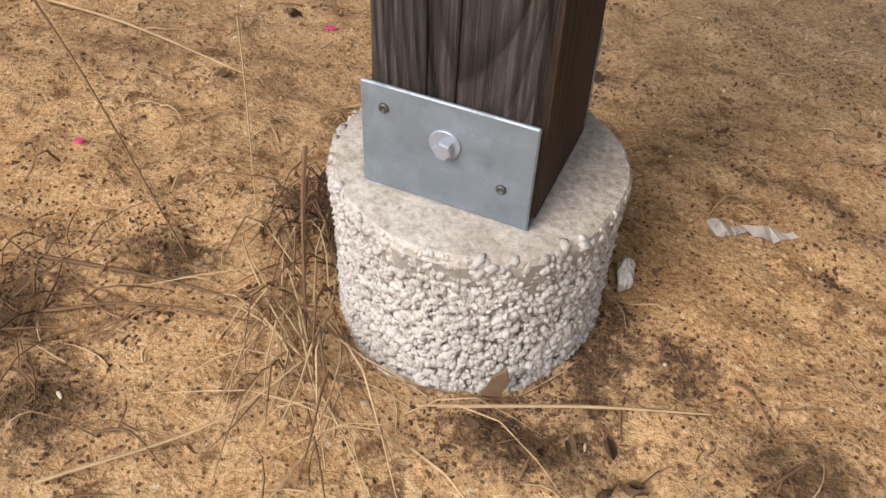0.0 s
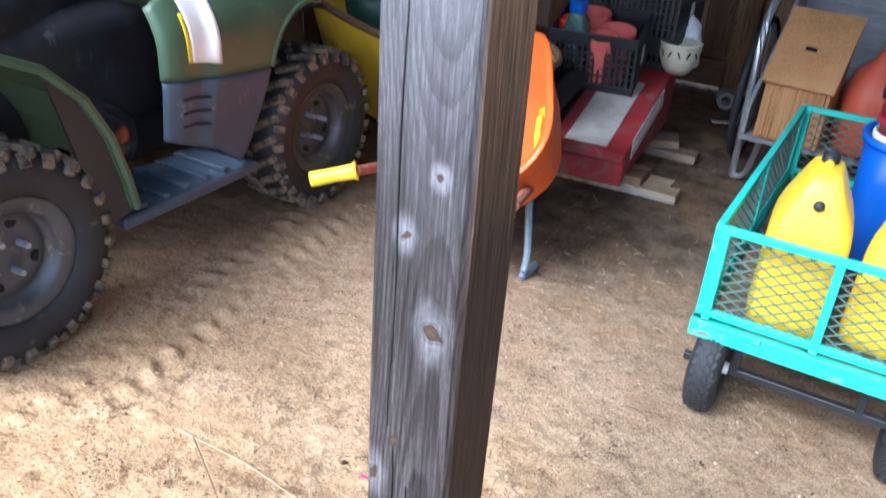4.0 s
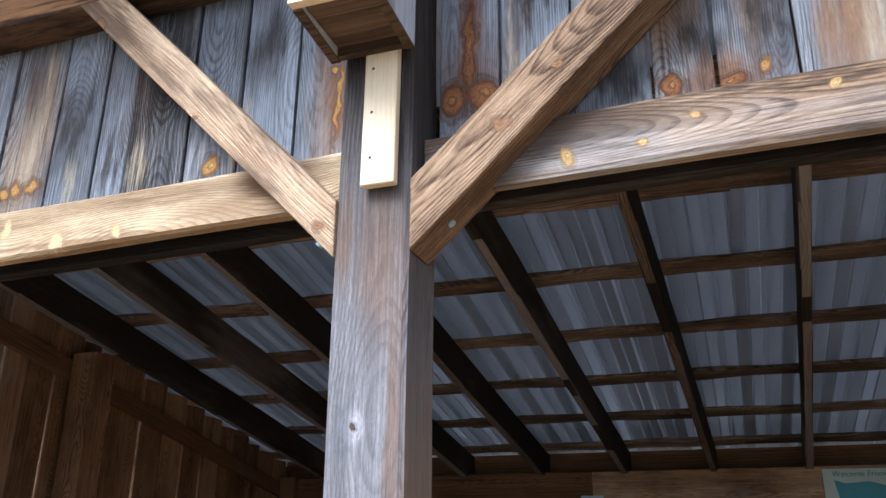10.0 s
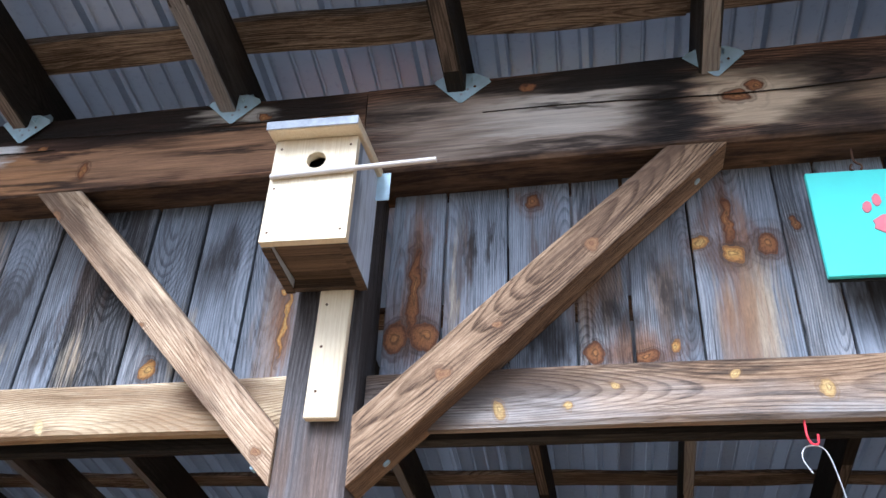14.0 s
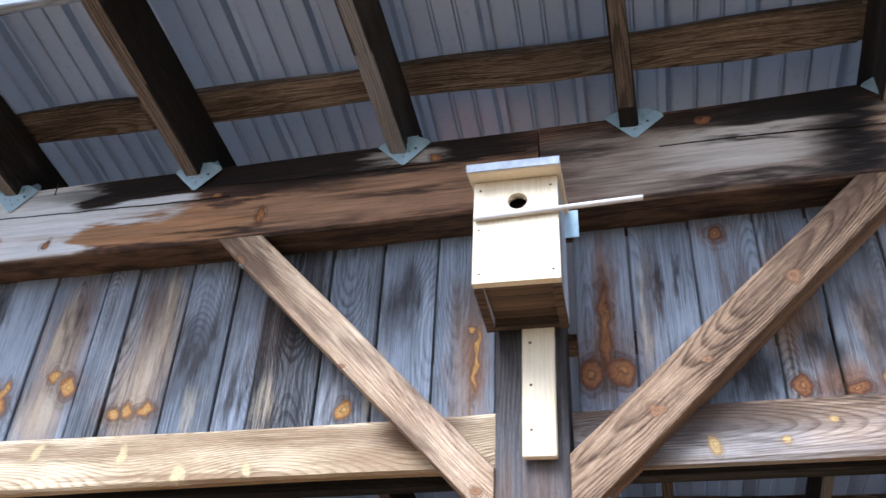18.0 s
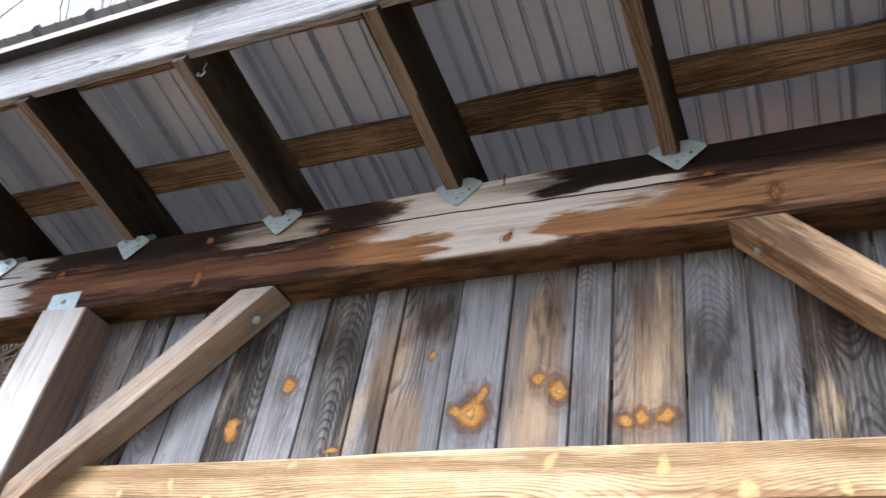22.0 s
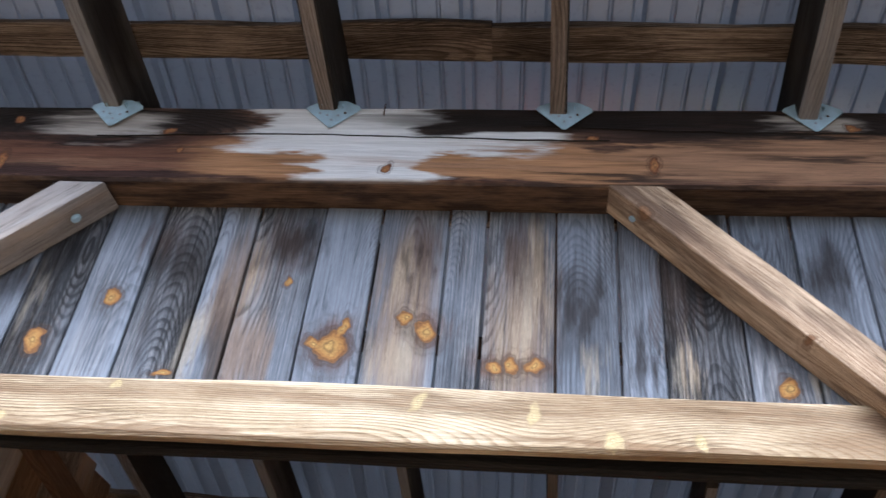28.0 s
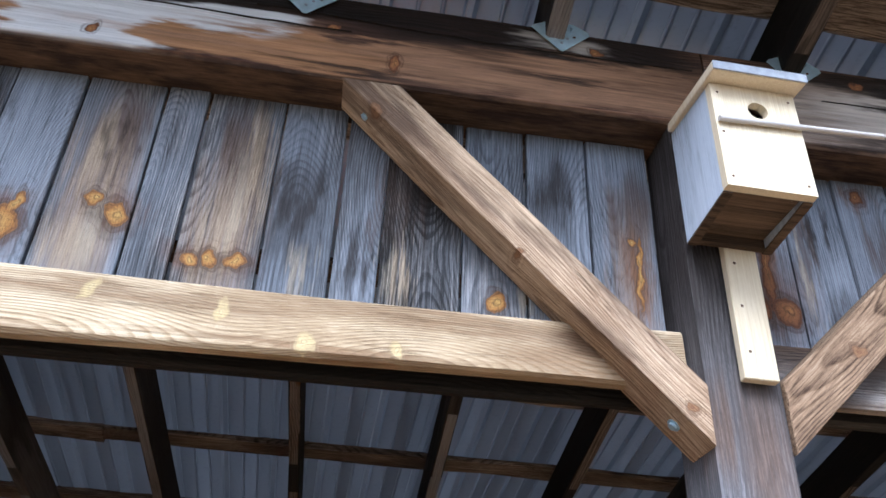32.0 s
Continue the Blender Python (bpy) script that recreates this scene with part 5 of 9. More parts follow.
for k, (x0, x1) in enumerate(((ROOF_X0 - 0.03, -1.94), (-1.935, 0.45), (0.455, ROOF_X1 + 0.03))):
    o = part("fascia_board", timber_bm(x1 - x0, 0.026, 0.165, 0.002, 0.003, 20, k * 5.7, 0.003), M_FASCIA, roof, "silver weathered fascia board")
    o.matrix_basis = pose(x0, EAVE_Y - 0.017, rafter_z(EAVE_Y) + 0.062, 4, -0.5 if k == 0 else 0, 0)
bm = bmesh.new()
slab(bm, [(-0.02, 0.0), (0.03, 0.012), (0.03, 0.0135), (-0.021, 0.0015), (-0.024, -0.03), (-0.0225, -0.03)], ROOF_X1 - ROOF_X0 + 0.12)
part("drip_edge", bm, M_ROOF, roof, "grey steel drip edge", m=Matrix(((0, 1, 0, ROOF_X0 - 0.06), (1, 0, 0, EAVE_Y - 0.05), (0, 0, 1, rafter_z(EAVE_Y) + 0.166), (0, 0, 0, 1))))
hook = put_mesh("screw_hook", tube_bm(curve_pts([(0, 0, 0.03), (0, 0, 0.008), (0.008, 0, -0.004), (0.002, 0, -0.016), (-0.012, 0, -0.012), (-0.012, 0, -0.002)], 5), 0.0022, 6), M_BRKT)
hook.matrix_basis = pose(-1.92, -0.52, rafter_z(-0.52) - 0.024)
tagged(hook, "small white screw hook under a rafter", "hook")

# ---- side, back and right walls ----


def lay_boards(wall, n_along, start, end, z0, z1, place, mats, seed, gap=(0.003, 0.010), wide=(0.13, 0.20), thick=0.02, turn=0.25):
    rnd = random.Random(seed)
    u = start
    while u < end - 0.03:
        w = min(rnd.uniform(*wide), end - u)
        zt = z1(u) if callable(z1) else z1
        bm = timber_bm(zt - z0, w, thick, 0.002, 0.002, 6, rnd.random() * 99)
        bmesh.ops.transform(bm, matrix=Matrix(((0, 1, 0, 0), (0, 0, 1, 0), (1, 0, 0, 0), (0, 0, 0, 1))), verts=bm.verts)
        o = part("board", bm, mats(u, rnd), wall)
        o.matrix_basis = place(u + w / 2, z0) @ pose(0, 0, 0, 0, rnd.uniform(-turn, turn), 0)
        u += w + rnd.uniform(*gap)


side = thing("wall_west", "brown board wall with gaps of daylight between boards", "wall", kind="structure")
lay_boards(side, 0, -0.04, BACK_Y + 0.03, 0.02, lambda y: rafter_z(y + 0.17) + 0.138 if y > 0.3 else rafter_z(y) - 0.02, lambda y, z: pose(SIDE_X - 0.012, y, z, 0, 0, 90), lambda y, r: M_PALE if (y < 1.5 and r.random() < 0.6) else M_INNER, 5, (0.004, 0.013))
for z, h in ((2.06, 0.085), (1.51, 0.07), (0.955, 0.075), (0.37, 0.08)):
    o = part("girt", timber_bm(BACK_Y - 0.05, 0.04, h, 0.003, 0.004, 16, z), M_GIRT, side)
    o.matrix_basis = along((SIDE_X + 0.019, 0.0, z), (SIDE_X + 0.019, BACK_Y, z))
o = part("top_girt", timber_bm(BACK_Y, 0.04, 0.1, 0.003, 0.004, 16, 5), M_GIRT, side)
o.matrix_basis = along((SIDE_X + 0.02, 0.1, rafter_z(0.1) - 0.1), (SIDE_X + 0.02, BACK_Y, rafter_z(BACK_Y) - 0.1))
sp = put_mesh("wall_post", post_bm(0.075, 0.0, rafter_z(2.1) - 0.01, 13, 0.005), M_INNER)
sp.matrix_basis = pose(SIDE_X + 0.118, 2.12, 0)
tagged(sp, "square brown wooden wall post inside the shed", "post")
sp2 = put_mesh("wall_post", post_bm(0.06, 0.0, rafter_z(4.3) - 0.01, 14, 0.005), M_GIRT)
sp2.matrix_basis = pose(SIDE_X + 0.10, 4.30, 0)
tagged(sp2, "dark wooden corner post inside the shed", "post")
for label, a, b in (("grey wooden diagonal brace on the side wall", (SIDE_X + 0.10, 2.2, 0.72), (SIDE_X + 0.10, 4.2, 2.0)), ("brown wooden diagonal brace on the side wall", (SIDE_X + 0.10, 2.05, 0.87), (SIDE_X + 0.10, 0.2, 1.93))):
    o = put_mesh("wall_brace", timber_bm((Vector(b) - Vector(a)).length, 0.045, 0.09, 0.003, 0.004, 12, a[1]), M_GIRT if "brown" in label else M_FASCIA)
    o.matrix_basis = along(a, b)
    tagged(o, label, "brace")

back = thing("wall_north", "warm brown board wall with girts and slits of daylight", "wall", kind="structure")
lay_boards(back, 0, SIDE_X - 0.02, RIGHT_X, 0.02, rafter_z(BACK_Y) - 0.006, lambda x, z: pose(x, BACK_Y + 0.012, z), lambda x, r: M_INNER, 9, (0.0004, 0.0014), (0.12, 0.2), 0.02, 0.015)
for z, h in ((2.03, 0.095), (1.44, 0.095), (0.9, 0.085), (0.12, 0.15)):
    for x0, x1 in ((SIDE_X, -0.44), (-0.29, RIGHT_X)):
        o = part("girt", timber_bm(x1 - x0, 0.04, h, 0.003, 0.004, 16, z + x0), M_GIRT, back)
        o.matrix_basis = pose(x0, BACK_Y - 0.019, z)
PLATE_Z0, PLATE_Z1 = 2.20, rafter_z(BACK_Y - 0.08) - 0.004
for k, (x0, x1) in enumerate(((SIDE_X, -0.37), (-0.366, RIGHT_X))):
    o = put_mesh("wall_plate", timber_bm(x1 - x0, 0.12, PLATE_Z1 - PLATE_Z0, 0.004, 0.006, 24, 3 + k, 0.004), M_GIRT if k == 0 else M_BRACE)
    o.matrix_basis = pose(x0, BACK_Y - 0.061, (PLATE_Z0 + PLATE_Z1) / 2)
    tagged(o, "heavy brown wooden plate along the top of the back wall", "beam")
bp = thing("wall_post", "brown wooden post of the back wall with a white tie plate", "post")
part("post_shaft", post_bm(0.068, 0.0, PLATE_Z0 - 0.004, 15, 0.005), M_INNER, bp, m=pose(-0.365, BACK_Y - 0.069, 0))
part("tie_plate", box_bm(-0.44, -0.295, BACK_Y - 0.146, BACK_Y - 0.139, 2.185, 2.275, 0.001), M_BRKT, bp, "pale galvanised tie plate")
for label, a, b in (("thin brown diagonal brace on the back wall", (-0.30, BACK_Y - 0.11, 1.58), (0.36, BACK_Y - 0.11, 2.2)), ("thin brown diagonal brace on the back wall", (-0.44, BACK_Y - 0.11, 1.60), (-1.06, BACK_Y - 0.11, 2.2))):
    o = put_mesh("wall_brace", timber_bm((Vector(b) - Vector(a)).length, 0.04, 0.07, 0.003, 0.003, 12, b[0]), M_GIRT)
    o.matrix_basis = along(a, b)
    tagged(o, label, "brace")
# added blocker that keeps daylight out above the back wall
o = put_mesh("eave_block", box_bm(SIDE_X - 0.03, RIGHT_X + 0.03, BACK_Y + 0.026, BACK_Y + 0.05, 2.2, rafter_z(BACK_Y) + 0.150), M_GIRT)
tagged(o, "dark board added to block daylight at the back eave", "board")
# right side is out of view: wall and end post added to close it
right = thing("wall_east", "brown board wall closing the shed", "wall", kind="structure")
lay_boards(right, 0, -0.04, BACK_Y + 0.03, 0.02, lambda y: rafter_z(y + 0.17) + 0.138, lambda y, z: pose(RIGHT_X + 0.012, y, z, 0, 0, 90), lambda y, r: M_INNER, 15)
cp = put_mesh("wall_post", post_bm(0.07, 0.0, 3.12, 16, 0.005), M_GIRT)
cp.matrix_basis = pose(RIGHT_X - 0.08, 0.0, 0)
tagged(cp, "dark wooden post at the end of the opening", "post")

# ---- birdhouse, signs and hooks ----
M_PINE = wood("fresh_pine", (0.60, 0.48, 0.31), (0.70, 0.595, 0.42), (0.79, 0.70, 0.535), 2, knots=0.05, knot_color=(0.5, 0.3, 0.14), vary=0.1, bands=0.12, weather=0.2, relief=0.5, rough=0.6)
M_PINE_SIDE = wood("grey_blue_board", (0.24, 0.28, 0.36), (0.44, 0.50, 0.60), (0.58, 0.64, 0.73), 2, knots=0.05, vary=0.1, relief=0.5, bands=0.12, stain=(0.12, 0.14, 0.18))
M_DARKWOOD = wood("dark_brown_wood", (0.03, 0.02, 0.014), (0.09, 0.06, 0.04), (0.18, 0.12, 0.075), 0, knots=0.2, vary=0.2)
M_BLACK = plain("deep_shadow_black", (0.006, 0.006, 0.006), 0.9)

house = thing("birdhouse", "pale pine birdhouse with round hole and long dowel perch", "birdhouse")
bz = 2.805
fy, by = -0.262, -0.105


def front_with_hole():
    """A board with a round hole cut through it."""
    bm = bmesh.new()
    n, r, cx, cz = 28, 0.0195, 0.004, 0.183
    x0, x1, z0, z1 = -0.083, 0.083, 0.0, 0.236
    for y in (0.0, 0.018):
        ring = [bm.verts.new((cx + r * math.cos(2 * math.pi * k / n), y, cz + r * math.sin(2 * math.pi * k / n))) for k in range(n)]
        outer = []
        for k in range(n):
            a = 2 * math.pi * k / n
            dx, dz = math.cos(a), math.sin(a)
            s = min(((x1 - cx) / dx if dx > 1e-6 else (x0 - cx) / dx if dx < -1e-6 else 9), ((z1 - cz) / dz if dz > 1e-6 else (z0 - cz) / dz if dz < -1e-6 else 9))
            outer.append(bm.verts.new((cx + s * dx, y, cz + s * dz)))
        for k in range(n):
            j = (k + 1) % n
            bm.faces.new((ring[k], ring[j], outer[j], outer[k]))
        if y == 0.0:
            first = (ring, outer)
    for a, b in ((first[0], ring), (first[1], outer)):
        for k in range(n):
            j = (k + 1) % n
            bm.faces.new((a[k], a[j], b[j], b[k]))
    # square corners
    for cxn, czn in ((x0, z0), (x1, z0), (x0, z1), (x1, z1)):
        near = sorted((v for v in bm.verts if abs(v.co.y) < 1e-6 or abs(v.co.y - 0.018) < 1e-6), key=lambda v: (v.co.x - cxn) ** 2 + (v.co.z - czn) ** 2)
        for v in near[:2]:
            v.co.x, v.co.z = cxn, czn
    return bm


part("front_panel", front_with_hole(), M_PINE, house, "pale pine front board with a round entrance", m=pose(0, fy, bz))
for s in (-1, 1):
    bm = bmesh.new()
    slab(bm, [(0, 0.0), (0.15, -0.012), (0.15, 0.252), (0, 0.236)], 0.018)
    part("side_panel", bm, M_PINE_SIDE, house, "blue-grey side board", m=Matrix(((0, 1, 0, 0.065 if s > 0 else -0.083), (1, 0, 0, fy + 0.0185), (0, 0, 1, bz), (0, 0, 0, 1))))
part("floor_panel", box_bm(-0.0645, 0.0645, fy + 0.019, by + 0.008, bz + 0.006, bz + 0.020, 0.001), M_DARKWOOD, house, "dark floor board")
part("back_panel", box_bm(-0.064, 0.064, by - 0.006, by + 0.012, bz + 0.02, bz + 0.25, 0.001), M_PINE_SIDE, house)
part("roof_panel", box_bm(-0.092, 0.092, -0.035, 0.165, 0, 0.02, 0.002, pose(0, fy, bz + 0.2375, 5)), M_PINE, house, "pine roof board that overhangs the front")
part("roof_edge", box_bm(-0.0925, 0.0925, -0.0385, -0.0352, 0.0005, 0.0195, 0.001, pose(0, fy, bz + 0.2375, 5)), plain("grey_end_grain", (0.30, 0.33, 0.38), 0.85, 0, 0.3, 30), house, "weathered grey front edge")
for s in (-1, 1):
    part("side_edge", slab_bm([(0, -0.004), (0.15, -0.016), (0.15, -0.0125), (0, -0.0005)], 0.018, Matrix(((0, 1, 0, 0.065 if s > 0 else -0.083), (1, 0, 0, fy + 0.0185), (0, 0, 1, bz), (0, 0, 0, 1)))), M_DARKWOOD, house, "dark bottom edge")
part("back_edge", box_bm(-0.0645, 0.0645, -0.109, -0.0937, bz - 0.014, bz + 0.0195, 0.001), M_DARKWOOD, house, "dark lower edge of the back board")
# black panel added behind the entrance, standing in for the dark inside
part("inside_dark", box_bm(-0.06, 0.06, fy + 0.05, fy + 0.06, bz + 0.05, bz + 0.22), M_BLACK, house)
part("perch", rod_bm((-0.08, fy - 0.007, 2.948), (0.243, fy - 0.008, 2.962), 0.0055, n=12), plain("grey_dowel", (0.50, 0.47, 0.45), 0.7), house, "long grey wooden dowel")
part("hinge_plate", box_bm(0.066, 0.112, -0.106, -0.1035, bz + 0.19, bz + 0.26, 0.001), M_BRKT, house, "blue-grey galvanised plate behind the box")
for sx, sz in ((-0.07, 0.215), (0.07, 0.215), (-0.07, 0.02), (0.07, 0.02), (-0.072, 0.12)):
    part("nail_head", lathe_bm([(0, 0.0008), (0.0022, 0.0006), (0.0026, 0)], 8, pose(sx, fy, bz + sz, 90)), M_RUSTY, house)

batten = thing("mounting_batten", "pale pine batten screwed to the post below the birdhouse", "batten")
part("batten_board", box_bm(-0.030, 0.034, -0.0955, -0.0765, 2.528, 3.05, 0.002, pose(0.003, 0, 0, 0, 0.3)), M_PINE, batten)
for z in (2.58, 2.67, 2.76):
    part("screw_head", lathe_bm([(0, 0.0008), (0.0025, 0.0006), (0.003, 0)], 8, pose(0.004, -0.0955, z, 90)), M_RUSTY, batten)

M_TEAL = plain("turquoise_paint", (0.10, 0.66, 0.60), 0.45, 0, 0.05, 12)
M_PINK = plain("pink_red_paint", (0.62, 0.16, 0.20), 0.55, 0, 0.15, 30)
sign = thing("paw_sign", "turquoise painted board with a pink paw print, hanging on a hook", "sign")
part("sign_board", box_bm(0.942, 1.205, -0.062, -0.05, 2.793, 3.028, 0.0015), M_TEAL, sign)
part("sign_edge", box_bm(0.944, 1.203, -0.0495, -0.044, 2.79, 3.026), M_BLACK, sign, "dark back edge")


def blob(rx, rz, depth=0.002, n=16, seed=0):
    bm = bmesh.new()
    slab(bm, [(rx * math.cos(2 * math.pi * k / n) * (1 + 0.1 * math.sin(3 * k + seed)), rz * math.sin(2 * math.pi * k / n)) for k in range(n)], depth)
    return bm


for x, z, rx, rz, t in ((1.072, 2.90, 0.03, 0.022, 0), (1.038, 2.94, 0.008, 0.013, 15), (1.058, 2.955, 0.008, 0.014, 5), (1.084, 2.955, 0.008, 0.014, -5), (1.104, 2.94, 0.008, 0.013, -15)):
    part("paw_print", blob(rx, rz), M_PINK, sign, "pink painted paw pad", m=pose(x, -0.064, z, 0, t, 0))
M_REDCOAT = plain("red_plastic_coating", (0.60, 0.03, 0.05), 0.4, 0, 0.1)
part("eye_hook", tube_bm(curve_pts([(0, 0, 0.05), (0, 0, 0.02), (0.012, 0, 0.008), (0.004, 0, -0.008), (-0.010, 0, 0.0), (-0.006, 0, 0.012)], 5), 0.0022, 6), M_RUSTY, sign, "twisted steel hook", m=pose(1.04, -0.056, 3.035))
rh = put_mesh("red_screw_hook", tube_bm(curve_pts([(0, 0, 0.02), (0, 0, -0.01), (0.006, 0, -0.025), (0.016, 0, -0.024), (0.018, 0, -0.008)], 5), 0.0022, 8), M_REDCOAT)
rh.matrix_basis = pose(0.868, 0.004, 2.528)
tagged(rh, "red coated screw hook under the lower beam", "hook")
wh = put_mesh("wire_hanger", tube_bm(curve_pts([(-0.006, 0, -0.06), (-0.018, 0, -0.035), (-0.012, 0, -0.016), (0.006, 0, -0.012), (0.022, 0, -0.022), (0.032, 0, -0.06), (0.040, 0, -0.12), (0.050, 0, -0.22), (0.052, 0, -0.30)], 6), 0.0013, 6), plain("bright_wire", (0.6, 0.6, 0.6), 0.35, 0.9))
wh.matrix_basis = pose(0.872, 0.004, 2.512)
tagged(wh, "bent bright wire hanging on a red hook", "hook")

nailm = rod_bm((0, 0, 0), (0, -0.002, 0.035), 0.0018, n=6)
nail = put_mesh("bent_nail", nailm, M_RUSTY)
nail.matrix_basis = pose(-1.27, -P - 0.004, 3.295)
tagged(nail, "rusty nail standing on the header beam", "nail")

# ---- the quad ----
M_GREEN = plain("olive_green_plastic", (0.062, 0.105, 0.062), 0.42, 0, 0.12, 7, dirt=(0.16, 0.17, 0.13), dirt_amount=0.10, spec=0.35)
M_SEAT = plain("black_vinyl", (0.018, 0.019, 0.023), 0.45, 0, 0.3, 10, dirt=(0.09, 0.09, 0.09), dirt_amount=0.2)
M_BLKPL = plain("black_plastic", (0.018, 0.019, 0.022), 0.5, 0, 0.25, 10, dirt=(0.10, 0.092, 0.08), dirt_amount=0.16)
M_GREYPL = plain("slate_grey_plastic", (0.048, 0.070, 0.100), 0.6, 0, 0.15, 8, dirt=(0.24, 0.23, 0.22), dirt_amount=0.2)
M_TYRE = plain("muddy_rubber", (0.022, 0.022, 0.023), 0.85, 0, 0.3, 12, dirt=(0.19, 0.15, 0.105), dirt_amount=0.75, bump=0.6)
M_TYREWALL = plain("dusty_black_rubber", (0.020, 0.021, 0.023), 0.7, 0, 0.3, 10, dirt=(0.13, 0.12, 0.10), dirt_amount=0.2)
M_RIM = plain("dark_grey_steel_rim", (0.085, 0.09, 0.10), 0.42, 0.4, 0.2, 9, dirt=(0.28, 0.25, 0.21), dirt_amount=0.25)
M_WHITE = plain("white_label", (0.80, 0.80, 0.78), 0.5, 0, 0.05, 20)
M_YELLOW = plain("yellow_plastic", (0.82, 0.62, 0.02), 0.4, 0, 0.08, 8, dirt=(0.45, 0.36, 0.12), dirt_amount=0.15)
M_RED = plain("red_plastic", (0.62, 0.035, 0.025), 0.35, 0, 0.12, 8)

QX = -1.97


quad = thing("quad_bike", "muddy olive green quad bike with black seat, parked in the shed", "quad bike", pose(QX, 0, 0))


def arch(bm, path, thick, x0, x1):
    """A bent sheet across x, from a run of (y, z) points, inside offset by thick."""
    n = len(path)
    rows = []
    for k, (y, z) in enumerate(path):
        a, b = path[max(0, k - 1)], path[min(n - 1, k + 1)]
        t = Vector((b[0] - a[0], b[1] - a[1])).normalized()
        nrm = Vector((-t.y, t.x))
        rows.append((Vector((y, z)), Vector((y, z)) - nrm * thick))
    quads = []
    for x in (x0, x1):
        quads.append([(bm.verts.new((x, o.x, o.y)), bm.verts.new((x, i.x, i.y))) for o, i in rows])
    A, B = quads
    for k in range(n - 1):
        bm.faces.new((A[k][0], A[k + 1][0], B[k + 1][0], B[k][0]))
        bm.faces.new((A[k][1], B[k][1], B[k + 1][1], A[k + 1][1]))
        bm.faces.new((A[k][0], A[k][1], A[k + 1][1], A[k + 1][0]))
        bm.faces.new((B[k][0], B[k + 1][0], B[k + 1][1], B[k][1]))
    for k in (0, n - 1):
        bm.faces.new((A[k][0], B[k][0], B[k][1], A[k][1]))
    return bm


def loft(bm, secs):
    """Closed loops of equal length, joined and capped."""
    rings = [[bm.verts.new(p) for p in s] for s in secs]
    n = len(rings[0])
    for a, b in zip(rings, rings[1:]):
        for j in range(n):
            bm.faces.new((a[j], a[(j + 1) % n], b[(j + 1) % n], b[j]))
    bm.faces.new(rings[0][::-1])
    bm.faces.new(rings[-1])
    return bm


def oval(y, hw, z0, z1, n=16, p=2.6, x=0.0):
    """A rounded section across x at y."""
    out = []
    for k in range(n):
        a = 2 * math.pi * k / n
        c, s = math.cos(a), math.sin(a)
        out.append((x + hw * math.copysign(abs(c) ** (2 / p), c), y, (z0 + z1) / 2 + (z1 - z0) / 2 * math.copysign(abs(s) ** (2 / p), s)))
    return out


def wheel(parent, y, side, r=0.315, w=0.23, muddy=True):
    h = w / 2
    m = pose(side * 0.455, y, r - 0.004) @ Matrix.Rotation(math.pi / 2, 4, "Y")
    prof = [(0.175, -h * 0.72), (0.20, -h * 0.95), (r * 0.80, -h), (r * 0.92, -h * 0.86), (r * 0.955, -h * 0.55), (r * 0.96, 0), (r * 0.955, h * 0.55), (r * 0.92, h * 0.86), (r * 0.80, h), (0.20, h * 0.95), (0.175, h * 0.72), (0.175, -h * 0.72)]
    ty = part("tyre", lathe_bm(prof, 48), M_TYREWALL, parent, "knobbly black tyre caked with mud", True, m)
    bm = bmesh.new()
    nl = 25
    for k in range(nl):
        for s in (-1, 1):
            a = 2 * math.pi * (k + (0.5 if s > 0 else 0)) / nl
            lug = Matrix.Rotation(a, 4, "Z") @ Matrix.Translation((r * 0.965, 0, s * h * 0.46)) @ Matrix.Rotation(s * 0.55, 4, "X")
            box(bm, -0.022, 0.012, -0.014, 0.014, -h * 0.47, h * 0.47, 0.005, lug)
            lug = Matrix.Rotation(a + s * 0.03, 4, "Z") @ Matrix.Translation((r * 0.90, 0, s * h * 0.92)) @ Matrix.Rotation(s * 0.5, 4, "Y")
            box(bm, -0.02, 0.02, -0.014, 0.014, -0.012, 0.012, 0.003, lug)
    part("tread", bm, M_TYRE, ty, "muddy tread lugs")
    rim = part("rim", lathe_bm([(0.0, 0.035), (0.03, 0.04), (0.05, 0.03), (0.085, 0.03), (0.115, 0.045), (0.125, 0.02), (0.135, 0.07), (0.15, 0.085), (0.165, 0.085), (0.178, 0.094), (0.183, 0.088), (0.18, 0.06), (0.176, -0.06), (0.12, -0.06), (0.0, -0.05)], 40), M_RIM, parent, "grey steel rim with five holes", True, m if side > 0 else m @ Matrix.Rotation(math.pi, 4, "X"))
    for k in range(4):
        a = 2 * math.pi * k / 4 + 0.4
        part("wheel_nut", lathe_bm([(0, 0.05), (0.009, 0.05), (0.011, 0.03), (0.011, 0.0)], 6, Matrix.Translation((0.055 * math.cos(a), 0.055 * math.sin(a), 0.024))), M_BOLT, rim, "wheel nut")
        a += math.pi / 4
        part("vent_hole", lathe_bm([(0, 0.003), (0.016, 0.003), (0.019, 0.0), (0, -0.002)], 14, Matrix.Translation((0.098 * math.cos(a), 0.098 * math.sin(a), 0.036))), M_BLACK, rim, "dark round vent hole")
    return ty


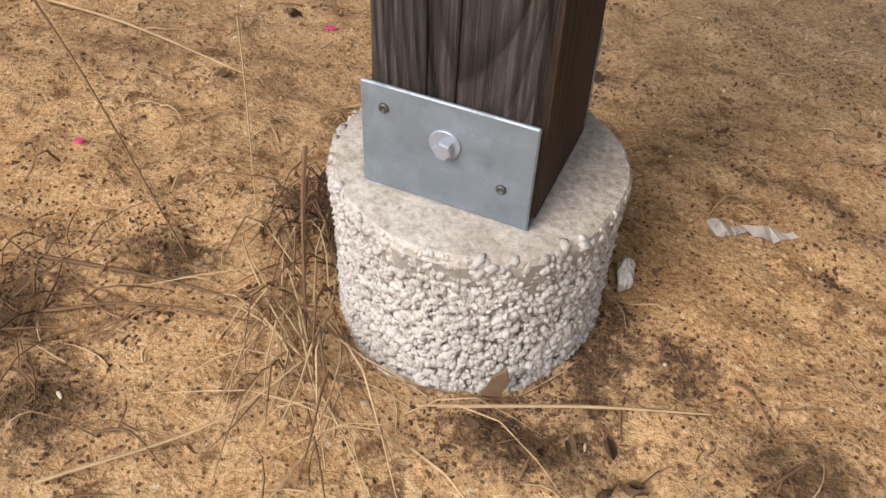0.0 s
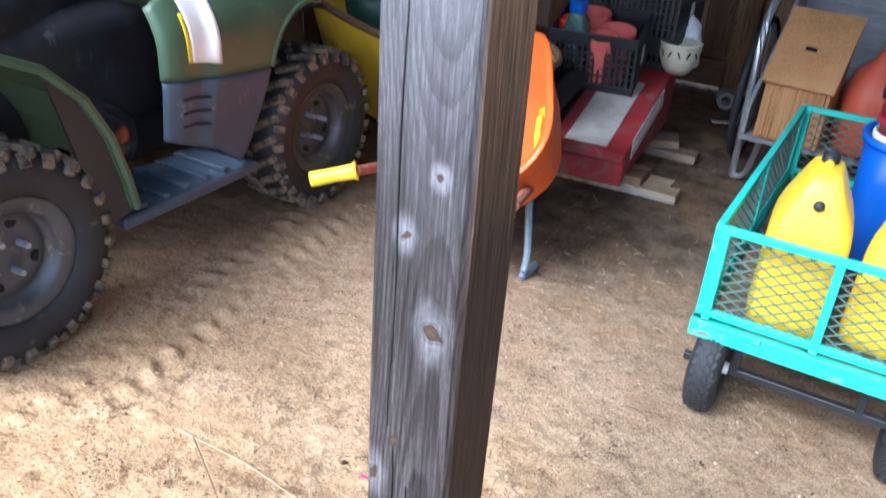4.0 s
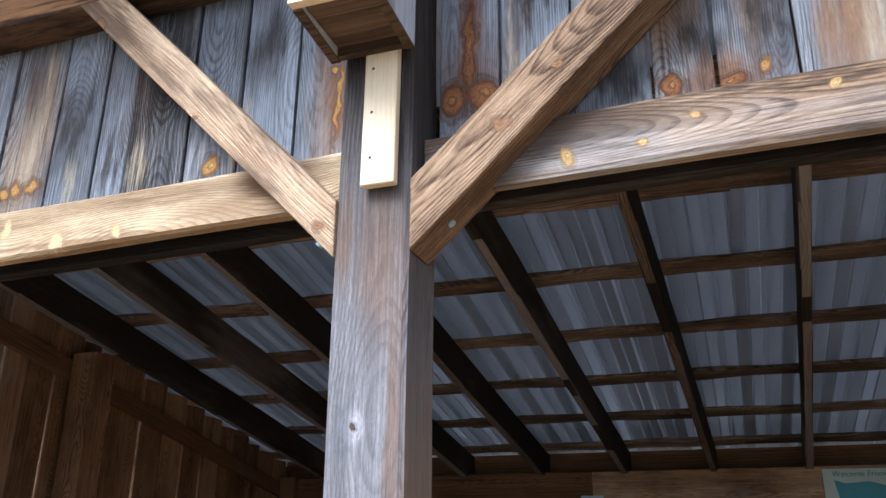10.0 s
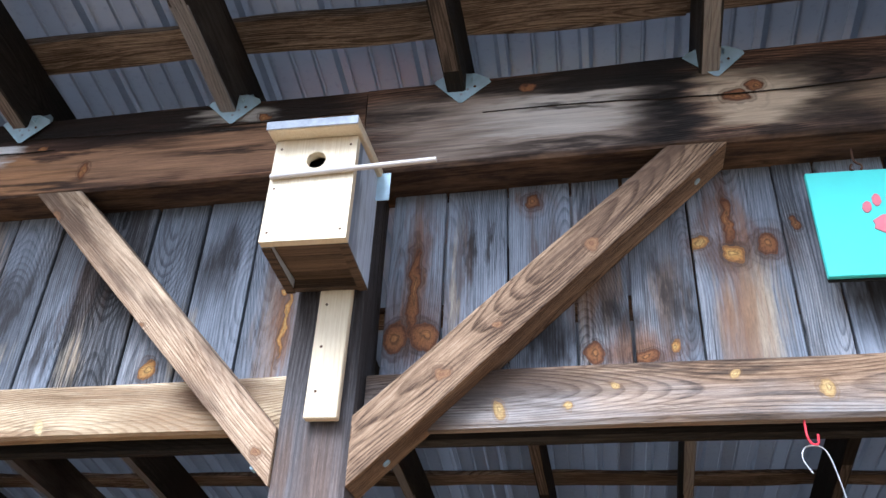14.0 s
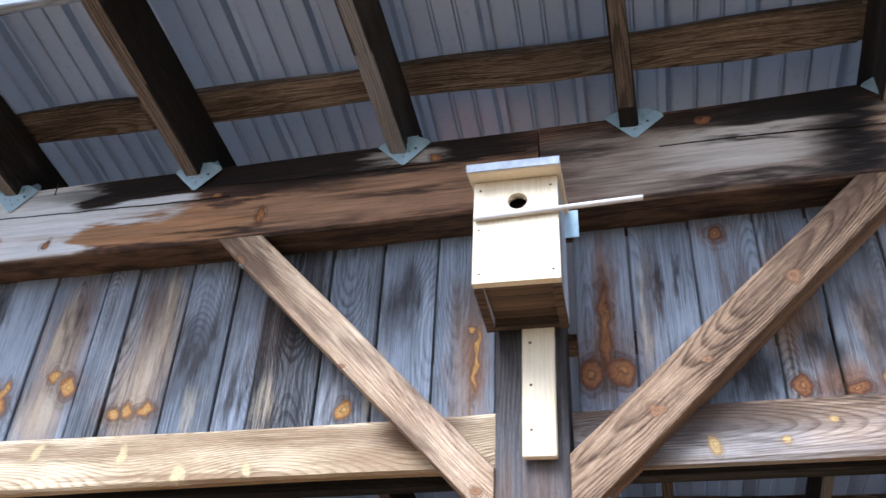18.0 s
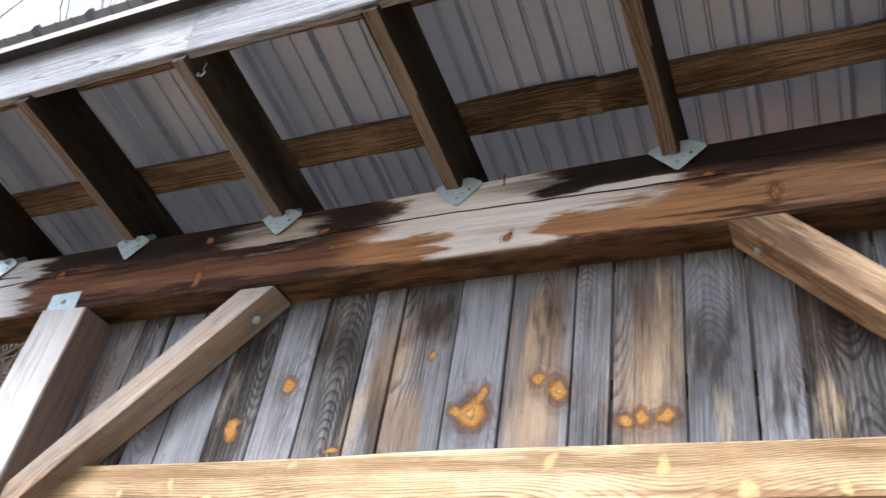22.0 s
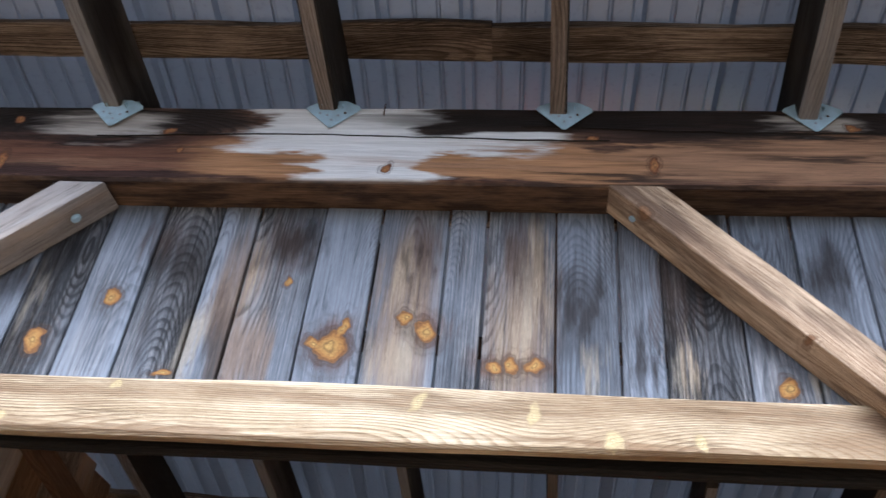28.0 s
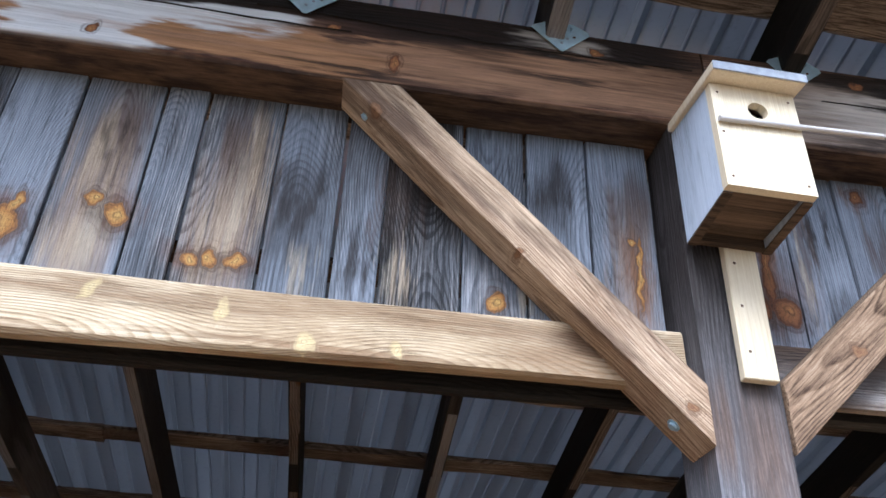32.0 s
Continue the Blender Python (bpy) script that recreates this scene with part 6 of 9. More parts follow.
for y in (0.27, 1.60):
    for s in (-1, 1):
        wheel(quad, y, s)
R_PATH = [(-0.32, 0.70), (-0.26, 0.82), (-0.12, 0.90), (0.08, 0.925), (0.28, 0.90), (0.42, 0.835), (0.53, 0.73), (0.60, 0.60), (0.64, 0.46), (0.66, 0.36)]
for s in (-1, 1):
    part("rear_fender", arch(bmesh.new(), R_PATH, 0.022, s * 0.16, s * 0.565), M_GREEN, quad, "green rear fender", m=pose(0, 0, -0.02))
    bm = bmesh.new()
    lip = [(s * 0.567, y, z - 0.03) for y, z in R_PATH]
    part("fender_lip", tube(bm, lip, 0.014, 6), M_GREEN, quad)
    bm = bmesh.new()
    slab(bm, [(y, z - 0.03) for y, z in R_PATH[5:]] + [(0.55, 0.30), (0.50, 0.50)], 0.012, Matrix(((0, 1, 0, s * 0.55), (1, 0, 0, 0), (0, 0, 1, 0), (0, 0, 0, 1))))
    part("inner_fender", bm, M_BLKPL, quad, "dusty black inner fender")
    refl = part("side_reflector", box_bm(s * 0.568, s * 0.578, 0.0, 0.17, 0.84, 0.87, 0.004), M_RED, quad, "red reflector strip")
F_PATH = [(0.88, 0.905), (0.95, 0.945), (1.08, 0.965), (1.25, 0.965), (1.40, 0.945), (1.51, 0.90), (1.57, 0.845)]


def line_at(pts, y):
    """The height of a run of (y, z) points at y."""
    for (a, za), (b, zb) in zip(pts, pts[1:]):
        if a <= y <= b:
            return za + (zb - za) * (y - a) / (b - a)
    return pts[0][1] if y < pts[0][0] else pts[-1][1]


def side_panel(s, low, high, bulge, y0, y1, n=26, m=12, thick=0.014, inset=0.0):
    """A curved side panel between two runs of (y, z): x from bulge(y, z), s for the side."""
    bm = bmesh.new()
    rows = []
    for k in range(n + 1):
        y = y0 + (y1 - y0) * k / n
        a, b = line_at(low, y), line_at(high, y)
        rows.append([bm.verts.new((s * (bulge(y, a + (b - a) * j / m) - inset), y, a + (b - a) * j / m)) for j in range(m + 1)])
    for a, b in zip(rows, rows[1:]):
        for j in range(m):
            bm.faces.new((a[j], b[j], b[j + 1], a[j + 1]))
    bmesh.ops.recalc_face_normals(bm, faces=bm.faces[:])
    bmesh.ops.solidify(bm, geom=bm.faces[:], thickness=thick)
    return bm


def flank_x(y, z):
    """How far out the front flank stands: rounded over at the top, with a crease and a step down towards the rear edge."""
    over = max(0.0, z - 0.74) / 0.225
    x = 0.575 - 0.13 * over ** 2.2 - 0.035 * max(0.0, 0.62 - z) / 0.3
    x -= 0.022 * max(0.0, min(1.0, (1.02 - y + 0.12 * (z - 0.65)) / 0.03))
    return x - 0.05 * max(0.0, (0.92 - y) / 0.1) ** 2


FL_TOP = [(0.84, 0.88), (0.88, 0.905), (0.95, 0.945), (1.08, 0.965), (1.25, 0.965), (1.40, 0.945), (1.51, 0.90), (1.57, 0.845)]
FL_LOW = [(0.84, 0.668), (1.285, 0.632), (1.31, 0.70), (1.36, 0.765), (1.43, 0.805), (1.50, 0.82), (1.57, 0.815)]
GREY_LOW = [(0.845, 0.47), (1.03, 0.40), (1.154, 0.31), (1.21, 0.41), (1.26, 0.54), (1.284, 0.622)]
GREY_TOP = [(0.845, 0.663), (1.284, 0.628)]
for s in (-1, 1):
    part("front_fender", arch(bmesh.new(), F_PATH, 0.02, s * 0.29, s * 0.452), M_GREEN, quad, "green front fender", m=pose(0, 0, 0.002))
    part("fender_flank", side_panel(s, FL_LOW, FL_TOP, flank_x, 0.84, 1.57), M_GREEN, quad, "green fender flank", True)
    part("fender_edge", tube_bm(curve_pts([(s * (flank_x(y, z) - 0.004), y, z) for y, z in FL_LOW[1:]], 4), 0.011, 6), M_GREEN, quad, smooth=True)
    pn = part("lower_flank", side_panel(s, GREY_LOW, GREY_TOP, flank_x, 0.845, 1.284, inset=0.004), M_GREYPL, quad, "slate grey lower side panel", True)
    for k in range(3):
        part("panel_groove", tube_bm([(s * (flank_x(y, 0.0 + z) - 0.001), y, z) for y, z in ((0.90, 0.60 - 0.045 * k), (0.95, 0.60 - 0.045 * k), (1.0, 0.592 - 0.045 * k))], 0.005, 5), M_BLKPL, pn)
    part("footwell", box_bm(s * 0.28, s * 0.555, 0.62, 1.22, 0.26, 0.30, 0.008), M_GREYPL, quad, "dusty grey footwell")
    for k in range(5):
        part("foot_grip", box_bm(s * 0.30, s * 0.54, 0.70 + 0.09 * k, 0.725 + 0.09 * k, 0.3005, 0.318, 0.003), M_GREYPL, quad)
    bm = bmesh.new()
    arch(bm, [(1.16, 0.33), (1.24, 0.52), (1.32, 0.68), (1.42, 0.77), (1.54, 0.80), (1.64, 0.78)], 0.012, s * 0.20, s * 0.53)
    part("wheel_liner", bm, M_BLACK, quad, "black wheel-arch liner")
    part("corner_reflector", box_bm(s * 0.44, s * 0.525, 1.515, 1.575, 0.862, 0.905, 0.006), M_YELLOW, quad, "yellow corner reflector")
    lab_lo, lab_hi = [(0.925, 0.715), (1.045, 0.695)], [(0.925, 0.93), (1.045, 0.925)]
    part("label", side_panel(s, lab_lo, lab_hi, flank_x, 0.942, 1.045, 8, 10, 0.002, -0.004), M_WHITE, quad, "white label with a yellow edge", True)
    part("label_edge", side_panel(s, lab_lo, [(0.925, 0.86), (1.045, 0.86)], flank_x, 0.925, 0.941, 3, 8, 0.002, -0.004), M_YELLOW, quad, smooth=True)
# body
part("seat", loft(bmesh.new(), [oval(y, w, z0, z1, 24, p=3.6) for y, w, z0, z1 in ((-0.12, 0.12, 0.80, 0.90), (-0.05, 0.155, 0.76, 0.93), (0.2, 0.165, 0.72, 0.935), (0.45, 0.165, 0.68, 0.91), (0.62, 0.16, 0.66, 0.925), (0.78, 0.15, 0.68, 0.985), (0.87, 0.13, 0.74, 1.02), (0.91, 0.10, 0.80, 1.02))]), M_SEAT, quad, "black vinyl seat", True)
part("tank_cover", loft(bmesh.new(), [oval(y, w, z0, z1, 24, p=3.8) for y, w, z0, z1 in ((0.88, 0.10, 0.90, 1.02), (0.93, 0.15, 0.86, 1.035), (1.05, 0.19, 0.78, 1.055), (1.25, 0.215, 0.72, 1.045), (1.42, 0.215, 0.70, 1.015), (1.55, 0.18, 0.74, 0.93), (1.60, 0.14, 0.74, 0.89))]), M_GREEN, quad, "green tank cover", True)
part("side_cover", loft(bmesh.new(), [oval(y, w, z0, z1, 24, p=4.5) for y, w, z0, z1 in ((0.46, 0.15, 0.44, 0.74), (0.58, 0.19, 0.42, 0.80), (0.80, 0.215, 0.40, 0.84), (1.02, 0.22, 0.40, 0.84), (1.22, 0.20, 0.42, 0.80))]), M_SEAT, quad, "black side cover", True)
part("engine_block", box_bm(-0.17, 0.17, 0.35, 1.55, 0.26, 0.62, 0.03), M_BLACK, quad)
for s in (-1, 1):
    part("clutch_cover", lathe_bm([(0, 0.10), (0.05, 0.095), (0.09, 0.07), (0.11, 0.03), (0.115, 0.0), (0.115, -0.05), (0, -0.05)], 28, pose(s * 0.36, 0.72, 0.49, 0, s * 90, 0)), plain("glossy_black_cover", (0.012, 0.012, 0.015), 0.16), quad, "glossy black round engine cover", True)
    for y in (0.27, 1.60):
        part("axle", rod_bm((s * 0.1, y, 0.30), (s * 0.40, y, 0.30), 0.03, n=10), M_BLKPL, quad)
        part("shock_absorber", rod_bm((s * 0.30, y - 0.03, 0.34), (s * 0.2, y - 0.08, 0.70), 0.028, n=12), M_YELLOW if y > 1 else M_BLKPL, quad, "spring strut")
part("silencer", loft(bmesh.new(), [oval(y, w, z0, z1, x=0.30) for y, w, z0, z1 in ((-0.32, 0.06, 0.55, 0.67), (-0.25, 0.09, 0.52, 0.70), (0.12, 0.09, 0.50, 0.69), (0.2, 0.05, 0.54, 0.65))]), plain("sooty_steel", (0.16, 0.15, 0.14), 0.6, 0.5, 0.2, 8, dirt=(0.3, 0.27, 0.23), dirt_amount=0.4), quad, "dusty steel silencer", True)
for name, y0, y1, z in (("rear_rack", -0.38, 0.16, 0.975), ("front_rack", 1.24, 1.70, 0.992)):
    bm = bmesh.new()
    tube(bm, curve_pts([(-0.42, y0 + 0.05, z), (-0.36, y0, z), (0.36, y0, z), (0.42, y0 + 0.05, z), (0.42, y1 - 0.05, z), (0.36, y1, z), (-0.36, y1, z), (-0.42, y1 - 0.05, z), (-0.42, y0 + 0.05, z)], 4), 0.013, 8)
    rack = part(name, bm, M_BLKPL, quad, "black steel tube rack")
    for k in range(5):
        yy = y0 + (y1 - y0) * (k + 1) / 6
        part("rack_bar", rod_bm((-0.42, yy, z), (0.42, yy, z), 0.009, n=8), M_BLKPL, rack)
    for xx in (-0.2, 0.2):
        part("rack_bar", rod_bm((xx, y0, z), (xx, y1, z), 0.009, n=8), M_BLKPL, rack)
        part("rack_stay", rod_bm((xx, (y0 + y1) / 2, z), (xx, (y0 + y1) / 2, z - 0.18), 0.012, n=8), M_BLKPL, rack)
bm = bmesh.new()
tube(bm, curve_pts([(-0.40, 1.58, 0.99), (-0.39, 1.60, 1.03), (0.0, 1.64, 1.045), (0.39, 1.60, 1.03), (0.40, 1.58, 0.99)], 5), 0.009, 8)
part("rack_hoop", bm, M_BLKPL, quad)
part("rack_sticker", box_bm(0.30, 0.43, 1.20, 1.25, 0.985, 1.012, 0.003), M_WHITE, quad, "white rack sticker")
part("steering_column", rod_bm((0, 1.36, 0.92), (0, 1.24, 1.12), 0.03, n=12), M_BLKPL, quad)
pod = part("instrument_pod", loft(bmesh.new(), [oval(y, w, z0, z1) for y, w, z0, z1 in ((1.12, 0.06, 1.06, 1.13), (1.17, 0.10, 1.04, 1.16), (1.27, 0.115, 1.04, 1.185), (1.35, 0.09, 1.07, 1.16), (1.39, 0.04, 1.09, 1.13))]), plain("pale_green_plastic", (0.17, 0.27, 0.19), 0.4, 0, 0.1, 9), quad, "pale green instrument pod", True)
part("gauge", lathe_bm([(0, 0.012), (0.05, 0.01), (0.058, 0.0), (0.058, -0.02)], 24, pose(0, 1.23, 1.185, 18)), plain("grey_gauge", (0.12, 0.16, 0.18), 0.2), pod, "round grey gauge", True)
for s in (-1, 1):
    hb = part("handlebar", tube_bm(curve_pts([(0, 1.26, 1.10), (s * 0.12, 1.25, 1.13), (s * 0.25, 1.18, 1.19), (s * 0.40, 1.06, 1.19)], 6), 0.012, 10), M_BLKPL, quad)
    part("grip", rod_bm((s * 0.29, 1.15, 1.191), (s * 0.41, 1.055, 1.191), 0.018, n=12), M_TYREWALL, hb, "black rubber grip")
    part("switch_box", box_bm(-0.025, 0.025, -0.03, 0.03, -0.025, 0.03, 0.008, pose(s * 0.22, 1.20, 1.18, 0, 0, -s * 40)), M_BLKPL, hb)
    part("lever", tube_bm(curve_pts([(s * 0.22, 1.24, 1.19), (s * 0.30, 1.22, 1.20), (s * 0.40, 1.13, 1.20)], 4), 0.006, 6), M_BOLT, hb, "bright lever")
    part("reservoir", box_bm(-0.03, 0.03, -0.02, 0.02, 0, 0.035, 0.006, pose(s * 0.17, 1.24, 1.20)), M_WHITE if s < 0 else M_BLKPL, hb)
part("headlight", lathe_bm([(0, 0.02), (0.05, 0.015), (0.07, 0.0), (0.07, -0.04)], 20, pose(0, 1.40, 1.10, -80)), plain("headlamp_glass", (0.6, 0.62, 0.62), 0.1), quad, smooth=True)
# maker's mark on the tank: a plain leaping shape over bars
em = Matrix(((0, -1, 0, 0.214), (1, 0, 0, 1.10), (0, 0, 1, 0.915), (0, 0, 0, 1)))
for k in range(9):
    part("mark_bar", box_bm(0.012 + 0.027 * k, 0.032 + 0.027 * k, -0.004, 0.0, 0.02, 0.062, 0.001, em), M_WHITE, quad)
part("mark_shape", slab_bm([(0.0, 0.085), (0.06, 0.10), (0.13, 0.125), (0.17, 0.12), (0.12, 0.10), (0.06, 0.075)], 0.004, em), M_WHITE, quad, "pale leaping emblem shape")
bm = bmesh.new()
bmesh.ops.create_icosphere(bm, subdivisions=4, radius=0.2)
for v in bm.verts:
    q = v.co.copy()
    k = 1 + 0.30 * noise.noise(q * 7) + 0.14 * noise.noise(q * 17) + 0.05 * noise.noise(q * 40)
    v.co = Vector((q.x * 1.1 * k, q.y * 0.85 * k, max(-0.045, q.z * 0.48 * k)))
tarp = put_mesh("folded_tarp", bm, plain("blue_tarpaulin", (0.04, 0.08, 0.30), 0.4, 0, 0.25, 14), smooth=True)
tarp.matrix_basis = pose(QX + 0.25, 0.20, 1.033)
tagged(tarp, "crumpled blue tarpaulin on the quad's rear rack", "tarpaulin")

# ---- yellow tub behind the quad ----


def tub(name, label, category, rim, base, h, mat, m, n=40, p=3.5, wall=0.006, rim_mat=None, rim_r=0.012):
    """An open vessel with a rounded rectangular plan."""
    ob = thing(name, label, category, m)
    def loop(a, b, z):
        out = []
        for k in range(n):
            t = 2 * math.pi * k / n
            c, s = math.cos(t), math.sin(t)
            out.append(Vector((a * math.copysign(abs(c) ** (2 / p), c), b * math.copysign(abs(s) ** (2 / p), s), z)))
        return out
    bm = bmesh.new()
    secs = [loop(base[0], base[1], 0.0), loop(base[0] * 1.03, base[1] * 1.03, 0.02)] + [loop(base[0] + (rim[0] - base[0]) * f, base[1] + (rim[1] - base[1]) * f, h * f) for f in (0.3, 0.6, 1.0)]
    secs += [loop(rim[0] - wall, rim[1] - wall, h), loop(base[0] - wall + (rim[0] - base[0]) * 0.3, base[1] - wall + (rim[1] - base[1]) * 0.3, h * 0.3), loop(base[0] - wall, base[1] - wall, wall)]
    loft(bm, secs)
    part("shell", bm, mat, ob, smooth=True)
    part("rim", tube_bm(loop(rim[0], rim[1], h), rim_r, 8, True), rim_mat or mat, ob, smooth=True)
    return ob


M_CANOE = plain("yellow_gelcoat", (0.70, 0.46, 0.03), 0.35, 0, 0.1, 5, dirt=(0.30, 0.22, 0.08), dirt_amount=0.25)
_td = math.degrees(math.atan2(-0.34, 0.6))
tub("boat_hull", "yellow open boat hull with a brown wooden rim", "boat", (0.95, 0.36), (0.80, 0.22), 0.50, M_CANOE, pose(-1.62, 2.62, 0.06, 0, 0, _td), p=2.6, rim_mat=M_GIRT, rim_r=0.018)
M_DKGREEN = plain("dark_green_plastic", (0.015, 0.05, 0.035), 0.4, 0, 0.2)
tub("storage_tub", "round dark green plastic tub standing in the boat", "tub", (0.21, 0.21), (0.16, 0.16), 0.30, M_DKGREEN, pose(-1.88, 2.72, 0.33), p=2)
tub("paint_pail", "small red pail standing in the boat", "pail", (0.09, 0.09), (0.075, 0.075), 0.16, M_RED, pose(-1.42, 2.52, 0.37), p=2)
bd = put_mesh("boat_cradle", box_bm(-0.5, 0.5, -0.1, 0.1, 0, 0.06, 0.006), M_DARKWOOD)
bd.matrix_basis = pose(-1.62, 2.62, 0.0, 0, 0, _td)
tagged(bd, "dark wooden block under the yellow boat", "block")
sup = put_mesh("tub_stand", box_bm(-0.14, 0.14, -0.14, 0.14, 0, 0.248, 0.01), M_DARKWOOD)
sup.matrix_basis = pose(-1.88, 2.72, 0.08)
tagged(sup, "dark wooden box in the boat under a tub", "box")
sup = put_mesh("tub_stand", box_bm(-0.09, 0.09, -0.09, 0.09, 0, 0.288, 0.01), M_DARKWOOD)
sup.matrix_basis = pose(-1.42, 2.52, 0.08)
tagged(sup, "dark wooden box in the boat under a pail", "box")

# ---- wheelbarrow ----
M_ORANGE = plain("bright_orange_plastic", (0.80, 0.13, 0.02), 0.38, 0, 0.08, 6, dirt=(0.55, 0.22, 0.08), dirt_amount=0.2)
barrow = thing("wheelbarrow", "orange plastic wheelbarrow with yellow handle grips, tipped to one side", "wheelbarrow")
tm = pose(-0.64, 1.66, 0.33, 32, -40, 6) @ Matrix.Scale(0.88, 4)
bm = bmesh.new()


def rrect(a, b, z, n=36, p=4.0, dx=0.0):
    out = []
    for k in range(n):
        t = 2 * math.pi * k / n
        c, s = math.cos(t), math.sin(t)
        out.append((dx + a * math.copysign(abs(c) ** (2 / p), c), b * math.copysign(abs(s) ** (2 / p), s), z))
    return out


loft(bm, [rrect(0.22, 0.24, 0), rrect(0.30, 0.30, 0.05), rrect(0.39, 0.37, 0.24), rrect(0.415, 0.395, 0.255), rrect(0.415, 0.395, 0.265), rrect(0.38, 0.36, 0.262), rrect(0.29, 0.29, 0.06), rrect(0.21, 0.23, 0.012)])
part("tray", bm, M_ORANGE, barrow, "bright orange plastic tray", True, tm)
ring = [tm @ Vector((0.24 + 0.055 * math.cos(a), -0.05 + 0.13 * math.sin(a), 0.10 + 0.04 * math.cos(a))) for a in (2 * math.pi * k / 20 for k in range(20))]
part("rope_coil", tube_bm(ring, 0.006, 6, True), M_YELLOW, barrow, "loop of yellow cord")
part("rope_coil", tube_bm([p + Vector((0.012, -0.008, 0.012)) for p in ring], 0.006, 6, True), M_YELLOW, barrow)
M_HANDLE = wood("red_brown_handle", (0.12, 0.04, 0.025), (0.28, 0.10, 0.06), (0.40, 0.20, 0.13), 0, knots=0.0)
for gx, gy, gz, ex in ((-1.05, 1.05, 0.385, -0.86), (-0.50, 1.05, 0.42, -0.58)):
    a, b = Vector((gx + 0.12, gy + 0.08, gz + 0.035)), Vector((ex, 1.95, 0.27))
    h = part("handle", tube_bm([a, a * 0.6 + b * 0.4, b], 0.017, 8), M_HANDLE, barrow, "red-brown wooden handle")
    part("grip", tube_bm([Vector((gx, gy, gz)), Vector((gx + 0.01, gy + 0.006, gz + 0.003)), Vector((gx + 0.06, gy + 0.04, gz + 0.018)), a - Vector((0.01, 0.006, 0.003)), a], 0.026, 12, taper=[0.95, 1.0, 0.92, 1.0, 1.25]), M_YELLOW, h, "bright yellow rubber grip", True)
    lx = -1.0 if gx < -0.8 else -0.47
    part("leg", tube_bm(curve_pts([(lx * 0.5 + ex * 0.5, 1.60, 0.30), (lx, 1.52, 0.10), (lx, 1.50, 0.012), (lx, 1.62, 0.012)], 4), 0.014, 8), M_GALV, barrow, "galvanised leg")
part("wheel_tyre", lathe_bm([(0.11, -0.03), (0.16, -0.045), (0.19, -0.025), (0.195, 0), (0.19, 0.025), (0.16, 0.045), (0.11, 0.03)], 30, pose(-0.72, 2.13, 0.19, 0, 90, 0)), M_TYREWALL, barrow, "black barrow tyre", True)

# ---- teal mesh cart with its load ----
M_CART = plain("turquoise_cart_paint", (0.06, 0.50, 0.42), 0.4, 0, 0.12, 8, dirt=(0.22, 0.15, 0.09), dirt_amount=0.22)
M_MESH = plain("dull_mesh_steel", (0.09, 0.16, 0.13), 0.6, 0.3, 0.3, 20, dirt=(0.2, 0.13, 0.08), dirt_amount=0.4)
CM = pose(0.19, 1.12, 0.0, 0, 0, -1)
CW, CL, CB, CT = 0.56, 1.25, 0.272, 0.565
cart = thing("mesh_cart", "turquoise steel mesh garden cart on rubber tyres", "cart", CM)


def bar(bm, a, b, w=0.028, t=0.028):
    a, b = Vector(a), Vector(b)
    box(bm, 0, (b - a).length, -w / 2, w / 2, -t / 2, t / 2, 0.002, along(a, b))


def bar_bm(a, b, w=0.028, t=0.028):
    bm = bmesh.new()
    bar(bm, a, b, w, t)
    return bm


def mesh_panel(w, h, cell=0.052, high=0.026, r=0.0016):
    """Expanded-metal diamonds in the xz plane."""
    bm = bmesh.new()
    nx, nz = int(w / cell), int(h / high)
    sx, sz = w / nx, h / nz
    def strand(a, b):
        d = (Vector(b) - Vector(a)).normalized()
        s = Vector((-d.z, 0, d.x)) * r * 1.4
        y = Vector((0, r, 0))
        va = [bm.verts.new(Vector(a) + o) for o in (s, y, -s, -y)]
        vb = [bm.verts.new(Vector(b) + o) for o in (s, y, -s, -y)]
        for k in range(4):
            bm.faces.new((va[k], va[(k + 1) % 4], vb[(k + 1) % 4], vb[k]))
    for i in range(nx):
        for j in range(nz):
            x0, x1, xm = i * sx, (i + 1) * sx, (i + 0.5) * sx
            z0, z1, zm = j * sz, (j + 1) * sz, (j + 0.5) * sz
            strand((x0, 0, zm), (xm, 0, z1))
            strand((xm, 0, z1), (x1, 0, zm))
            strand((x0, 0, zm), (xm, 0, z0))
            strand((xm, 0, z0), (x1, 0, zm))
    return bm


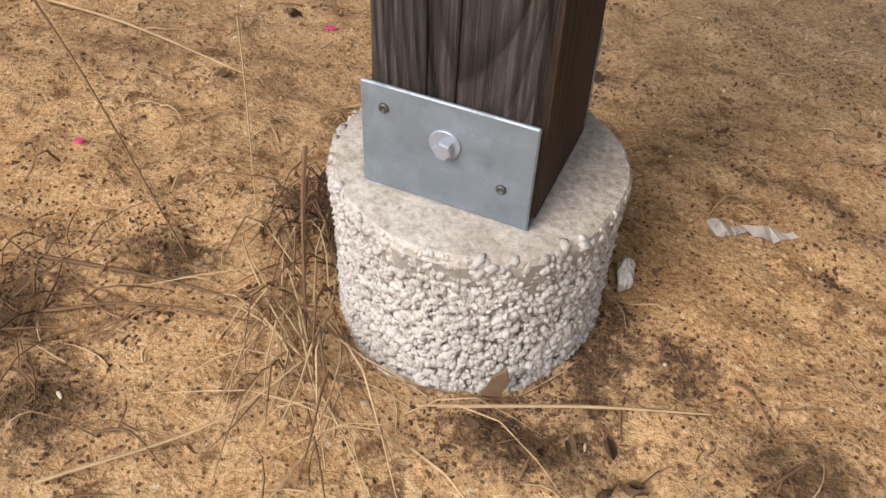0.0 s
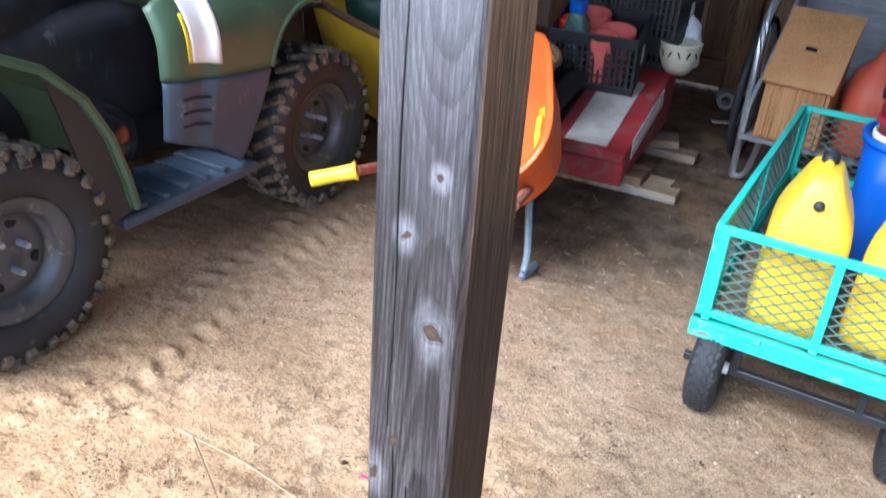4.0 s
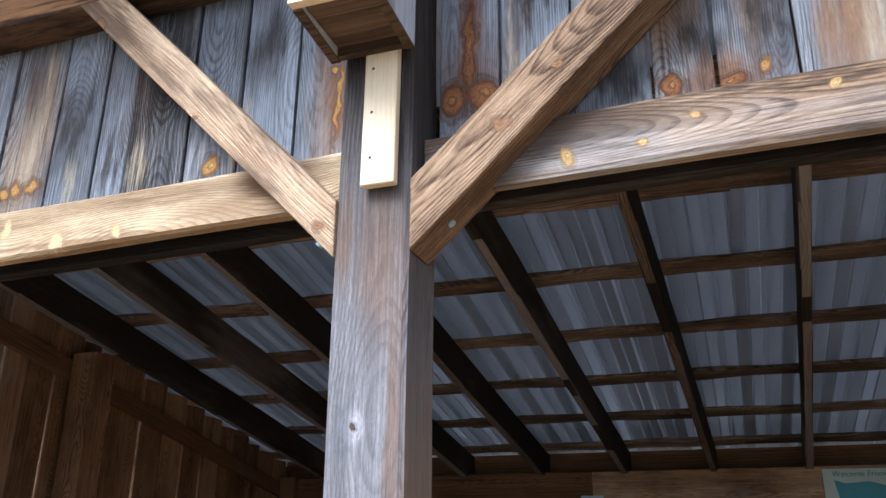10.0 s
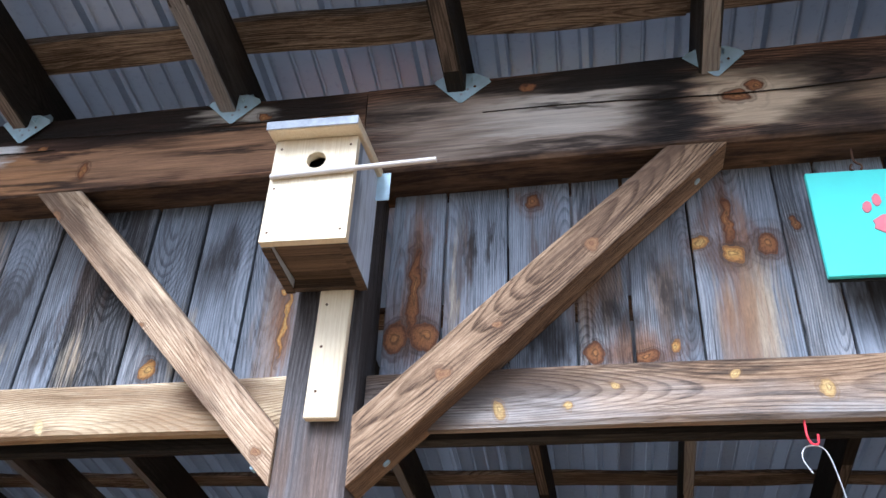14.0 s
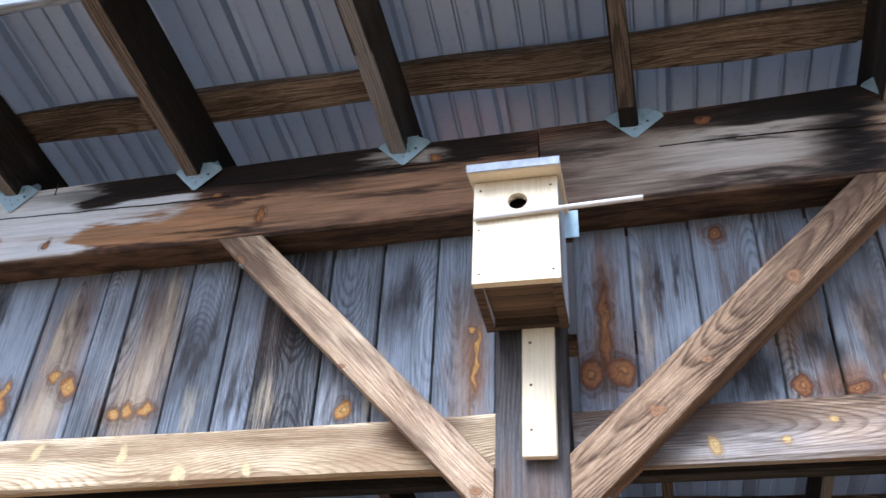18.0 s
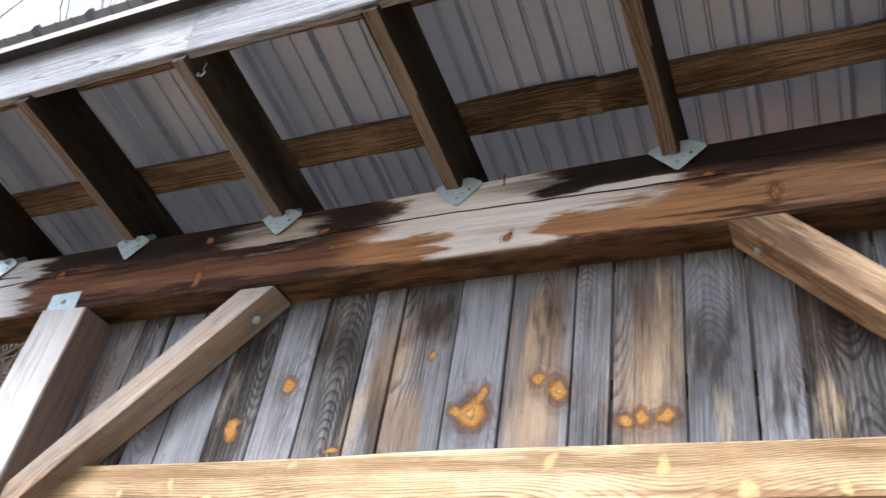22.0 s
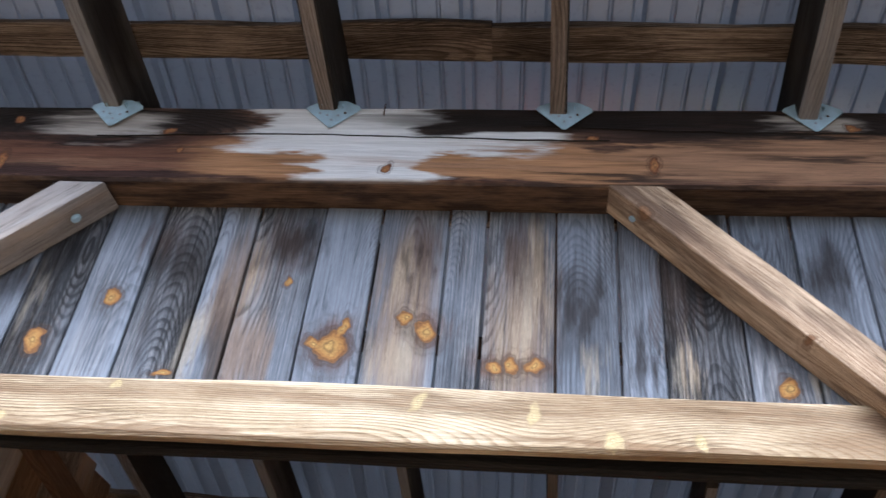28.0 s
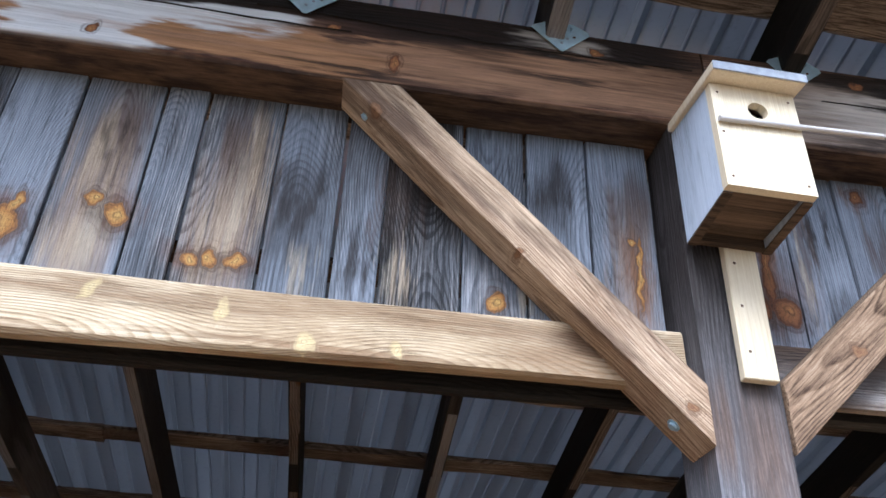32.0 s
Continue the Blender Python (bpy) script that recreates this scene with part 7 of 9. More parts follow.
for name, y in (("front_gate", 0.0), ("back_gate", CL)):
    g = part(name, bar_bm((0.0, y, CT), (CW, y, CT), 0.02, 0.02), M_CART, cart, "turquoise gate rail")
    part("gate_bar", bar_bm((0.02, y, CB + 0.05), (CW - 0.02, y, CB + 0.05), 0.02, 0.02), M_CART, g)
    for x in (0.02, CW * 0.52, CW - 0.02):
        part("gate_bar", bar_bm((x, y, CB + 0.03), (x, y, CT), 0.022, 0.022), M_CART, g)
    part("gate_mesh", mesh_panel(CW - 0.04, CT - CB - 0.06), M_MESH, g, "diamond wire mesh", m=pose(0.02, y + 0.004, CB + 0.055))
for name, x in (("left_side", 0.0), ("right_side", CW)):
    g = part(name, bar_bm((x, 0.0, CT), (x, CL, CT), 0.02, 0.02), M_CART, cart, "turquoise side rail")
    part("side_bar", bar_bm((x, 0.0, CB + 0.05), (x, CL, CB + 0.05), 0.02, 0.02), M_CART, g)
    for y in (0.02, CL * 0.5, CL - 0.02):
        part("side_bar", bar_bm((x, y, CB + 0.03), (x, y, CT), 0.022, 0.022), M_CART, g)
    part("side_mesh", mesh_panel(CL - 0.04, CT - CB - 0.06), M_MESH, g, "diamond wire mesh", m=pose(x + 0.004, 0.02, CB + 0.055, 0, 0, 90))
bm = bmesh.new()
for a, b in (((-0.015, 0, CB), (CW + 0.015, 0, CB)), ((-0.015, CL, CB), (CW + 0.015, CL, CB)), ((0, 0, CB), (0, CL, CB)), ((CW, 0, CB), (CW, CL, CB)), ((CW / 2, 0, CB), (CW / 2, CL, CB))):
    bar(bm, a, b, 0.03, 0.05)
part("bed_frame", bm, M_CART, cart, "turquoise bed frame")
part("bed_mesh", mesh_panel(CW - 0.02, CL - 0.02, 0.05, 0.028), M_MESH, cart, "diamond mesh floor", m=pose(0.01, 0.01, CB + 0.018, -90))
for x in (0.11, 0.40):
    part("hinge_pin", box_bm(x, x + 0.06, -0.024, -0.014, CB + 0.012, CB + 0.03, 0.002), M_CART, cart)
for y in (0.06, CL - 0.17):
    ax = part("axle", bar_bm((-0.02, y, 0.135), (CW + 0.02, y, 0.135), 0.022, 0.022), M_BLKPL, cart, "black steel axle")
    for x in (0.12, CW - 0.12):
        part("axle_stay", bar_bm((x, y, 0.14), (x, y, CB - 0.02), 0.022, 0.022), M_BLKPL, ax)
for x in (0.055, CW - 0.01):
    for y in (0.06, CL - 0.17):
        wm = pose(x, y, 0.135, 0, 90, 0)
        ty = part("tyre", lathe_bm([(0.06, -0.036), (0.10, -0.044), (0.125, -0.036), (0.136, -0.02), (0.139, 0), (0.136, 0.02), (0.125, 0.036), (0.10, 0.044), (0.06, 0.036), (0.06, -0.036)], 36), M_TYREWALL, cart, "dark ribbed rubber tyre", True, wm)
        bm = bmesh.new()
        for k in range(30):
            for j in range(-2, 3):
                a = 2 * math.pi * (k + 0.5 * (j % 2)) / 30
                box(bm, -0.004, 0.003, -0.010, 0.010, -0.0045, 0.0045, 0.0, Matrix.Rotation(a, 4, "Z") @ Matrix.Translation((0.138 - 0.0022 * abs(j) ** 1.5, 0, 0.0125 * j)) @ Matrix.Rotation(0.35 * (1 if j % 2 else -1), 4, "X"))
        part("tread", bm, M_TYREWALL, ty)
        part("hub", lathe_bm([(0, 0.05), (0.016, 0.05), (0.018, 0.03), (0.058, 0.03), (0.062, 0.0), (0.058, -0.03), (0, -0.03)], 20), M_WHITE if x < 0.2 else M_BLKPL, cart, "pale wheel hub", True, wm)


def jug(m, label, tint):
    ob = thing("fuel_jug", label, "fuel can", m, group="yellow jugs in the cart")
    secs = []
    for z, a, b in ((0.0, 0.085, 0.125), (0.012, 0.098, 0.138), (0.05, 0.103, 0.143), (0.25, 0.101, 0.141), (0.285, 0.097, 0.136), (0.325, 0.083, 0.125), (0.37, 0.062, 0.112), (0.405, 0.046, 0.098), (0.422, 0.038, 0.085), (0.430, 0.026, 0.07)):
        secs.append(rrect(a, b, z, 36, 5.5))
    part("jug_body", loft(bmesh.new(), secs), tint, ob, smooth=True)
    part("jug_handle", tube_bm(curve_pts([(0, 0.06, 0.395), (0, 0.01, 0.428), (0, -0.045, 0.405), (0, -0.075, 0.372)], 5), 0.013, 8), tint, ob, smooth=True)
    cap = part("spout_cap", lathe_bm([(0, 0.03), (0.02, 0.03), (0.022, 0.0), (0.022, -0.01)], 18, pose(0, 0.03, 0.425, -20)), M_BLKPL, ob, "black spout cap", True)
    part("vent_cap", lathe_bm([(0, 0.018), (0.012, 0.018), (0.014, 0.0)], 12, pose(0.0, -0.118, 0.362, 60)), M_BLKPL, ob, "small black vent cap", True)
    return ob


M_JUG = plain("translucent_yellow_plastic", (0.86, 0.60, 0.03), 0.38, 0, 0.06, 6, dirt=(0.5, 0.38, 0.1), dirt_amount=0.15)
jug(pose(0.385, 1.31, CB + 0.022, 0, 0, 4), "yellow plastic fuel jug standing in the mesh cart", M_JUG)
jug(pose(0.635, 1.33, CB + 0.022, 0, 0, -8), "bright yellow plastic fuel jug in the mesh cart", M_JUG)
M_BLUE = plain("blue_plastic", (0.015, 0.10, 0.48), 0.38, 0, 0.1, 8)
tub("blue_bin", "blue plastic bin in the mesh cart", "bin", (0.145, 0.15), (0.12, 0.125), 0.40, M_BLUE, pose(0.585, 1.78, CB + 0.022), p=2.6)
M_PAIL = plain("white_pail_plastic", (0.72, 0.72, 0.70), 0.45, 0, 0.06, 9, dirt=(0.3, 0.28, 0.25), dirt_amount=0.15)
for k, (mt, col) in enumerate(((M_PAIL, "white"), (M_PAIL, "white"), (plain("dark_red_pail", (0.35, 0.03, 0.04), 0.4), "dark red"), (plain("slate_pail", (0.10, 0.14, 0.17), 0.5), "slate grey"))):
    pz = CB + 0.028 + 0.10 + 0.085 * k + 0.05
    pl = thing("stacked_pail", f"{col} plastic pail in a nested stack inside the blue bin", "pail", pose(0.575 + 0.004 * k, 1.77, pz - 0.15), group="nested pails")
    part("pail_body", lathe_bm([(0, 0.0), (0.095, 0.0), (0.105, 0.02), (0.118, 0.30), (0.124, 0.30), (0.124, 0.325), (0.117, 0.328), (0.112, 0.31), (0.10, 0.03), (0, 0.025)], 32), mt, pl, smooth=True)
    part("pail_rim", lathe_bm([(0.119, 0.27), (0.127, 0.272), (0.127, 0.285), (0.119, 0.287)], 32), M_BLKPL if k == 1 else mt, pl)

# ---- red machine, crates and small clutter ----
M_MACH = plain("faded_red_paint", (0.30, 0.025, 0.03), 0.5, 0, 0.2, 5, dirt=(0.22, 0.12, 0.10), dirt_amount=0.4)
mach = thing("snow_plough_box", "faded red steel machine housing with a pale label, on planks", "machine", pose(-0.42, 2.35, 0.085, 0, 0, 4))
SIDE_ON = Matrix(((0, 1, 0, 0), (1, 0, 0, 0), (0, 0, 1, 0), (0, 0, 0, 1)))
for name, x0, w, drop, mat, lab in (("housing", -0.34, 0.34, 0.0, M_MACH, ""), ("dark_deck", -0.68, 0.335, 0.004, M_BLKPL, "black deck beside the red housing")):
    bm = bmesh.new()
    slab(bm, [(0.0, 0.0), (0.98, 0.0), (0.98, 0.30 - drop), (0.85, 0.30 - drop), (0.03, 0.125 - drop), (0.0, 0.10 - drop)], w, Matrix.Translation((x0, 0, 0)) @ SIDE_ON, 0.010)
    part(name, bm, mat, mach, lab)
part("nose_plate", box_bm(-0.30, 0.012, -0.03, 0.0, 0.0, 0.10, 0.006), M_MACH, mach)
part("top_label", box_bm(-0.28, -0.09, 0.0, 0.62, 0.001, 0.004, 0.0, pose(0, 0.06, 0.1325, 12.05)), plain("worn_pale_label", (0.48, 0.46, 0.42), 0.7, 0, 0.25, 12), mach, "worn pale label")
SLANT = pose(0, 0, 0.03, 10)
frm = part("side_lettering", box_bm(0.0005, 0.003, 0.16, 0.72, 0.006, 0.014, 0.0, SLANT), M_WHITE, mach, "white outlined lettering panel")
for y0, y1, z0, z1 in ((0.16, 0.72, 0.092, 0.099), (0.16, 0.167, 0.014, 0.092), (0.713, 0.72, 0.014, 0.092)):
    part("lettering_outline", box_bm(0.0005, 0.003, y0, y1, z0, z1, 0.0, SLANT), M_WHITE, frm)
for k in range(8):
    part("lettering_bar", box_bm(0.0005, 0.003, 0.25 + 0.055 * k, 0.288 + 0.055 * k, 0.030, 0.076, 0.0, SLANT), M_WHITE, frm)
part("lettering_disc", lathe_bm([(0, 0.002), (0.028, 0.002), (0.028, 0)], 20, SLANT @ pose(0.001, 0.208, 0.053, 0, 90, 0)), M_WHITE, frm)
part("black_chute", tube_bm(curve_pts([(-0.42, -0.04, 0.165), (-0.40, 0.35, 0.25), (-0.37, 0.80, 0.345)], 5), 0.055, 12), M_BLKPL, mach, "long black tube", True)
for k, (x, y, rz, l) in enumerate(((-0.48, 2.50, 3, 0.56), (-0.50, 2.63, -2, 0.50), (-0.5, 3.05, 1, 0.5))):
    o = put_mesh("plank", timber_bm(l, 0.10, 0.04, 0.003, 0.003, 8, k), M_LOWBEAM if k < 2 else M_BRACE)
    o.matrix_basis = pose(x - l / 2, y, 0.024 + 0.0 * k, 0, 0, rz)
    tagged(o, "short dusty wooden plank on the ground", "plank", group="planks under the machine")
for k, (x, y) in enumerate(((-0.47, 2.56), (-0.9, 2.56), (-0.9, 3.1), (-0.47, 3.06))):
    o = put_mesh("wood_block", timber_bm(0.22, 0.16, 0.038, 0.003, 0.003, 4, 20 + k), M_BRACE)
    o.matrix_basis = pose(x - 0.11, y, 0.064, 0, 0, 6 * k)
    tagged(o, "short wooden block under the red machine", "block")


def crate(m, a, b, h, label):
    ob = thing("plastic_crate", label, "crate", m, group="black crates")
    for x0, x1, y0, y1 in ((-a, a, -b, -b + 0.012), (-a, a, b - 0.012, b), (-a, -a + 0.012, -b + 0.012, b - 0.012), (a - 0.012, a, -b + 0.012, b - 0.012)):
        along_x = abs(x1 - x0) > abs(y1 - y0)
        bm = box_bm(x0, x1, y0, y1, h - 0.05, h, 0.003)
        box(bm, x0, x1, y0, y1, 0, 0.04, 0.003)
        panel = part("crate_side", bm, M_BLKPL, ob)
        L = (x1 - x0) if along_x else (y1 - y0)
        n = int(L / 0.028)
        for k in range(n + 1):
            u = k / n * (L - 0.012)
            sx, sy = (x0 + u, x0 + u + 0.012) if along_x else (x0, x1), (y0, y1) if along_x else (y0 + u, y0 + u + 0.012)
            part("slat", box_bm(*sx, *sy, 0.04, h - 0.05), M_BLKPL, panel)
        for z in np.arange(0.075, h - 0.06, 0.035):
            part("cross_bar", box_bm(x0, x1, y0 + 0.002, y1 - 0.002, z, z + 0.01), M_BLKPL, panel)
    part("crate_floor", box_bm(-a + 0.012, a - 0.012, -b + 0.012, b - 0.012, 0.0, 0.012), M_BLKPL, ob)
    part("white_mark", box_bm(a, a + 0.002, -0.02, 0.03, h * 0.35, h * 0.65), M_WHITE, ob, "small white mark")
    return ob


CRATE_WAS, CRATE_AT = pose(-0.72, 2.60, 0.387, 0, 0, 12), pose(-0.80, 2.98, 0.352, 11.5, 0, 8)
crate(CRATE_AT, 0.21, 0.17, 0.28, "black slatted plastic crate with pots, on the machine deck")
crate(pose(-0.74, 3.34, 0.388, 0, 0, -4), 0.23, 0.19, 0.12, "shallow black plastic crate under another crate")
crate(pose(-0.72, 3.33, 0.510, 0, 0, -3), 0.245, 0.20, 0.29, "upper black plastic crate in a stack of two")
M_POT = plain("faded_red_pot_plastic", (0.55, 0.12, 0.10), 0.5, 0, 0.15)
for x, y, r, h, z in ((-0.63, 2.58, 0.085, 0.25, 0.40), (-0.66, 2.50, 0.07, 0.24, 0.40), (-0.79, 2.66, 0.08, 0.27, 0.40)):
    o = put_mesh("flower_pot", lathe_bm([(0, 0), (r * 0.75, 0), (r * 0.97, h * 0.85), (r * 1.06, h * 0.85), (r * 1.06, h), (r * 0.97, h), (r * 0.72, 0.01), (0, 0.01)], 28), M_POT, smooth=False)
    o.matrix_basis = CRATE_AT @ CRATE_WAS.inverted() @ pose(x, y, z)
    tagged(o, "faded red plastic flower pot standing in a crate", "pot", group="red pots in the crate")
btl = thing("spray_bottle", "dull green plastic bottle with blue cap and pale label", "bottle", CRATE_AT @ CRATE_WAS.inverted() @ pose(-0.80, 2.50, 0.40))
part("bottle_body", loft(bmesh.new(), [rrect(0.05, 0.04, 0, 20, 3), rrect(0.056, 0.045, 0.02, 20, 3), rrect(0.056, 0.045, 0.26, 20, 3), rrect(0.04, 0.035, 0.31, 20, 3), rrect(0.03, 0.03, 0.33, 20, 2)]), plain("murky_green_plastic", (0.06, 0.12, 0.10), 0.3), btl, smooth=True)
part("bottle_cap", loft(bmesh.new(), [rrect(0.04, 0.04, 0.331, 20, 2.5), rrect(0.04, 0.04, 0.385, 20, 2.5)]), M_BLUE, btl, "blue cap")
part("bottle_label", box_bm(-0.02, 0.03, -0.048, -0.0455, 0.14, 0.24), plain("pale_blue_label", (0.35, 0.6, 0.7), 0.5), btl, "pale blue label")
tin = thing("paint_tin", "small dented steel tin with a red lid in the crate", "tin", CRATE_AT @ CRATE_WAS.inverted() @ pose(-0.88, 2.58, 0.40))
part("tin_body", lathe_bm([(0, 0), (0.05, 0), (0.05, 0.22), (0.046, 0.225), (0, 0.225)], 20), M_GALV, tin)
part("tin_lid", lathe_bm([(0.052, 0.21), (0.052, 0.25), (0, 0.252)], 20), M_RED, tin)
bm = box_bm(-0.19, 0.19, -0.13, 0.13, 0, 0.05, 0.008, seg=2)
bmesh.ops.subdivide_edges(bm, edges=bm.edges[:], cuts=4, use_grid_fill=True)
for v in bm.verts:
    v.co += Vector((noise.noise(v.co * 14), noise.noise(v.co * 14 + Vector((9, 0, 0))), noise.noise(v.co * 11 + Vector((0, 7, 0))))) * 0.012
foam = put_mesh("foam_slab", bm, plain("cream_foam", (0.66, 0.58, 0.42), 0.95, 0, 0.12, 20, bump=0.4), smooth=True)
foam.matrix_basis = pose(-0.62, 3.30, 0.815, 4, 10, -8)
tagged(foam, "torn cream foam slab lying on the upper crate", "foam")
bowl = thing("planter_bowl", "cream bowl planter with dark notched pattern on the machine", "bowl", pose(-0.46, 3.17, 0.388))
part("bowl_body", lathe_bm([(0, 0), (0.05, 0), (0.075, 0.03), (0.098, 0.09), (0.10, 0.14), (0.104, 0.15), (0.098, 0.152), (0.09, 0.10), (0.06, 0.02), (0, 0.015)], 32), plain("cream_glaze", (0.70, 0.66, 0.50), 0.35), bowl, smooth=True)
for k in range(14):
    a = 2 * math.pi * k / 14
    part("bowl_notch", box_bm(0.0, 0.002, -0.004, 0.004, -0.016, 0.016, 0.0, Matrix.Rotation(a, 4, "Z") @ Matrix.Translation((0.0985, 0, 0.105)) @ Matrix.Rotation(0.5 if k % 2 else -0.5, 4, "X")), M_BLKPL, bowl)
bm = bmesh.new()
bmesh.ops.create_icosphere(bm, subdivisions=3, radius=0.1)
for v in bm.verts:
    k = 1 + 0.35 * noise.noise(v.co * 12) + 0.12 * noise.noise(v.co * 35)
    v.co = Vector((v.co.x * 0.8 * k, v.co.y * 0.7 * k, max(-0.10, v.co.z * 1.5 * k)))
bag = put_mesh("plastic_bag", bm, plain("white_film", (0.75, 0.77, 0.80), 0.3), smooth=True)
bag.matrix_basis = pose(-0.47, 3.34, 0.487)
tagged(bag, "crumpled white plastic bag beside the crates", "bag")
bm = box_bm(-0.06, 0.06, -0.02, 0.02, 0, 0.004)
scrap = put_mesh("paper_scrap", bm, M_WHITE)
scrap.matrix_basis = pose(-0.28, 3.75, 0.012, 0, 0, 30)
tagged(scrap, "small white paper scrap on the shed floor", "paper")
ppad = put_mesh("pipe_end", lathe_bm([(0.03, 0), (0.05, 0), (0.05, 0.12), (0.03, 0.12), (0.03, 0)], 18), plain("grey_pvc", (0.4, 0.42, 0.44), 0.5))
ppad.matrix_basis = pose(-0.36, 4.12, 0.06, 90, 0, 15)
tagged(ppad, "short grey plastic pipe lying near the back wall", "pipe")

# ---- garden cart with the nest box ----
M_PLY = wood("grey_plywood", (0.12, 0.12, 0.12), (0.25, 0.25, 0.25), (0.38, 0.38, 0.39), 0, gray=(0.34, 0.35, 0.37), gray_amount=0.5, knots=0.1, vary=0.1, relief=0.5)
gc = thing("garden_cart", "grey plywood garden cart with aluminium frame and big spoked wheels", "cart", pose(-0.04, 2.72, 0.0, 0, 0, -2))
part("cart_floor", box_bm(0, 0.78, 0.0, 0.85, 0.28, 0.297, 0.002), M_PLY, gc, "grey plywood floor")
part("cart_back", box_bm(0.0, 0.78, 0.0, 0.017, 0.0, 0.56, 0.002, pose(0, 0.76, 0.36, -14)), M_PLY, gc, "grey plywood back panel")
for x in (0.0, 0.763):
    bm = bmesh.new()
    slab(bm, [(0.02, 0.297), (0.85, 0.297), (0.90, 0.86), (0.62, 0.80), (0.02, 0.42)], 0.017, Matrix(((0, 1, 0, x), (1, 0, 0, 0), (0, 0, 1, 0), (0, 0, 0, 1))))
    part("cart_side", bm, M_PLY, gc, "grey plywood side panel")
M_ALU = plain("dull_aluminium", (0.55, 0.58, 0.62), 0.35, 0.85, 0.12, 12)
for x in (-0.03, 0.81):
    part("frame_tube", tube_bm(curve_pts([(x, 0.26, 0.012), (x - 0.005, 0.25, 0.3), (x - 0.02, 0.30, 0.72), (x, 0.50, 0.88), (x, 0.8, 0.9)], 6), 0.016, 8), M_ALU, gc, "bent aluminium frame tube")
    part("foot_tube", tube_bm(curve_pts([(x, 0.26, 0.012), (x + (0.06 if x < 0 else -0.06), 0.24, 0.05), (x + (0.10 if x < 0 else -0.10), 0.20, 0.28)], 5), 0.014, 8), M_ALU, gc)
    wx = x - 0.06 if x < 0 else x + 0.06
    ring = [(wx, 0.62 + 0.33 * math.cos(a), 0.345 + 0.33 * math.sin(a)) for a in (2 * math.pi * k / 44 for k in range(44))]
    w = part("cart_wheel", tube_bm(ring, 0.02, 8, True), M_TYREWALL, gc, "thin black tyre", True)
    ring = [(wx, 0.62 + 0.305 * math.cos(a), 0.345 + 0.305 * math.sin(a)) for a in (2 * math.pi * k / 44 for k in range(44))]
    part("wheel_rim", tube_bm(ring, 0.013, 8, True), M_ALU, w, "bright rim", True)
    bm = bmesh.new()
    for k in range(18):
        a = 2 * math.pi * k / 18
        rod(bm, (wx + 0.02 * (-1) ** k, 0.62, 0.345), (wx, 0.62 + 0.30 * math.cos(a), 0.345 + 0.30 * math.sin(a)), 0.0016, n=5)
    part("spokes", bm, M_ALU, w, "wire spokes")
nb = thing("nest_box", "orange-brown wooden nest box with sloping lid in the garden cart", "nest box", pose(0.0, 2.735, 0.30, 0, 0, -6))
M_CEDAR = wood("orange_cedar", (0.20, 0.09, 0.03), (0.42, 0.22, 0.09), (0.60, 0.36, 0.17), 2, knots=0.1, bands=0.15, vary=0.1, relief=0.6)
bm = bmesh.new()
slab(bm, [(0.0, 0.0), (0.22, 0.0), (0.22, 0.50), (0.0, 0.26)], 0.26, Matrix(((0, 1, 0, 0.015), (1, 0, 0, 0), (0, 0, 1, 0), (0, 0, 0, 1))), 0.003)
part("box_body", bm, M_CEDAR, nb)
part("box_lid", box_bm(0.0, 0.29, -0.03, 0.335, 0.0, 0.018, 0.003, pose(0, 0, 0.262, 47.5)), M_CEDAR, nb, "sloping wooden lid")
part("lid_slot", box_bm(0.115, 0.16, 0.14, 0.158, 0.0182, 0.0195, 0.0, pose(0, 0, 0.262, 47.5)), M_BLACK, nb, "dark slot")
part("front_board", box_bm(0.03, 0.26, -0.012, 0.0, 0.01, 0.24, 0.002), M_CEDAR, nb)
rc = thing("gas_can", "faded red plastic gas can in the garden cart", "fuel can", pose(0.43, 2.86, 0.299, 0, 0, 15))
part("can_body", loft(bmesh.new(), [rrect(0.10, 0.12, 0, 28, 3.6), rrect(0.118, 0.138, 0.02, 28, 3.6), rrect(0.118, 0.138, 0.24, 28, 3.6), rrect(0.09, 0.105, 0.33, 28, 3.2), rrect(0.04, 0.045, 0.38, 28, 2.4), rrect(0.035, 0.035, 0.42, 28, 2)]), plain("faded_orange_red", (0.52, 0.10, 0.05), 0.5, 0, 0.15, 6), rc, smooth=True)
part("can_handle", tube_bm(curve_pts([(0, -0.02, 0.38), (0.0, -0.08, 0.40), (0, -0.12, 0.34), (0, -0.12, 0.26)], 5), 0.013, 8), M_BLKPL, rc, "dark handle", True)
cs = thing("hedge_trimmer", "old grey power tool lying behind the gas can", "tool", pose(0.50, 3.16, 0.299, 0, 0, -20))
part("tool_body", box_bm(-0.1, 0.1, -0.07, 0.07, 0, 0.16, 0.03, seg=2), M_BLKPL, cs)
part("tool_bar", box_bm(0.0, 0.30, -0.004, 0.004, 0.0, 0.05, 0.01, pose(0.0, 0.0, 0.30, 0, -28)), M_GALV, cs, "toothed steel bar")
part("tool_grip", tube_bm(curve_pts([(-0.08, 0, 0.15), (-0.06, 0, 0.28), (0.06, 0, 0.33), (0.10, 0, 0.15)], 5), 0.014, 8), M_BLKPL, cs)

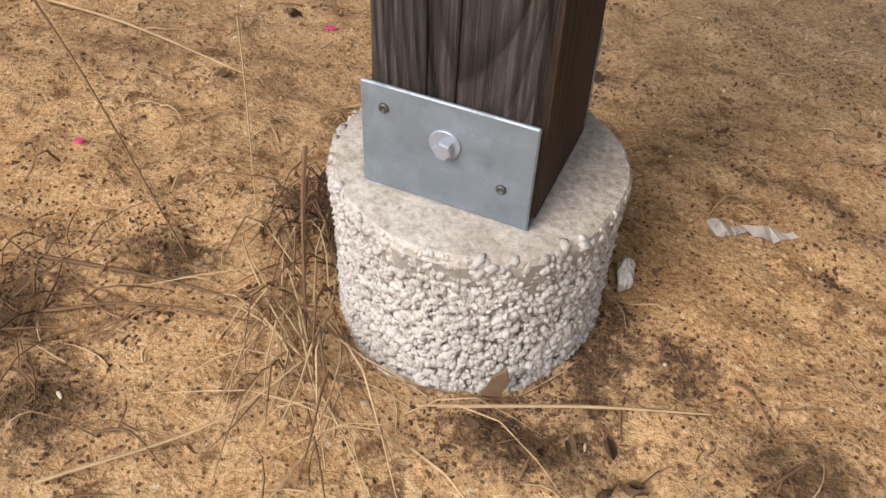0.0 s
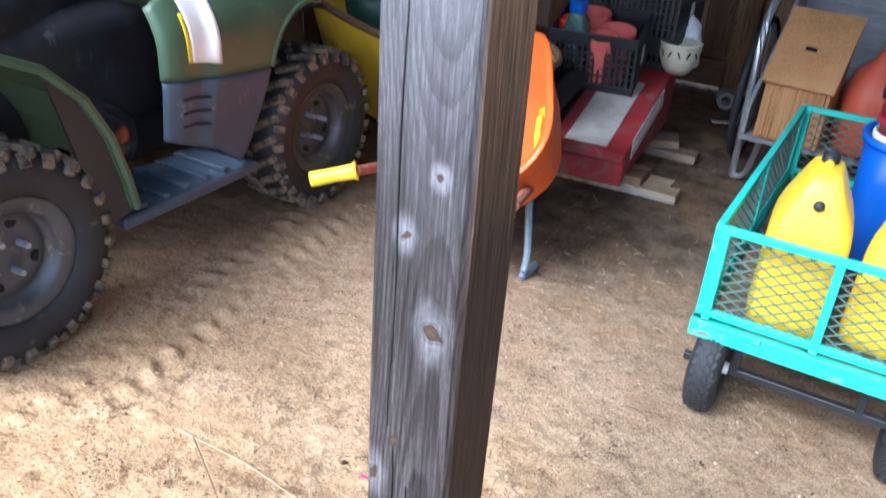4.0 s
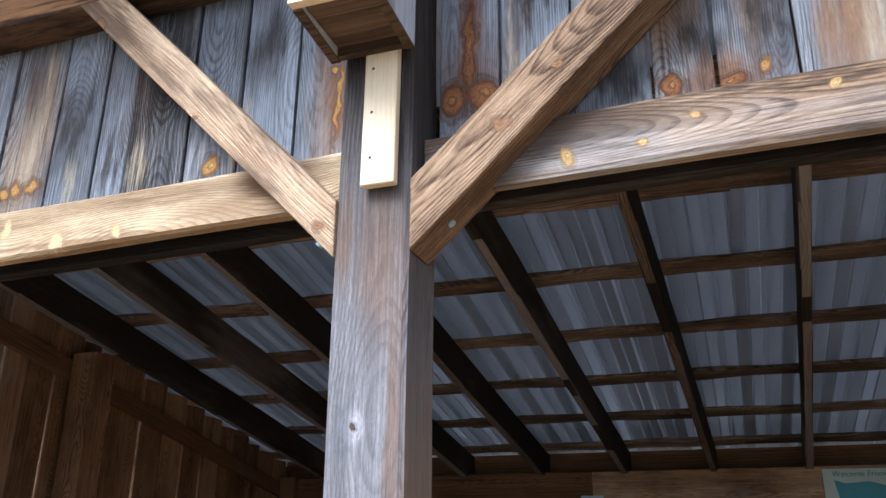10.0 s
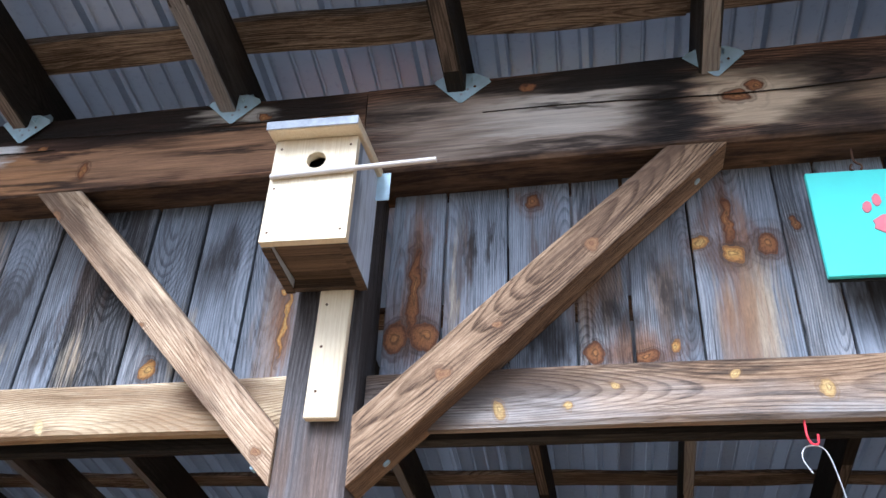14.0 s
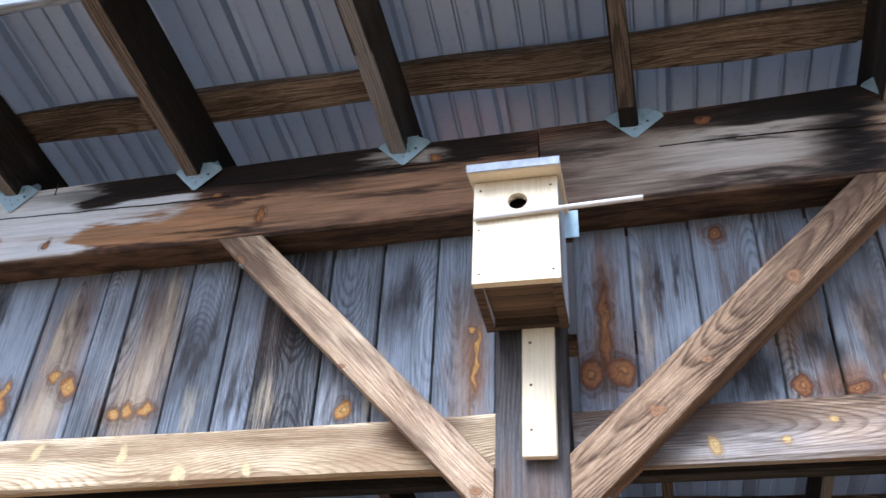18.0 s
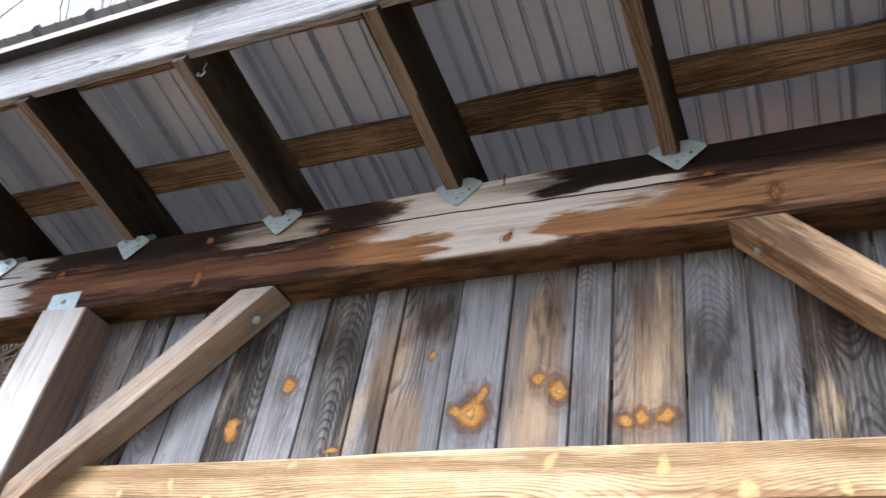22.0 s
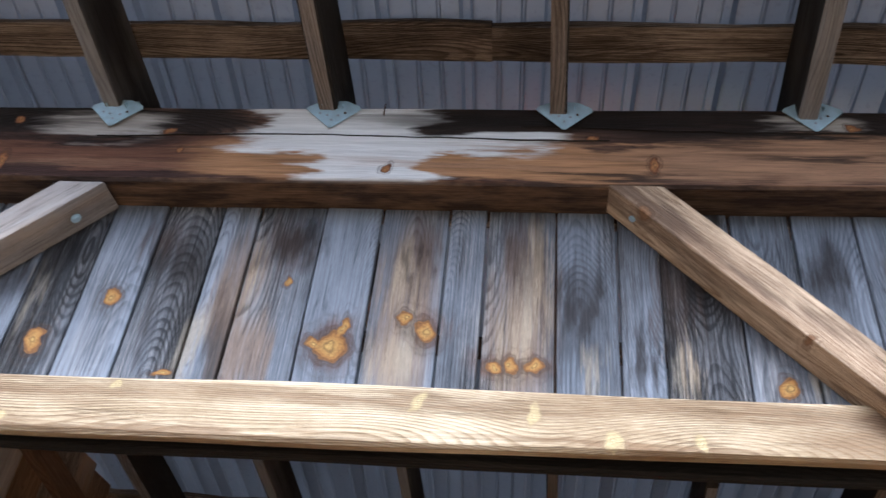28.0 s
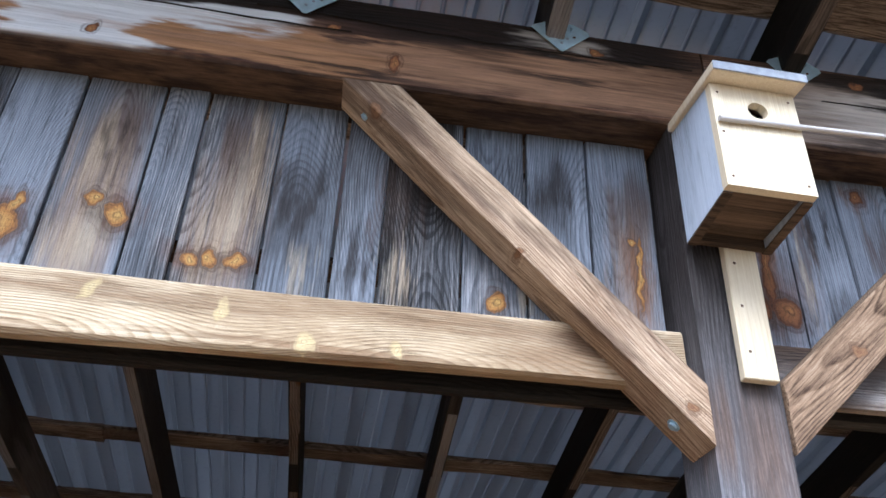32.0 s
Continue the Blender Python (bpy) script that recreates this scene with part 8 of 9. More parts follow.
# ---- bicycle against the back wall ----
bike = thing("bicycle", "old dark bicycle leaning on the back wall, chrome handlebar", "bicycle", pose(0.18, 4.18, 0.0))
M_DARKP = plain("dark_frame_paint", (0.03, 0.025, 0.04), 0.35, 0.2, 0.1)
for wx in (0.05, 1.08):
    ring = [(wx + 0.32 * math.cos(a), 0, 0.335 + 0.32 * math.sin(a)) for a in (2 * math.pi * k / 40 for k in range(40))]
    w = part("bicycle_wheel", tube_bm(ring, 0.018, 8, True), M_TYREWALL, bike, "black bicycle tyre", True)
    bm = bmesh.new()
    for k in range(20):
        a = 2 * math.pi * k / 20
        rod(bm, (wx, 0.015 * (-1) ** k, 0.335), (wx + 0.3 * math.cos(a), 0, 0.335 + 0.3 * math.sin(a)), 0.0014, n=4)
    part("spokes", bm, M_ALU, w)
bm = bmesh.new()
for a, b in (((-0.02, 0, 0.82), (0.05, 0, 0.335)), ((-0.03, 0, 0.80), (0.62, 0, 0.80)), ((-0.0, 0, 0.70), (0.55, 0, 0.30)), ((0.55, 0, 0.30), (0.64, 0, 0.88)), ((0.55, 0, 0.30), (1.08, 0, 0.335)), ((0.62, 0, 0.80), (1.08, 0, 0.335))):
    rod(bm, a, b, 0.014, n=8)
part("bicycle_frame", bm, M_DARKP, bike, "dark steel frame")
part("stem", tube_bm([(-0.03, 0, 0.82), (0.0, -0.02, 1.0), (0.03, -0.03, 1.07)], 0.014, 8), M_ALU, bike, "bright stem")
part("handlebar", tube_bm(curve_pts([(-0.10, -0.06, 1.13), (-0.05, -0.04, 1.14), (0.02, -0.03, 1.09), (0.05, -0.06, 1.05), (0.10, -0.16, 1.09), (0.06, -0.28, 1.10)], 6), 0.011, 8), M_ALU, bike, "chrome handlebar", True)
part("saddle", loft(bmesh.new(), [oval(y, w, 0.90, 0.95) for y, w in ((-0.07, 0.02), (-0.03, 0.10), (0.05, 0.12), (0.07, 0.08))]), M_SEAT, bike, "black saddle", True, pose(0.64, 0, 0, 0, 0, 90))

# ---- things hung on the walls ----
scoop = thing("snow_scoop", "dark red snow scoop with yellow tube handle hanging on the wall", "snow scoop", pose(-1.18, 4.30, 0.0))
bm = bmesh.new()
prof = [(0.03, 1.36), (-0.02, 1.33), (-0.07, 1.27), (-0.10, 1.19), (-0.095, 1.10), (-0.06, 1.0), (-0.02, 0.93), (0.0, 0.86)]
vs = [[bm.verts.new((x, y + (0.012 if abs(x) > 0.19 else 0), z)) for y, z in prof] for x in np.linspace(-0.205, 0.205, 14)]
for a, b in zip(vs, vs[1:]):
    for k in range(len(prof) - 1):
        bm.faces.new((a[k], a[k + 1], b[k + 1], b[k]))
bmesh.ops.solidify(bm, geom=bm.faces[:], thickness=0.006)
part("scoop_blade", bm, plain("dark_red_enamel", (0.22, 0.012, 0.018), 0.35, 0, 0.15, 10), scoop, "dark red ribbed scoop", True)
for k in range(6):
    part("blade_rib", box_bm(-0.14 + 0.05 * k, -0.13 + 0.05 * k, -0.108, -0.10, 1.15, 1.23, 0.003), plain("pale_red_wear", (0.40, 0.06, 0.06), 0.4), scoop)
part("tube_handle", tube_bm(curve_pts([(-0.225, -0.03, 0.96), (-0.22, -0.05, 1.2), (-0.215, -0.02, 1.5), (-0.21, -0.01, 1.95), (-0.18, -0.01, 2.0), (0.18, -0.01, 2.0), (0.21, -0.01, 1.95), (0.215, -0.02, 1.5), (0.23, -0.05, 1.2), (0.245, -0.03, 0.96)], 6), 0.012, 8), M_YELLOW, scoop, "yellow tube handle", True)
part("hanging_hook", tube_bm(curve_pts([(0, 0.08, 2.03), (0, 0.0, 2.03), (0, -0.03, 2.0), (0, -0.03, 1.93), (0.01, -0.03, 1.86)], 5), 0.004, 6), M_BOLT, scoop, "steel hook")
ow = put_mesh("orange_tool_case", loft(bmesh.new(), [rrect(0.03, 0.03, 0, 16, 2.5), rrect(0.06, 0.035, 0.04, 16, 2.5), rrect(0.05, 0.035, 0.12, 16, 2.5), rrect(0.025, 0.03, 0.17, 16, 2.5)]), M_ORANGE, smooth=True)
ow.matrix_basis = pose(-1.68, BACK_Y - 0.031, 1.57, 0, 20)
tagged(ow, "small orange plastic tool case hung on the back wall", "tool case")
gr = put_mesh("green_strap", tube_bm(curve_pts([(-0.05, 0.0, 0.05), (0.03, 0.03, 0.02), (0.045, 0.06, -0.04), (0.0, 0.10, 0.0), (-0.05, 0.04, 0.06), (-0.03, 0.12, 0.05)], 5), 0.011, 6), plain("green_webbing", (0.03, 0.28, 0.17), 0.7))
gr.matrix_basis = pose(SIDE_X + 0.12, 2.40, 0.90)
tagged(gr, "green strap wound round a wall brace", "strap")
ps = thing("welcome_board", "small pale blue welcome board on the back wall plate", "sign")
part("board_panel", box_bm(1.02, 1.45, BACK_Y - 0.133, BACK_Y - 0.124, 2.20, 2.41, 0.001), plain("pale_blue_print", (0.50, 0.66, 0.70), 0.5, 0, 0.1, 6), ps)
tx = bpy.data.curves.new("welcome", "FONT")
tx.body, tx.size, tx.extrude, tx.align_x = "Welcome Friends", 0.045, 0.0008, "CENTER"
to = new("welcome_text", tx)
to.parent = ps
to.matrix_basis = pose(1.235, BACK_Y - 0.134, 2.365, 90)
tx.materials.append(plain("teal_ink", (0.03, 0.22, 0.26), 0.6))
part("printed_shape", slab_bm([(0.08, 0.02), (0.34, 0.02), (0.36, 0.10), (0.25, 0.13), (0.12, 0.12), (0.06, 0.14)], 0.002, pose(1.02, BACK_Y - 0.135, 2.205)), plain("blue_print", (0.06, 0.33, 0.48), 0.5), ps, "blue printed shape")

# ---- litter round the post ----
M_STRAW = plain("dry_straw", (0.42, 0.305, 0.175), 0.8, 0, 0.25, 30)
M_STALK = plain("brown_stalk", (0.15, 0.085, 0.045), 0.85, 0, 0.3, 30)
M_MOULD = plain("dark_leaf_mould", (0.07, 0.038, 0.022), 0.95, 0, 0.4, 60, bump=0.5)
M_LEAF = plain("dry_leaf", (0.17, 0.11, 0.065), 0.85, 0, 0.3, 40)


def gz(x, y):
    return ground_height(x, y)


def stalk(name, label, pts, r, mat, taper=True):
    p = curve_pts([(x, y, gz(x, y) + dz) for x, y, dz in pts], 5)
    n = len(p)
    o = put_mesh(name, tube_bm(p, r, 5, taper=[1 - 0.6 * k / n for k in range(n)] if taper else None), mat)
    return tagged(o, label, "stalk", group="dry stalks on the soil")


stalk("straw_stalk", "long pale straw stalk lying on sandy soil", [(-0.86, 0.262, 0.01), (-0.64, 0.262, 0.014), (-0.427, 0.240, 0.006)], 0.0028, M_STRAW)
stalk("straw_stalk", "thin brown stalk lying on sandy soil", [(-0.80, 0.25, 0.02), (-0.56, 0.10, 0.03), (-0.281, -0.078, 0.006)], 0.0022, M_STALK)
stalk("straw_stalk", "pale straw stalk lying in front of the pier", [(0.03, -0.142, 0.008), (0.15, -0.092, 0.010), (0.248, -0.049, 0.006)], 0.0022, M_STRAW)
stalk("straw_stalk", "upright thin straw leaning over the soil", [(-0.511, 0.35, 0.01), (-0.38, 0.18, 0.03), (-0.245, -0.003, 0.01)], 0.0016, M_STRAW)
stalk("straw_stalk", "dark bent twig on the soil beside the pier", [(-0.42, -0.14, 0.006), (-0.30, -0.12, 0.02), (-0.15, -0.10, 0.008)], 0.0026, M_STALK)
stalk("straw_stalk", "brown twig standing against the pier", [(-0.155, -0.03, 0.16), (-0.135, -0.075, 0.11), (-0.115, -0.12, 0.0)], 0.0026, M_STALK)
stalk("straw_stalk", "dark twig on the open soil", [(0.33, -0.06, 0.005), (0.30, -0.11, 0.012), (0.285, -0.17, 0.005)], 0.002, M_STALK)

stalk("straw_stalk", "thin dark stem curving over the soil", [(-0.226, -0.283, 0.006), (-0.19, -0.275, 0.014), (-0.148, -0.287, 0.006)], 0.0016, M_STALK)
stalk("straw_stalk", "dark bent twig on the soil beside the pier", [(-0.367, -0.193, 0.006), (-0.275, -0.156, 0.015), (-0.142, -0.127, 0.012)], 0.0020, M_STALK)
stalk("straw_stalk", "pale straw stalk leaning on the tuft", [(-0.232, -0.341, 0.006), (-0.133, -0.239, 0.02), (-0.086, -0.150, 0.03)], 0.0018, M_STRAW)
stalk("straw_stalk", "dark twig on the open soil", [(0.263, 0.003, 0.005), (0.28, -0.012, 0.010), (0.304, -0.034, 0.005)], 0.0018, M_STALK)

rnd = random.Random(77)


def blades(n, centre, spread, length, mats, rise=(0.0, 0.06), seed=1, r=0.0011, radial=False, tang=0.0):
    rn = random.Random(seed)
    bm = bmesh.new()
    for k in range(n):
        if radial:
            a = rn.uniform(*radial)
            d = rn.uniform(0.128, 0.15 + spread)
            x, y = centre[0] + d * math.cos(a), centre[1] + d * math.sin(a)
            t = a + rn.choice((-1, 1)) * rn.uniform(0.6, 1.7)
        else:
            x, y = centre[0] + rn.gauss(0, spread), centre[1] + rn.gauss(0, spread)
            t = rn.uniform(0, 2 * math.pi)
        L = rn.uniform(*length)
        up = rn.uniform(*rise)
        c = rn.uniform(-0.6, 0.6)
        pts = []
        for j in range(5):
            f = j / 4
            xx, yy = x + L * f * math.cos(t + c * f), y + L * f * math.sin(t + c * f)
            if math.hypot(xx, yy) < 0.132:
                s = 0.134 / max(0.01, math.hypot(xx, yy))
                xx, yy = xx * s, yy * s
            pts.append((xx, yy, gz(xx, yy) + 0.002 + up * math.sin(math.pi * min(1.0, f * 1.1)) ** 0.8))
        tube(bm, pts, r * rn.uniform(0.6, 1.3), 4, taper=[1, 0.95, 0.85, 0.65, 0.3])
    return bm


for name, label, n, kw, mat in (
    ("grass_tuft", "tuft of dry straw-coloured grass against the pier", 42, dict(centre=(0, 0), spread=0.05, length=(0.08, 0.2), mats=0, rise=(0.005, 0.05), seed=3, radial=(3.3, 4.9)), M_STRAW),
    ("grass_tuft", "brown dead grass tuft at the foot of the pier", 46, dict(centre=(0, 0), spread=0.05, length=(0.05, 0.16), mats=0, rise=(0.01, 0.07), seed=5, radial=(2.7, 4.4)), M_STALK),
    ("grass_tuft", "grey-brown dead grass clump beside the pier", 110, dict(centre=(-0.165, 0.05), spread=0.025, length=(0.03, 0.09), mats=0, rise=(0.01, 0.06), seed=8), M_MOULD),
    ("straw_litter", "scattered straw bits on the sandy soil", 110, dict(centre=(-0.15, -0.05), spread=0.33, length=(0.015, 0.07), mats=0, rise=(0.0, 0.008), seed=12, r=0.0009), M_STRAW),
    ("straw_litter", "scattered brown stem bits on the sandy soil", 110, dict(centre=(-0.1, 0.05), spread=0.4, length=(0.015, 0.08), mats=0, rise=(0.0, 0.012), seed=14, r=0.001), M_STALK),
    ("straw_litter", "scattered straw bits on the shed floor", 420, dict(centre=(-0.3, 1.2), spread=0.8, length=(0.015, 0.06), mats=0, rise=(0.0, 0.006), seed=15, r=0.001), M_STRAW),
    ("straw_litter", "matted brown stems at the edge of the soil", 90, dict(centre=(-0.42, -0.22), spread=0.09, length=(0.03, 0.12), mats=0, rise=(0.0, 0.03), seed=19, r=0.0011), M_STALK)):
    o = put_mesh(name, blades(n, **kw), mat)
    tagged(o, label, "dry grass", kind="stuff")


def crumbs(n, place, size, seed, flat=0.5):
    rn = random.Random(seed)
    out = []
    for k in range(n):
        x, y = place(rn)
        if math.hypot(x, y) < 0.128:
            continue
        s = rn.uniform(*size) * rn.choice((0.5, 0.7, 1.0))
        out.append((Matrix.Translation((x, y, gz(x, y) + s * 0.15)) @ Euler((rn.uniform(-0.5, 0.5), rn.uniform(-0.5, 0.5), rn.uniform(0, 6))).to_matrix().to_4x4() @ Matrix.Diagonal((rn.uniform(0.8, 2.2), rn.uniform(0.6, 1.1), flat, 1)), s))
    return lumps(out, 0.7)


def clusters(cs):
    def place(rn):
        cx, cy, s = rn.choice(cs)
        return rn.gauss(cx, s), rn.gauss(cy, s)
    return place


DARK = [(0.14, -0.03, 0.012), (0.135, -0.06, 0.015), (0.10, -0.11, 0.02), (0.05, -0.15, 0.02), (0.15, 0.02, 0.012), (0.212, 0.0, 0.025), (0.331, -0.061, 0.04), (0.12, -0.131, 0.03), (-0.293, -0.277, 0.03), (-0.218, 0.052, 0.02), (0.19, 0.66, 0.06), (0.30, 0.60, 0.05), (-0.42, -0.2, 0.05), (-0.45, -0.12, 0.05), (-0.33, -0.05, 0.03), (-0.17, 0.06, 0.025), (0.42, 0.1, 0.08), (-0.6, 0.2, 0.12), (0.5, 0.45, 0.15), (0.2, 0.7, 0.2), (-0.3, 0.5, 0.2)]
tagged(put_mesh("leaf_mould", None, M_MOULD, me=crumbs(5200, clusters(DARK), (0.0006, 0.0022), 3, 0.7)), "dark crumbs of leaf mould on the soil", "leaf litter", kind="stuff")
tagged(put_mesh("leaf_mould", None, M_STALK, me=crumbs(2600, clusters(DARK), (0.0006, 0.0028), 13, 0.5)), "brown bits of leaf mould on the soil", "leaf litter", kind="stuff")
tagged(put_mesh("leaf_mould", None, M_MOULD, me=crumbs(3200, lambda r: (r.uniform(-0.75, 0.75), r.uniform(-0.4, 0.9)), (0.0005, 0.0017), 23, 0.6)), "dark specks strewn over the sandy soil", "leaf litter", kind="stuff")
tagged(put_mesh("leaf_mould", None, M_STALK, me=crumbs(3000, clusters([(rnd.uniform(-1.2, 1.0), rnd.uniform(0.1, 1.3), rnd.uniform(0.02, 0.09)) for _ in range(60)]), (0.001, 0.0045), 33, 0.5)), "scattered brown bits trodden into the soil", "leaf litter", kind="stuff")
tagged(put_mesh("leaf_mould", None, M_MOULD, me=crumbs(5000, clusters([(rnd.uniform(-1.1, 1.0), rnd.uniform(-0.2, 1.2), rnd.uniform(0.01, 0.035)) for _ in range(110)]), (0.0008, 0.0034), 43, 0.5)), "dark crumbs in small heaps on the soil", "leaf litter", kind="stuff")
tagged(put_mesh("soil_clods", None, M_SOIL, me=crumbs(4200, lambda r: (r.gauss(-0.1, 0.6), r.gauss(0.25, 0.6)), (0.0015, 0.005), 4, 0.7)), "small sandy clods on the ground", "clods", kind="stuff")
tagged(put_mesh("pebbles", None, plain("tan_pebble", (0.52, 0.44, 0.33), 0.8, 0, 0.3, 40), me=crumbs(420, lambda r: (r.gauss(0.1, 0.6), r.gauss(0.7, 0.8)), (0.0015, 0.004), 6, 0.6)), "small tan pebbles in the soil", "pebbles", kind="stuff")

# torn paper, film scrap, petals, dry leaves
bm = bmesh.new()
n = 14
a = [bm.verts.new((0.095 * k / n - 0.0, 0.003 * math.sin(k * 1.3) + 0.007, 0.004 + 0.004 * math.sin(k * 0.9))) for k in range(n + 1)]
b = [bm.verts.new((0.095 * k / n + 0.003, -0.011 - 0.005 * math.sin(k * 0.8), 0.002 + 0.005 * math.cos(k * 1.1) ** 2)) for k in range(n + 1)]
for k in range(n):
    bm.faces.new((a[k], a[k + 1], b[k + 1], b[k]))
bmesh.ops.solidify(bm, geom=bm.faces[:], thickness=0.002)
pp = put_mesh("bark_paper", bm, plain("torn_grey_paper", (0.70, 0.67, 0.63), 0.8, 0, 0.2, 40, dirt=(0.2, 0.13, 0.08), dirt_amount=0.3))
pp.matrix_basis = pose(0.197, 0.206, gz(0.24, 0.23) + 0.003, 0, 0, 17)
tagged(pp, "torn strip of grey papery bark on the soil", "paper")
bm = bmesh.new()
bmesh.ops.create_icosphere(bm, subdivisions=3, radius=0.014)
for v in bm.verts:
    k = 1 + 0.6 * noise.noise(v.co * 70) + 0.3 * noise.noise(v.co * 200)
    v.co = Vector((v.co.x * 0.6 * k, v.co.y * 1.0 * k, v.co.z * 1.25 * k))
fs = put_mesh("film_scrap", bm, plain("clear_crumpled_film", (0.62, 0.60, 0.57), 0.2, 0, 0.2, 60), smooth=False)
fs.matrix_basis = pose(0.137, 0.075, 0.03)
tagged(fs, "crumpled clear plastic scrap against the pier", "plastic scrap")
M_PETAL = plain("magenta_petal", (0.75, 0.06, 0.25), 0.6)
for k, (x, y) in enumerate(((-0.378, 0.387), (-0.52, 0.03))):
    o = put_mesh("petal", blob(0.009 if k == 0 else 0.006, 0.006, 0.001, 10, k), M_PETAL)
    o.matrix_basis = pose(x, y, gz(x, y) + 0.004, 80, 0, 30 * k)
    tagged(o, "small magenta petal on the soil", "petal")
for k in range(14):
    x, y = (rnd.uniform(0.08, 0.2), rnd.uniform(-0.2, -0.06)) if k < 7 else (rnd.uniform(-0.6, 0.5), rnd.uniform(-0.25, 0.6))
    if math.hypot(x, y) < 0.14:
        x, y = 0.15, -0.1 - 0.01 * k
    bm = bmesh.new()
    m = 7
    rows = []
    for j in range(m):
        f = j / (m - 1)
        w = 0.0045 * math.sin(math.pi * min(0.97, f + 0.06))
        rows.append((bm.verts.new((0.022 * f, -w, 0.006 * math.sin(f * 4 + k))), bm.verts.new((0.022 * f, 0, 0.003 + 0.008 * math.sin(f * 3 + k))), bm.verts.new((0.022 * f, w, 0.006 * math.cos(f * 5 + k)))))
    for p, q in zip(rows, rows[1:]):
        bm.faces.new((p[0], p[1], q[1], q[0]))
        bm.faces.new((p[1], p[2], q[2], q[1]))
    bmesh.ops.solidify(bm, geom=bm.faces[:], thickness=0.0006)
    o = put_mesh("dry_leaf", bm, M_LEAF)
    o.matrix_basis = pose(x, y, gz(x, y) + 0.006, rnd.uniform(-30, 30), rnd.uniform(-20, 20), rnd.uniform(0, 360))
    tagged(o, "curled dry brown leaf on the soil", "leaf", group="dry leaves")
bl = put_mesh("bark_flake", slab_bm([(-0.008, 0), (0.006, 0.003), (0.009, 0.03), (0.002, 0.052), (-0.006, 0.035)], 0.003), M_LEAF)
bl.matrix_basis = pose(0.072, -0.124, 0.035, 10, 8, 20)
tagged(bl, "brown bark flake leaning on the pier", "bark")

# ---- bare trees and brush beyond the corner ----
M_BARK = plain("grey_brown_bark", (0.13, 0.105, 0.085), 0.9, 0, 0.35, 20)
M_BARKD = plain("dark_bark", (0.08, 0.062, 0.05), 0.9, 0, 0.35, 20)
M_TWIG = plain("pale_twig", (0.19, 0.175, 0.16), 0.85, 0, 0.35, 20)
M_NEEDLE = plain("dull_green_foliage", (0.045, 0.055, 0.026), 0.8, 0, 0.5, 9)


def bare_tree(h, seed, limbs=26, spread=0.55):
    rn = random.Random(seed)
    trunk, crown = bmesh.new(), bmesh.new()
    lean = Vector((rn.uniform(-0.18, 0.18), rn.uniform(-0.18, 0.18), 1)).normalized()
    tp = [Vector((0, 0, -0.1)) + lean * h * k / 9 + Vector((noise.noise(Vector((k * 0.5, seed, 0))), noise.noise(Vector((k * 0.5, seed, 9))), 0)) * 0.09 * h * k / 9 for k in range(10)]
    tube(trunk, tp, 0.014 * h, 7, taper=[1 - 0.88 * k / 9 for k in range(10)])

    def grow(p, d, L, r, depth):
        pts, q = [p], p
        for k in range(4):
            d = (d + Vector((rn.uniform(-1, 1), rn.uniform(-1, 1), rn.uniform(-0.5, 0.9))) * 0.22).normalized()
            q = q + d * L / 4
            pts.append(q)
        tube(crown, pts, r, 4 if depth else 5, taper=[1, 0.85, 0.7, 0.5, 0.3])
        if depth < 2:
            for k in range(4 if depth == 0 else 3):
                i = rn.randint(1, 4)
                nd = (d + Vector((rn.uniform(-1, 1), rn.uniform(-1, 1), rn.uniform(-0.4, 0.8)))).normalized()
                grow(pts[i], nd, L * rn.uniform(0.4, 0.7), r * 0.5, depth + 1)

    for k in range(limbs):
        f = rn.uniform(0.18, 0.97)
        i = min(8, int(f * 9))
        p = tp[i].lerp(tp[i + 1], f * 9 - i)
        a = rn.uniform(0, 2 * math.pi)
        d = Vector((math.cos(a), math.sin(a), rn.uniform(0.1, 1.1))).normalized()
        grow(p, d, h * spread * (1.05 - f) * rn.uniform(0.5, 1.0) + 0.15, 0.005 * h * (1.1 - f), 0)
    return trunk, crown


protos = []
for k in range(4):
    protos.append((bare_tree(6.0 + k * 0.6, 30 + k), M_BARK if k % 2 else M_TWIG))
rn = random.Random(5)
spots = [(-6.3, 1.6), (-6.6, 3.3), (-6.2, 4.3), (-6.4, 1.0), (-6.6, 2.1), (-7.9, 3.2), (-8.4, 1.5), (-7.0, 0.4), (-6.1, 4.9), (-9.0, 3.6), (-6.2, 0.3), (-7.4, 1.6), (-6.8, 2.9), (-8.6, 0.6), (-9.4, 2.4), (-8.0, 4.2), (-10.5, 4.5), (-11.5, 1.2), (-10.2, -0.6), (-7.6, -0.9), (-12.5, 3.2), (-13.5, 6.0), (-9.6, 6.3), (-12.0, -2.2), (-14.5, 0.5), (-7.2, 5.6)]
first = {}
for k, (x, y) in enumerate(spots):
    i = k % 4
    m = pose(x, y, 0, 0, 0, rn.uniform(0, 360)) @ Matrix.Scale(rn.uniform(0.8, 1.15), 4)
    if i not in first:
        (tr, cr), mat = protos[i]
        t = thing("bare_tree", "bare grey-brown tree with fine leafless twigs", "tree", group="bare trees beside the shed")
        part("trunk", tr, mat, t, smooth=True)
        part("crown", cr, mat, t, "fine bare twigs")
        first[i] = t
        t.matrix_basis = m
    else:
        c = copy_thing(first[i], Matrix.Identity(4))
        c.matrix_basis = m


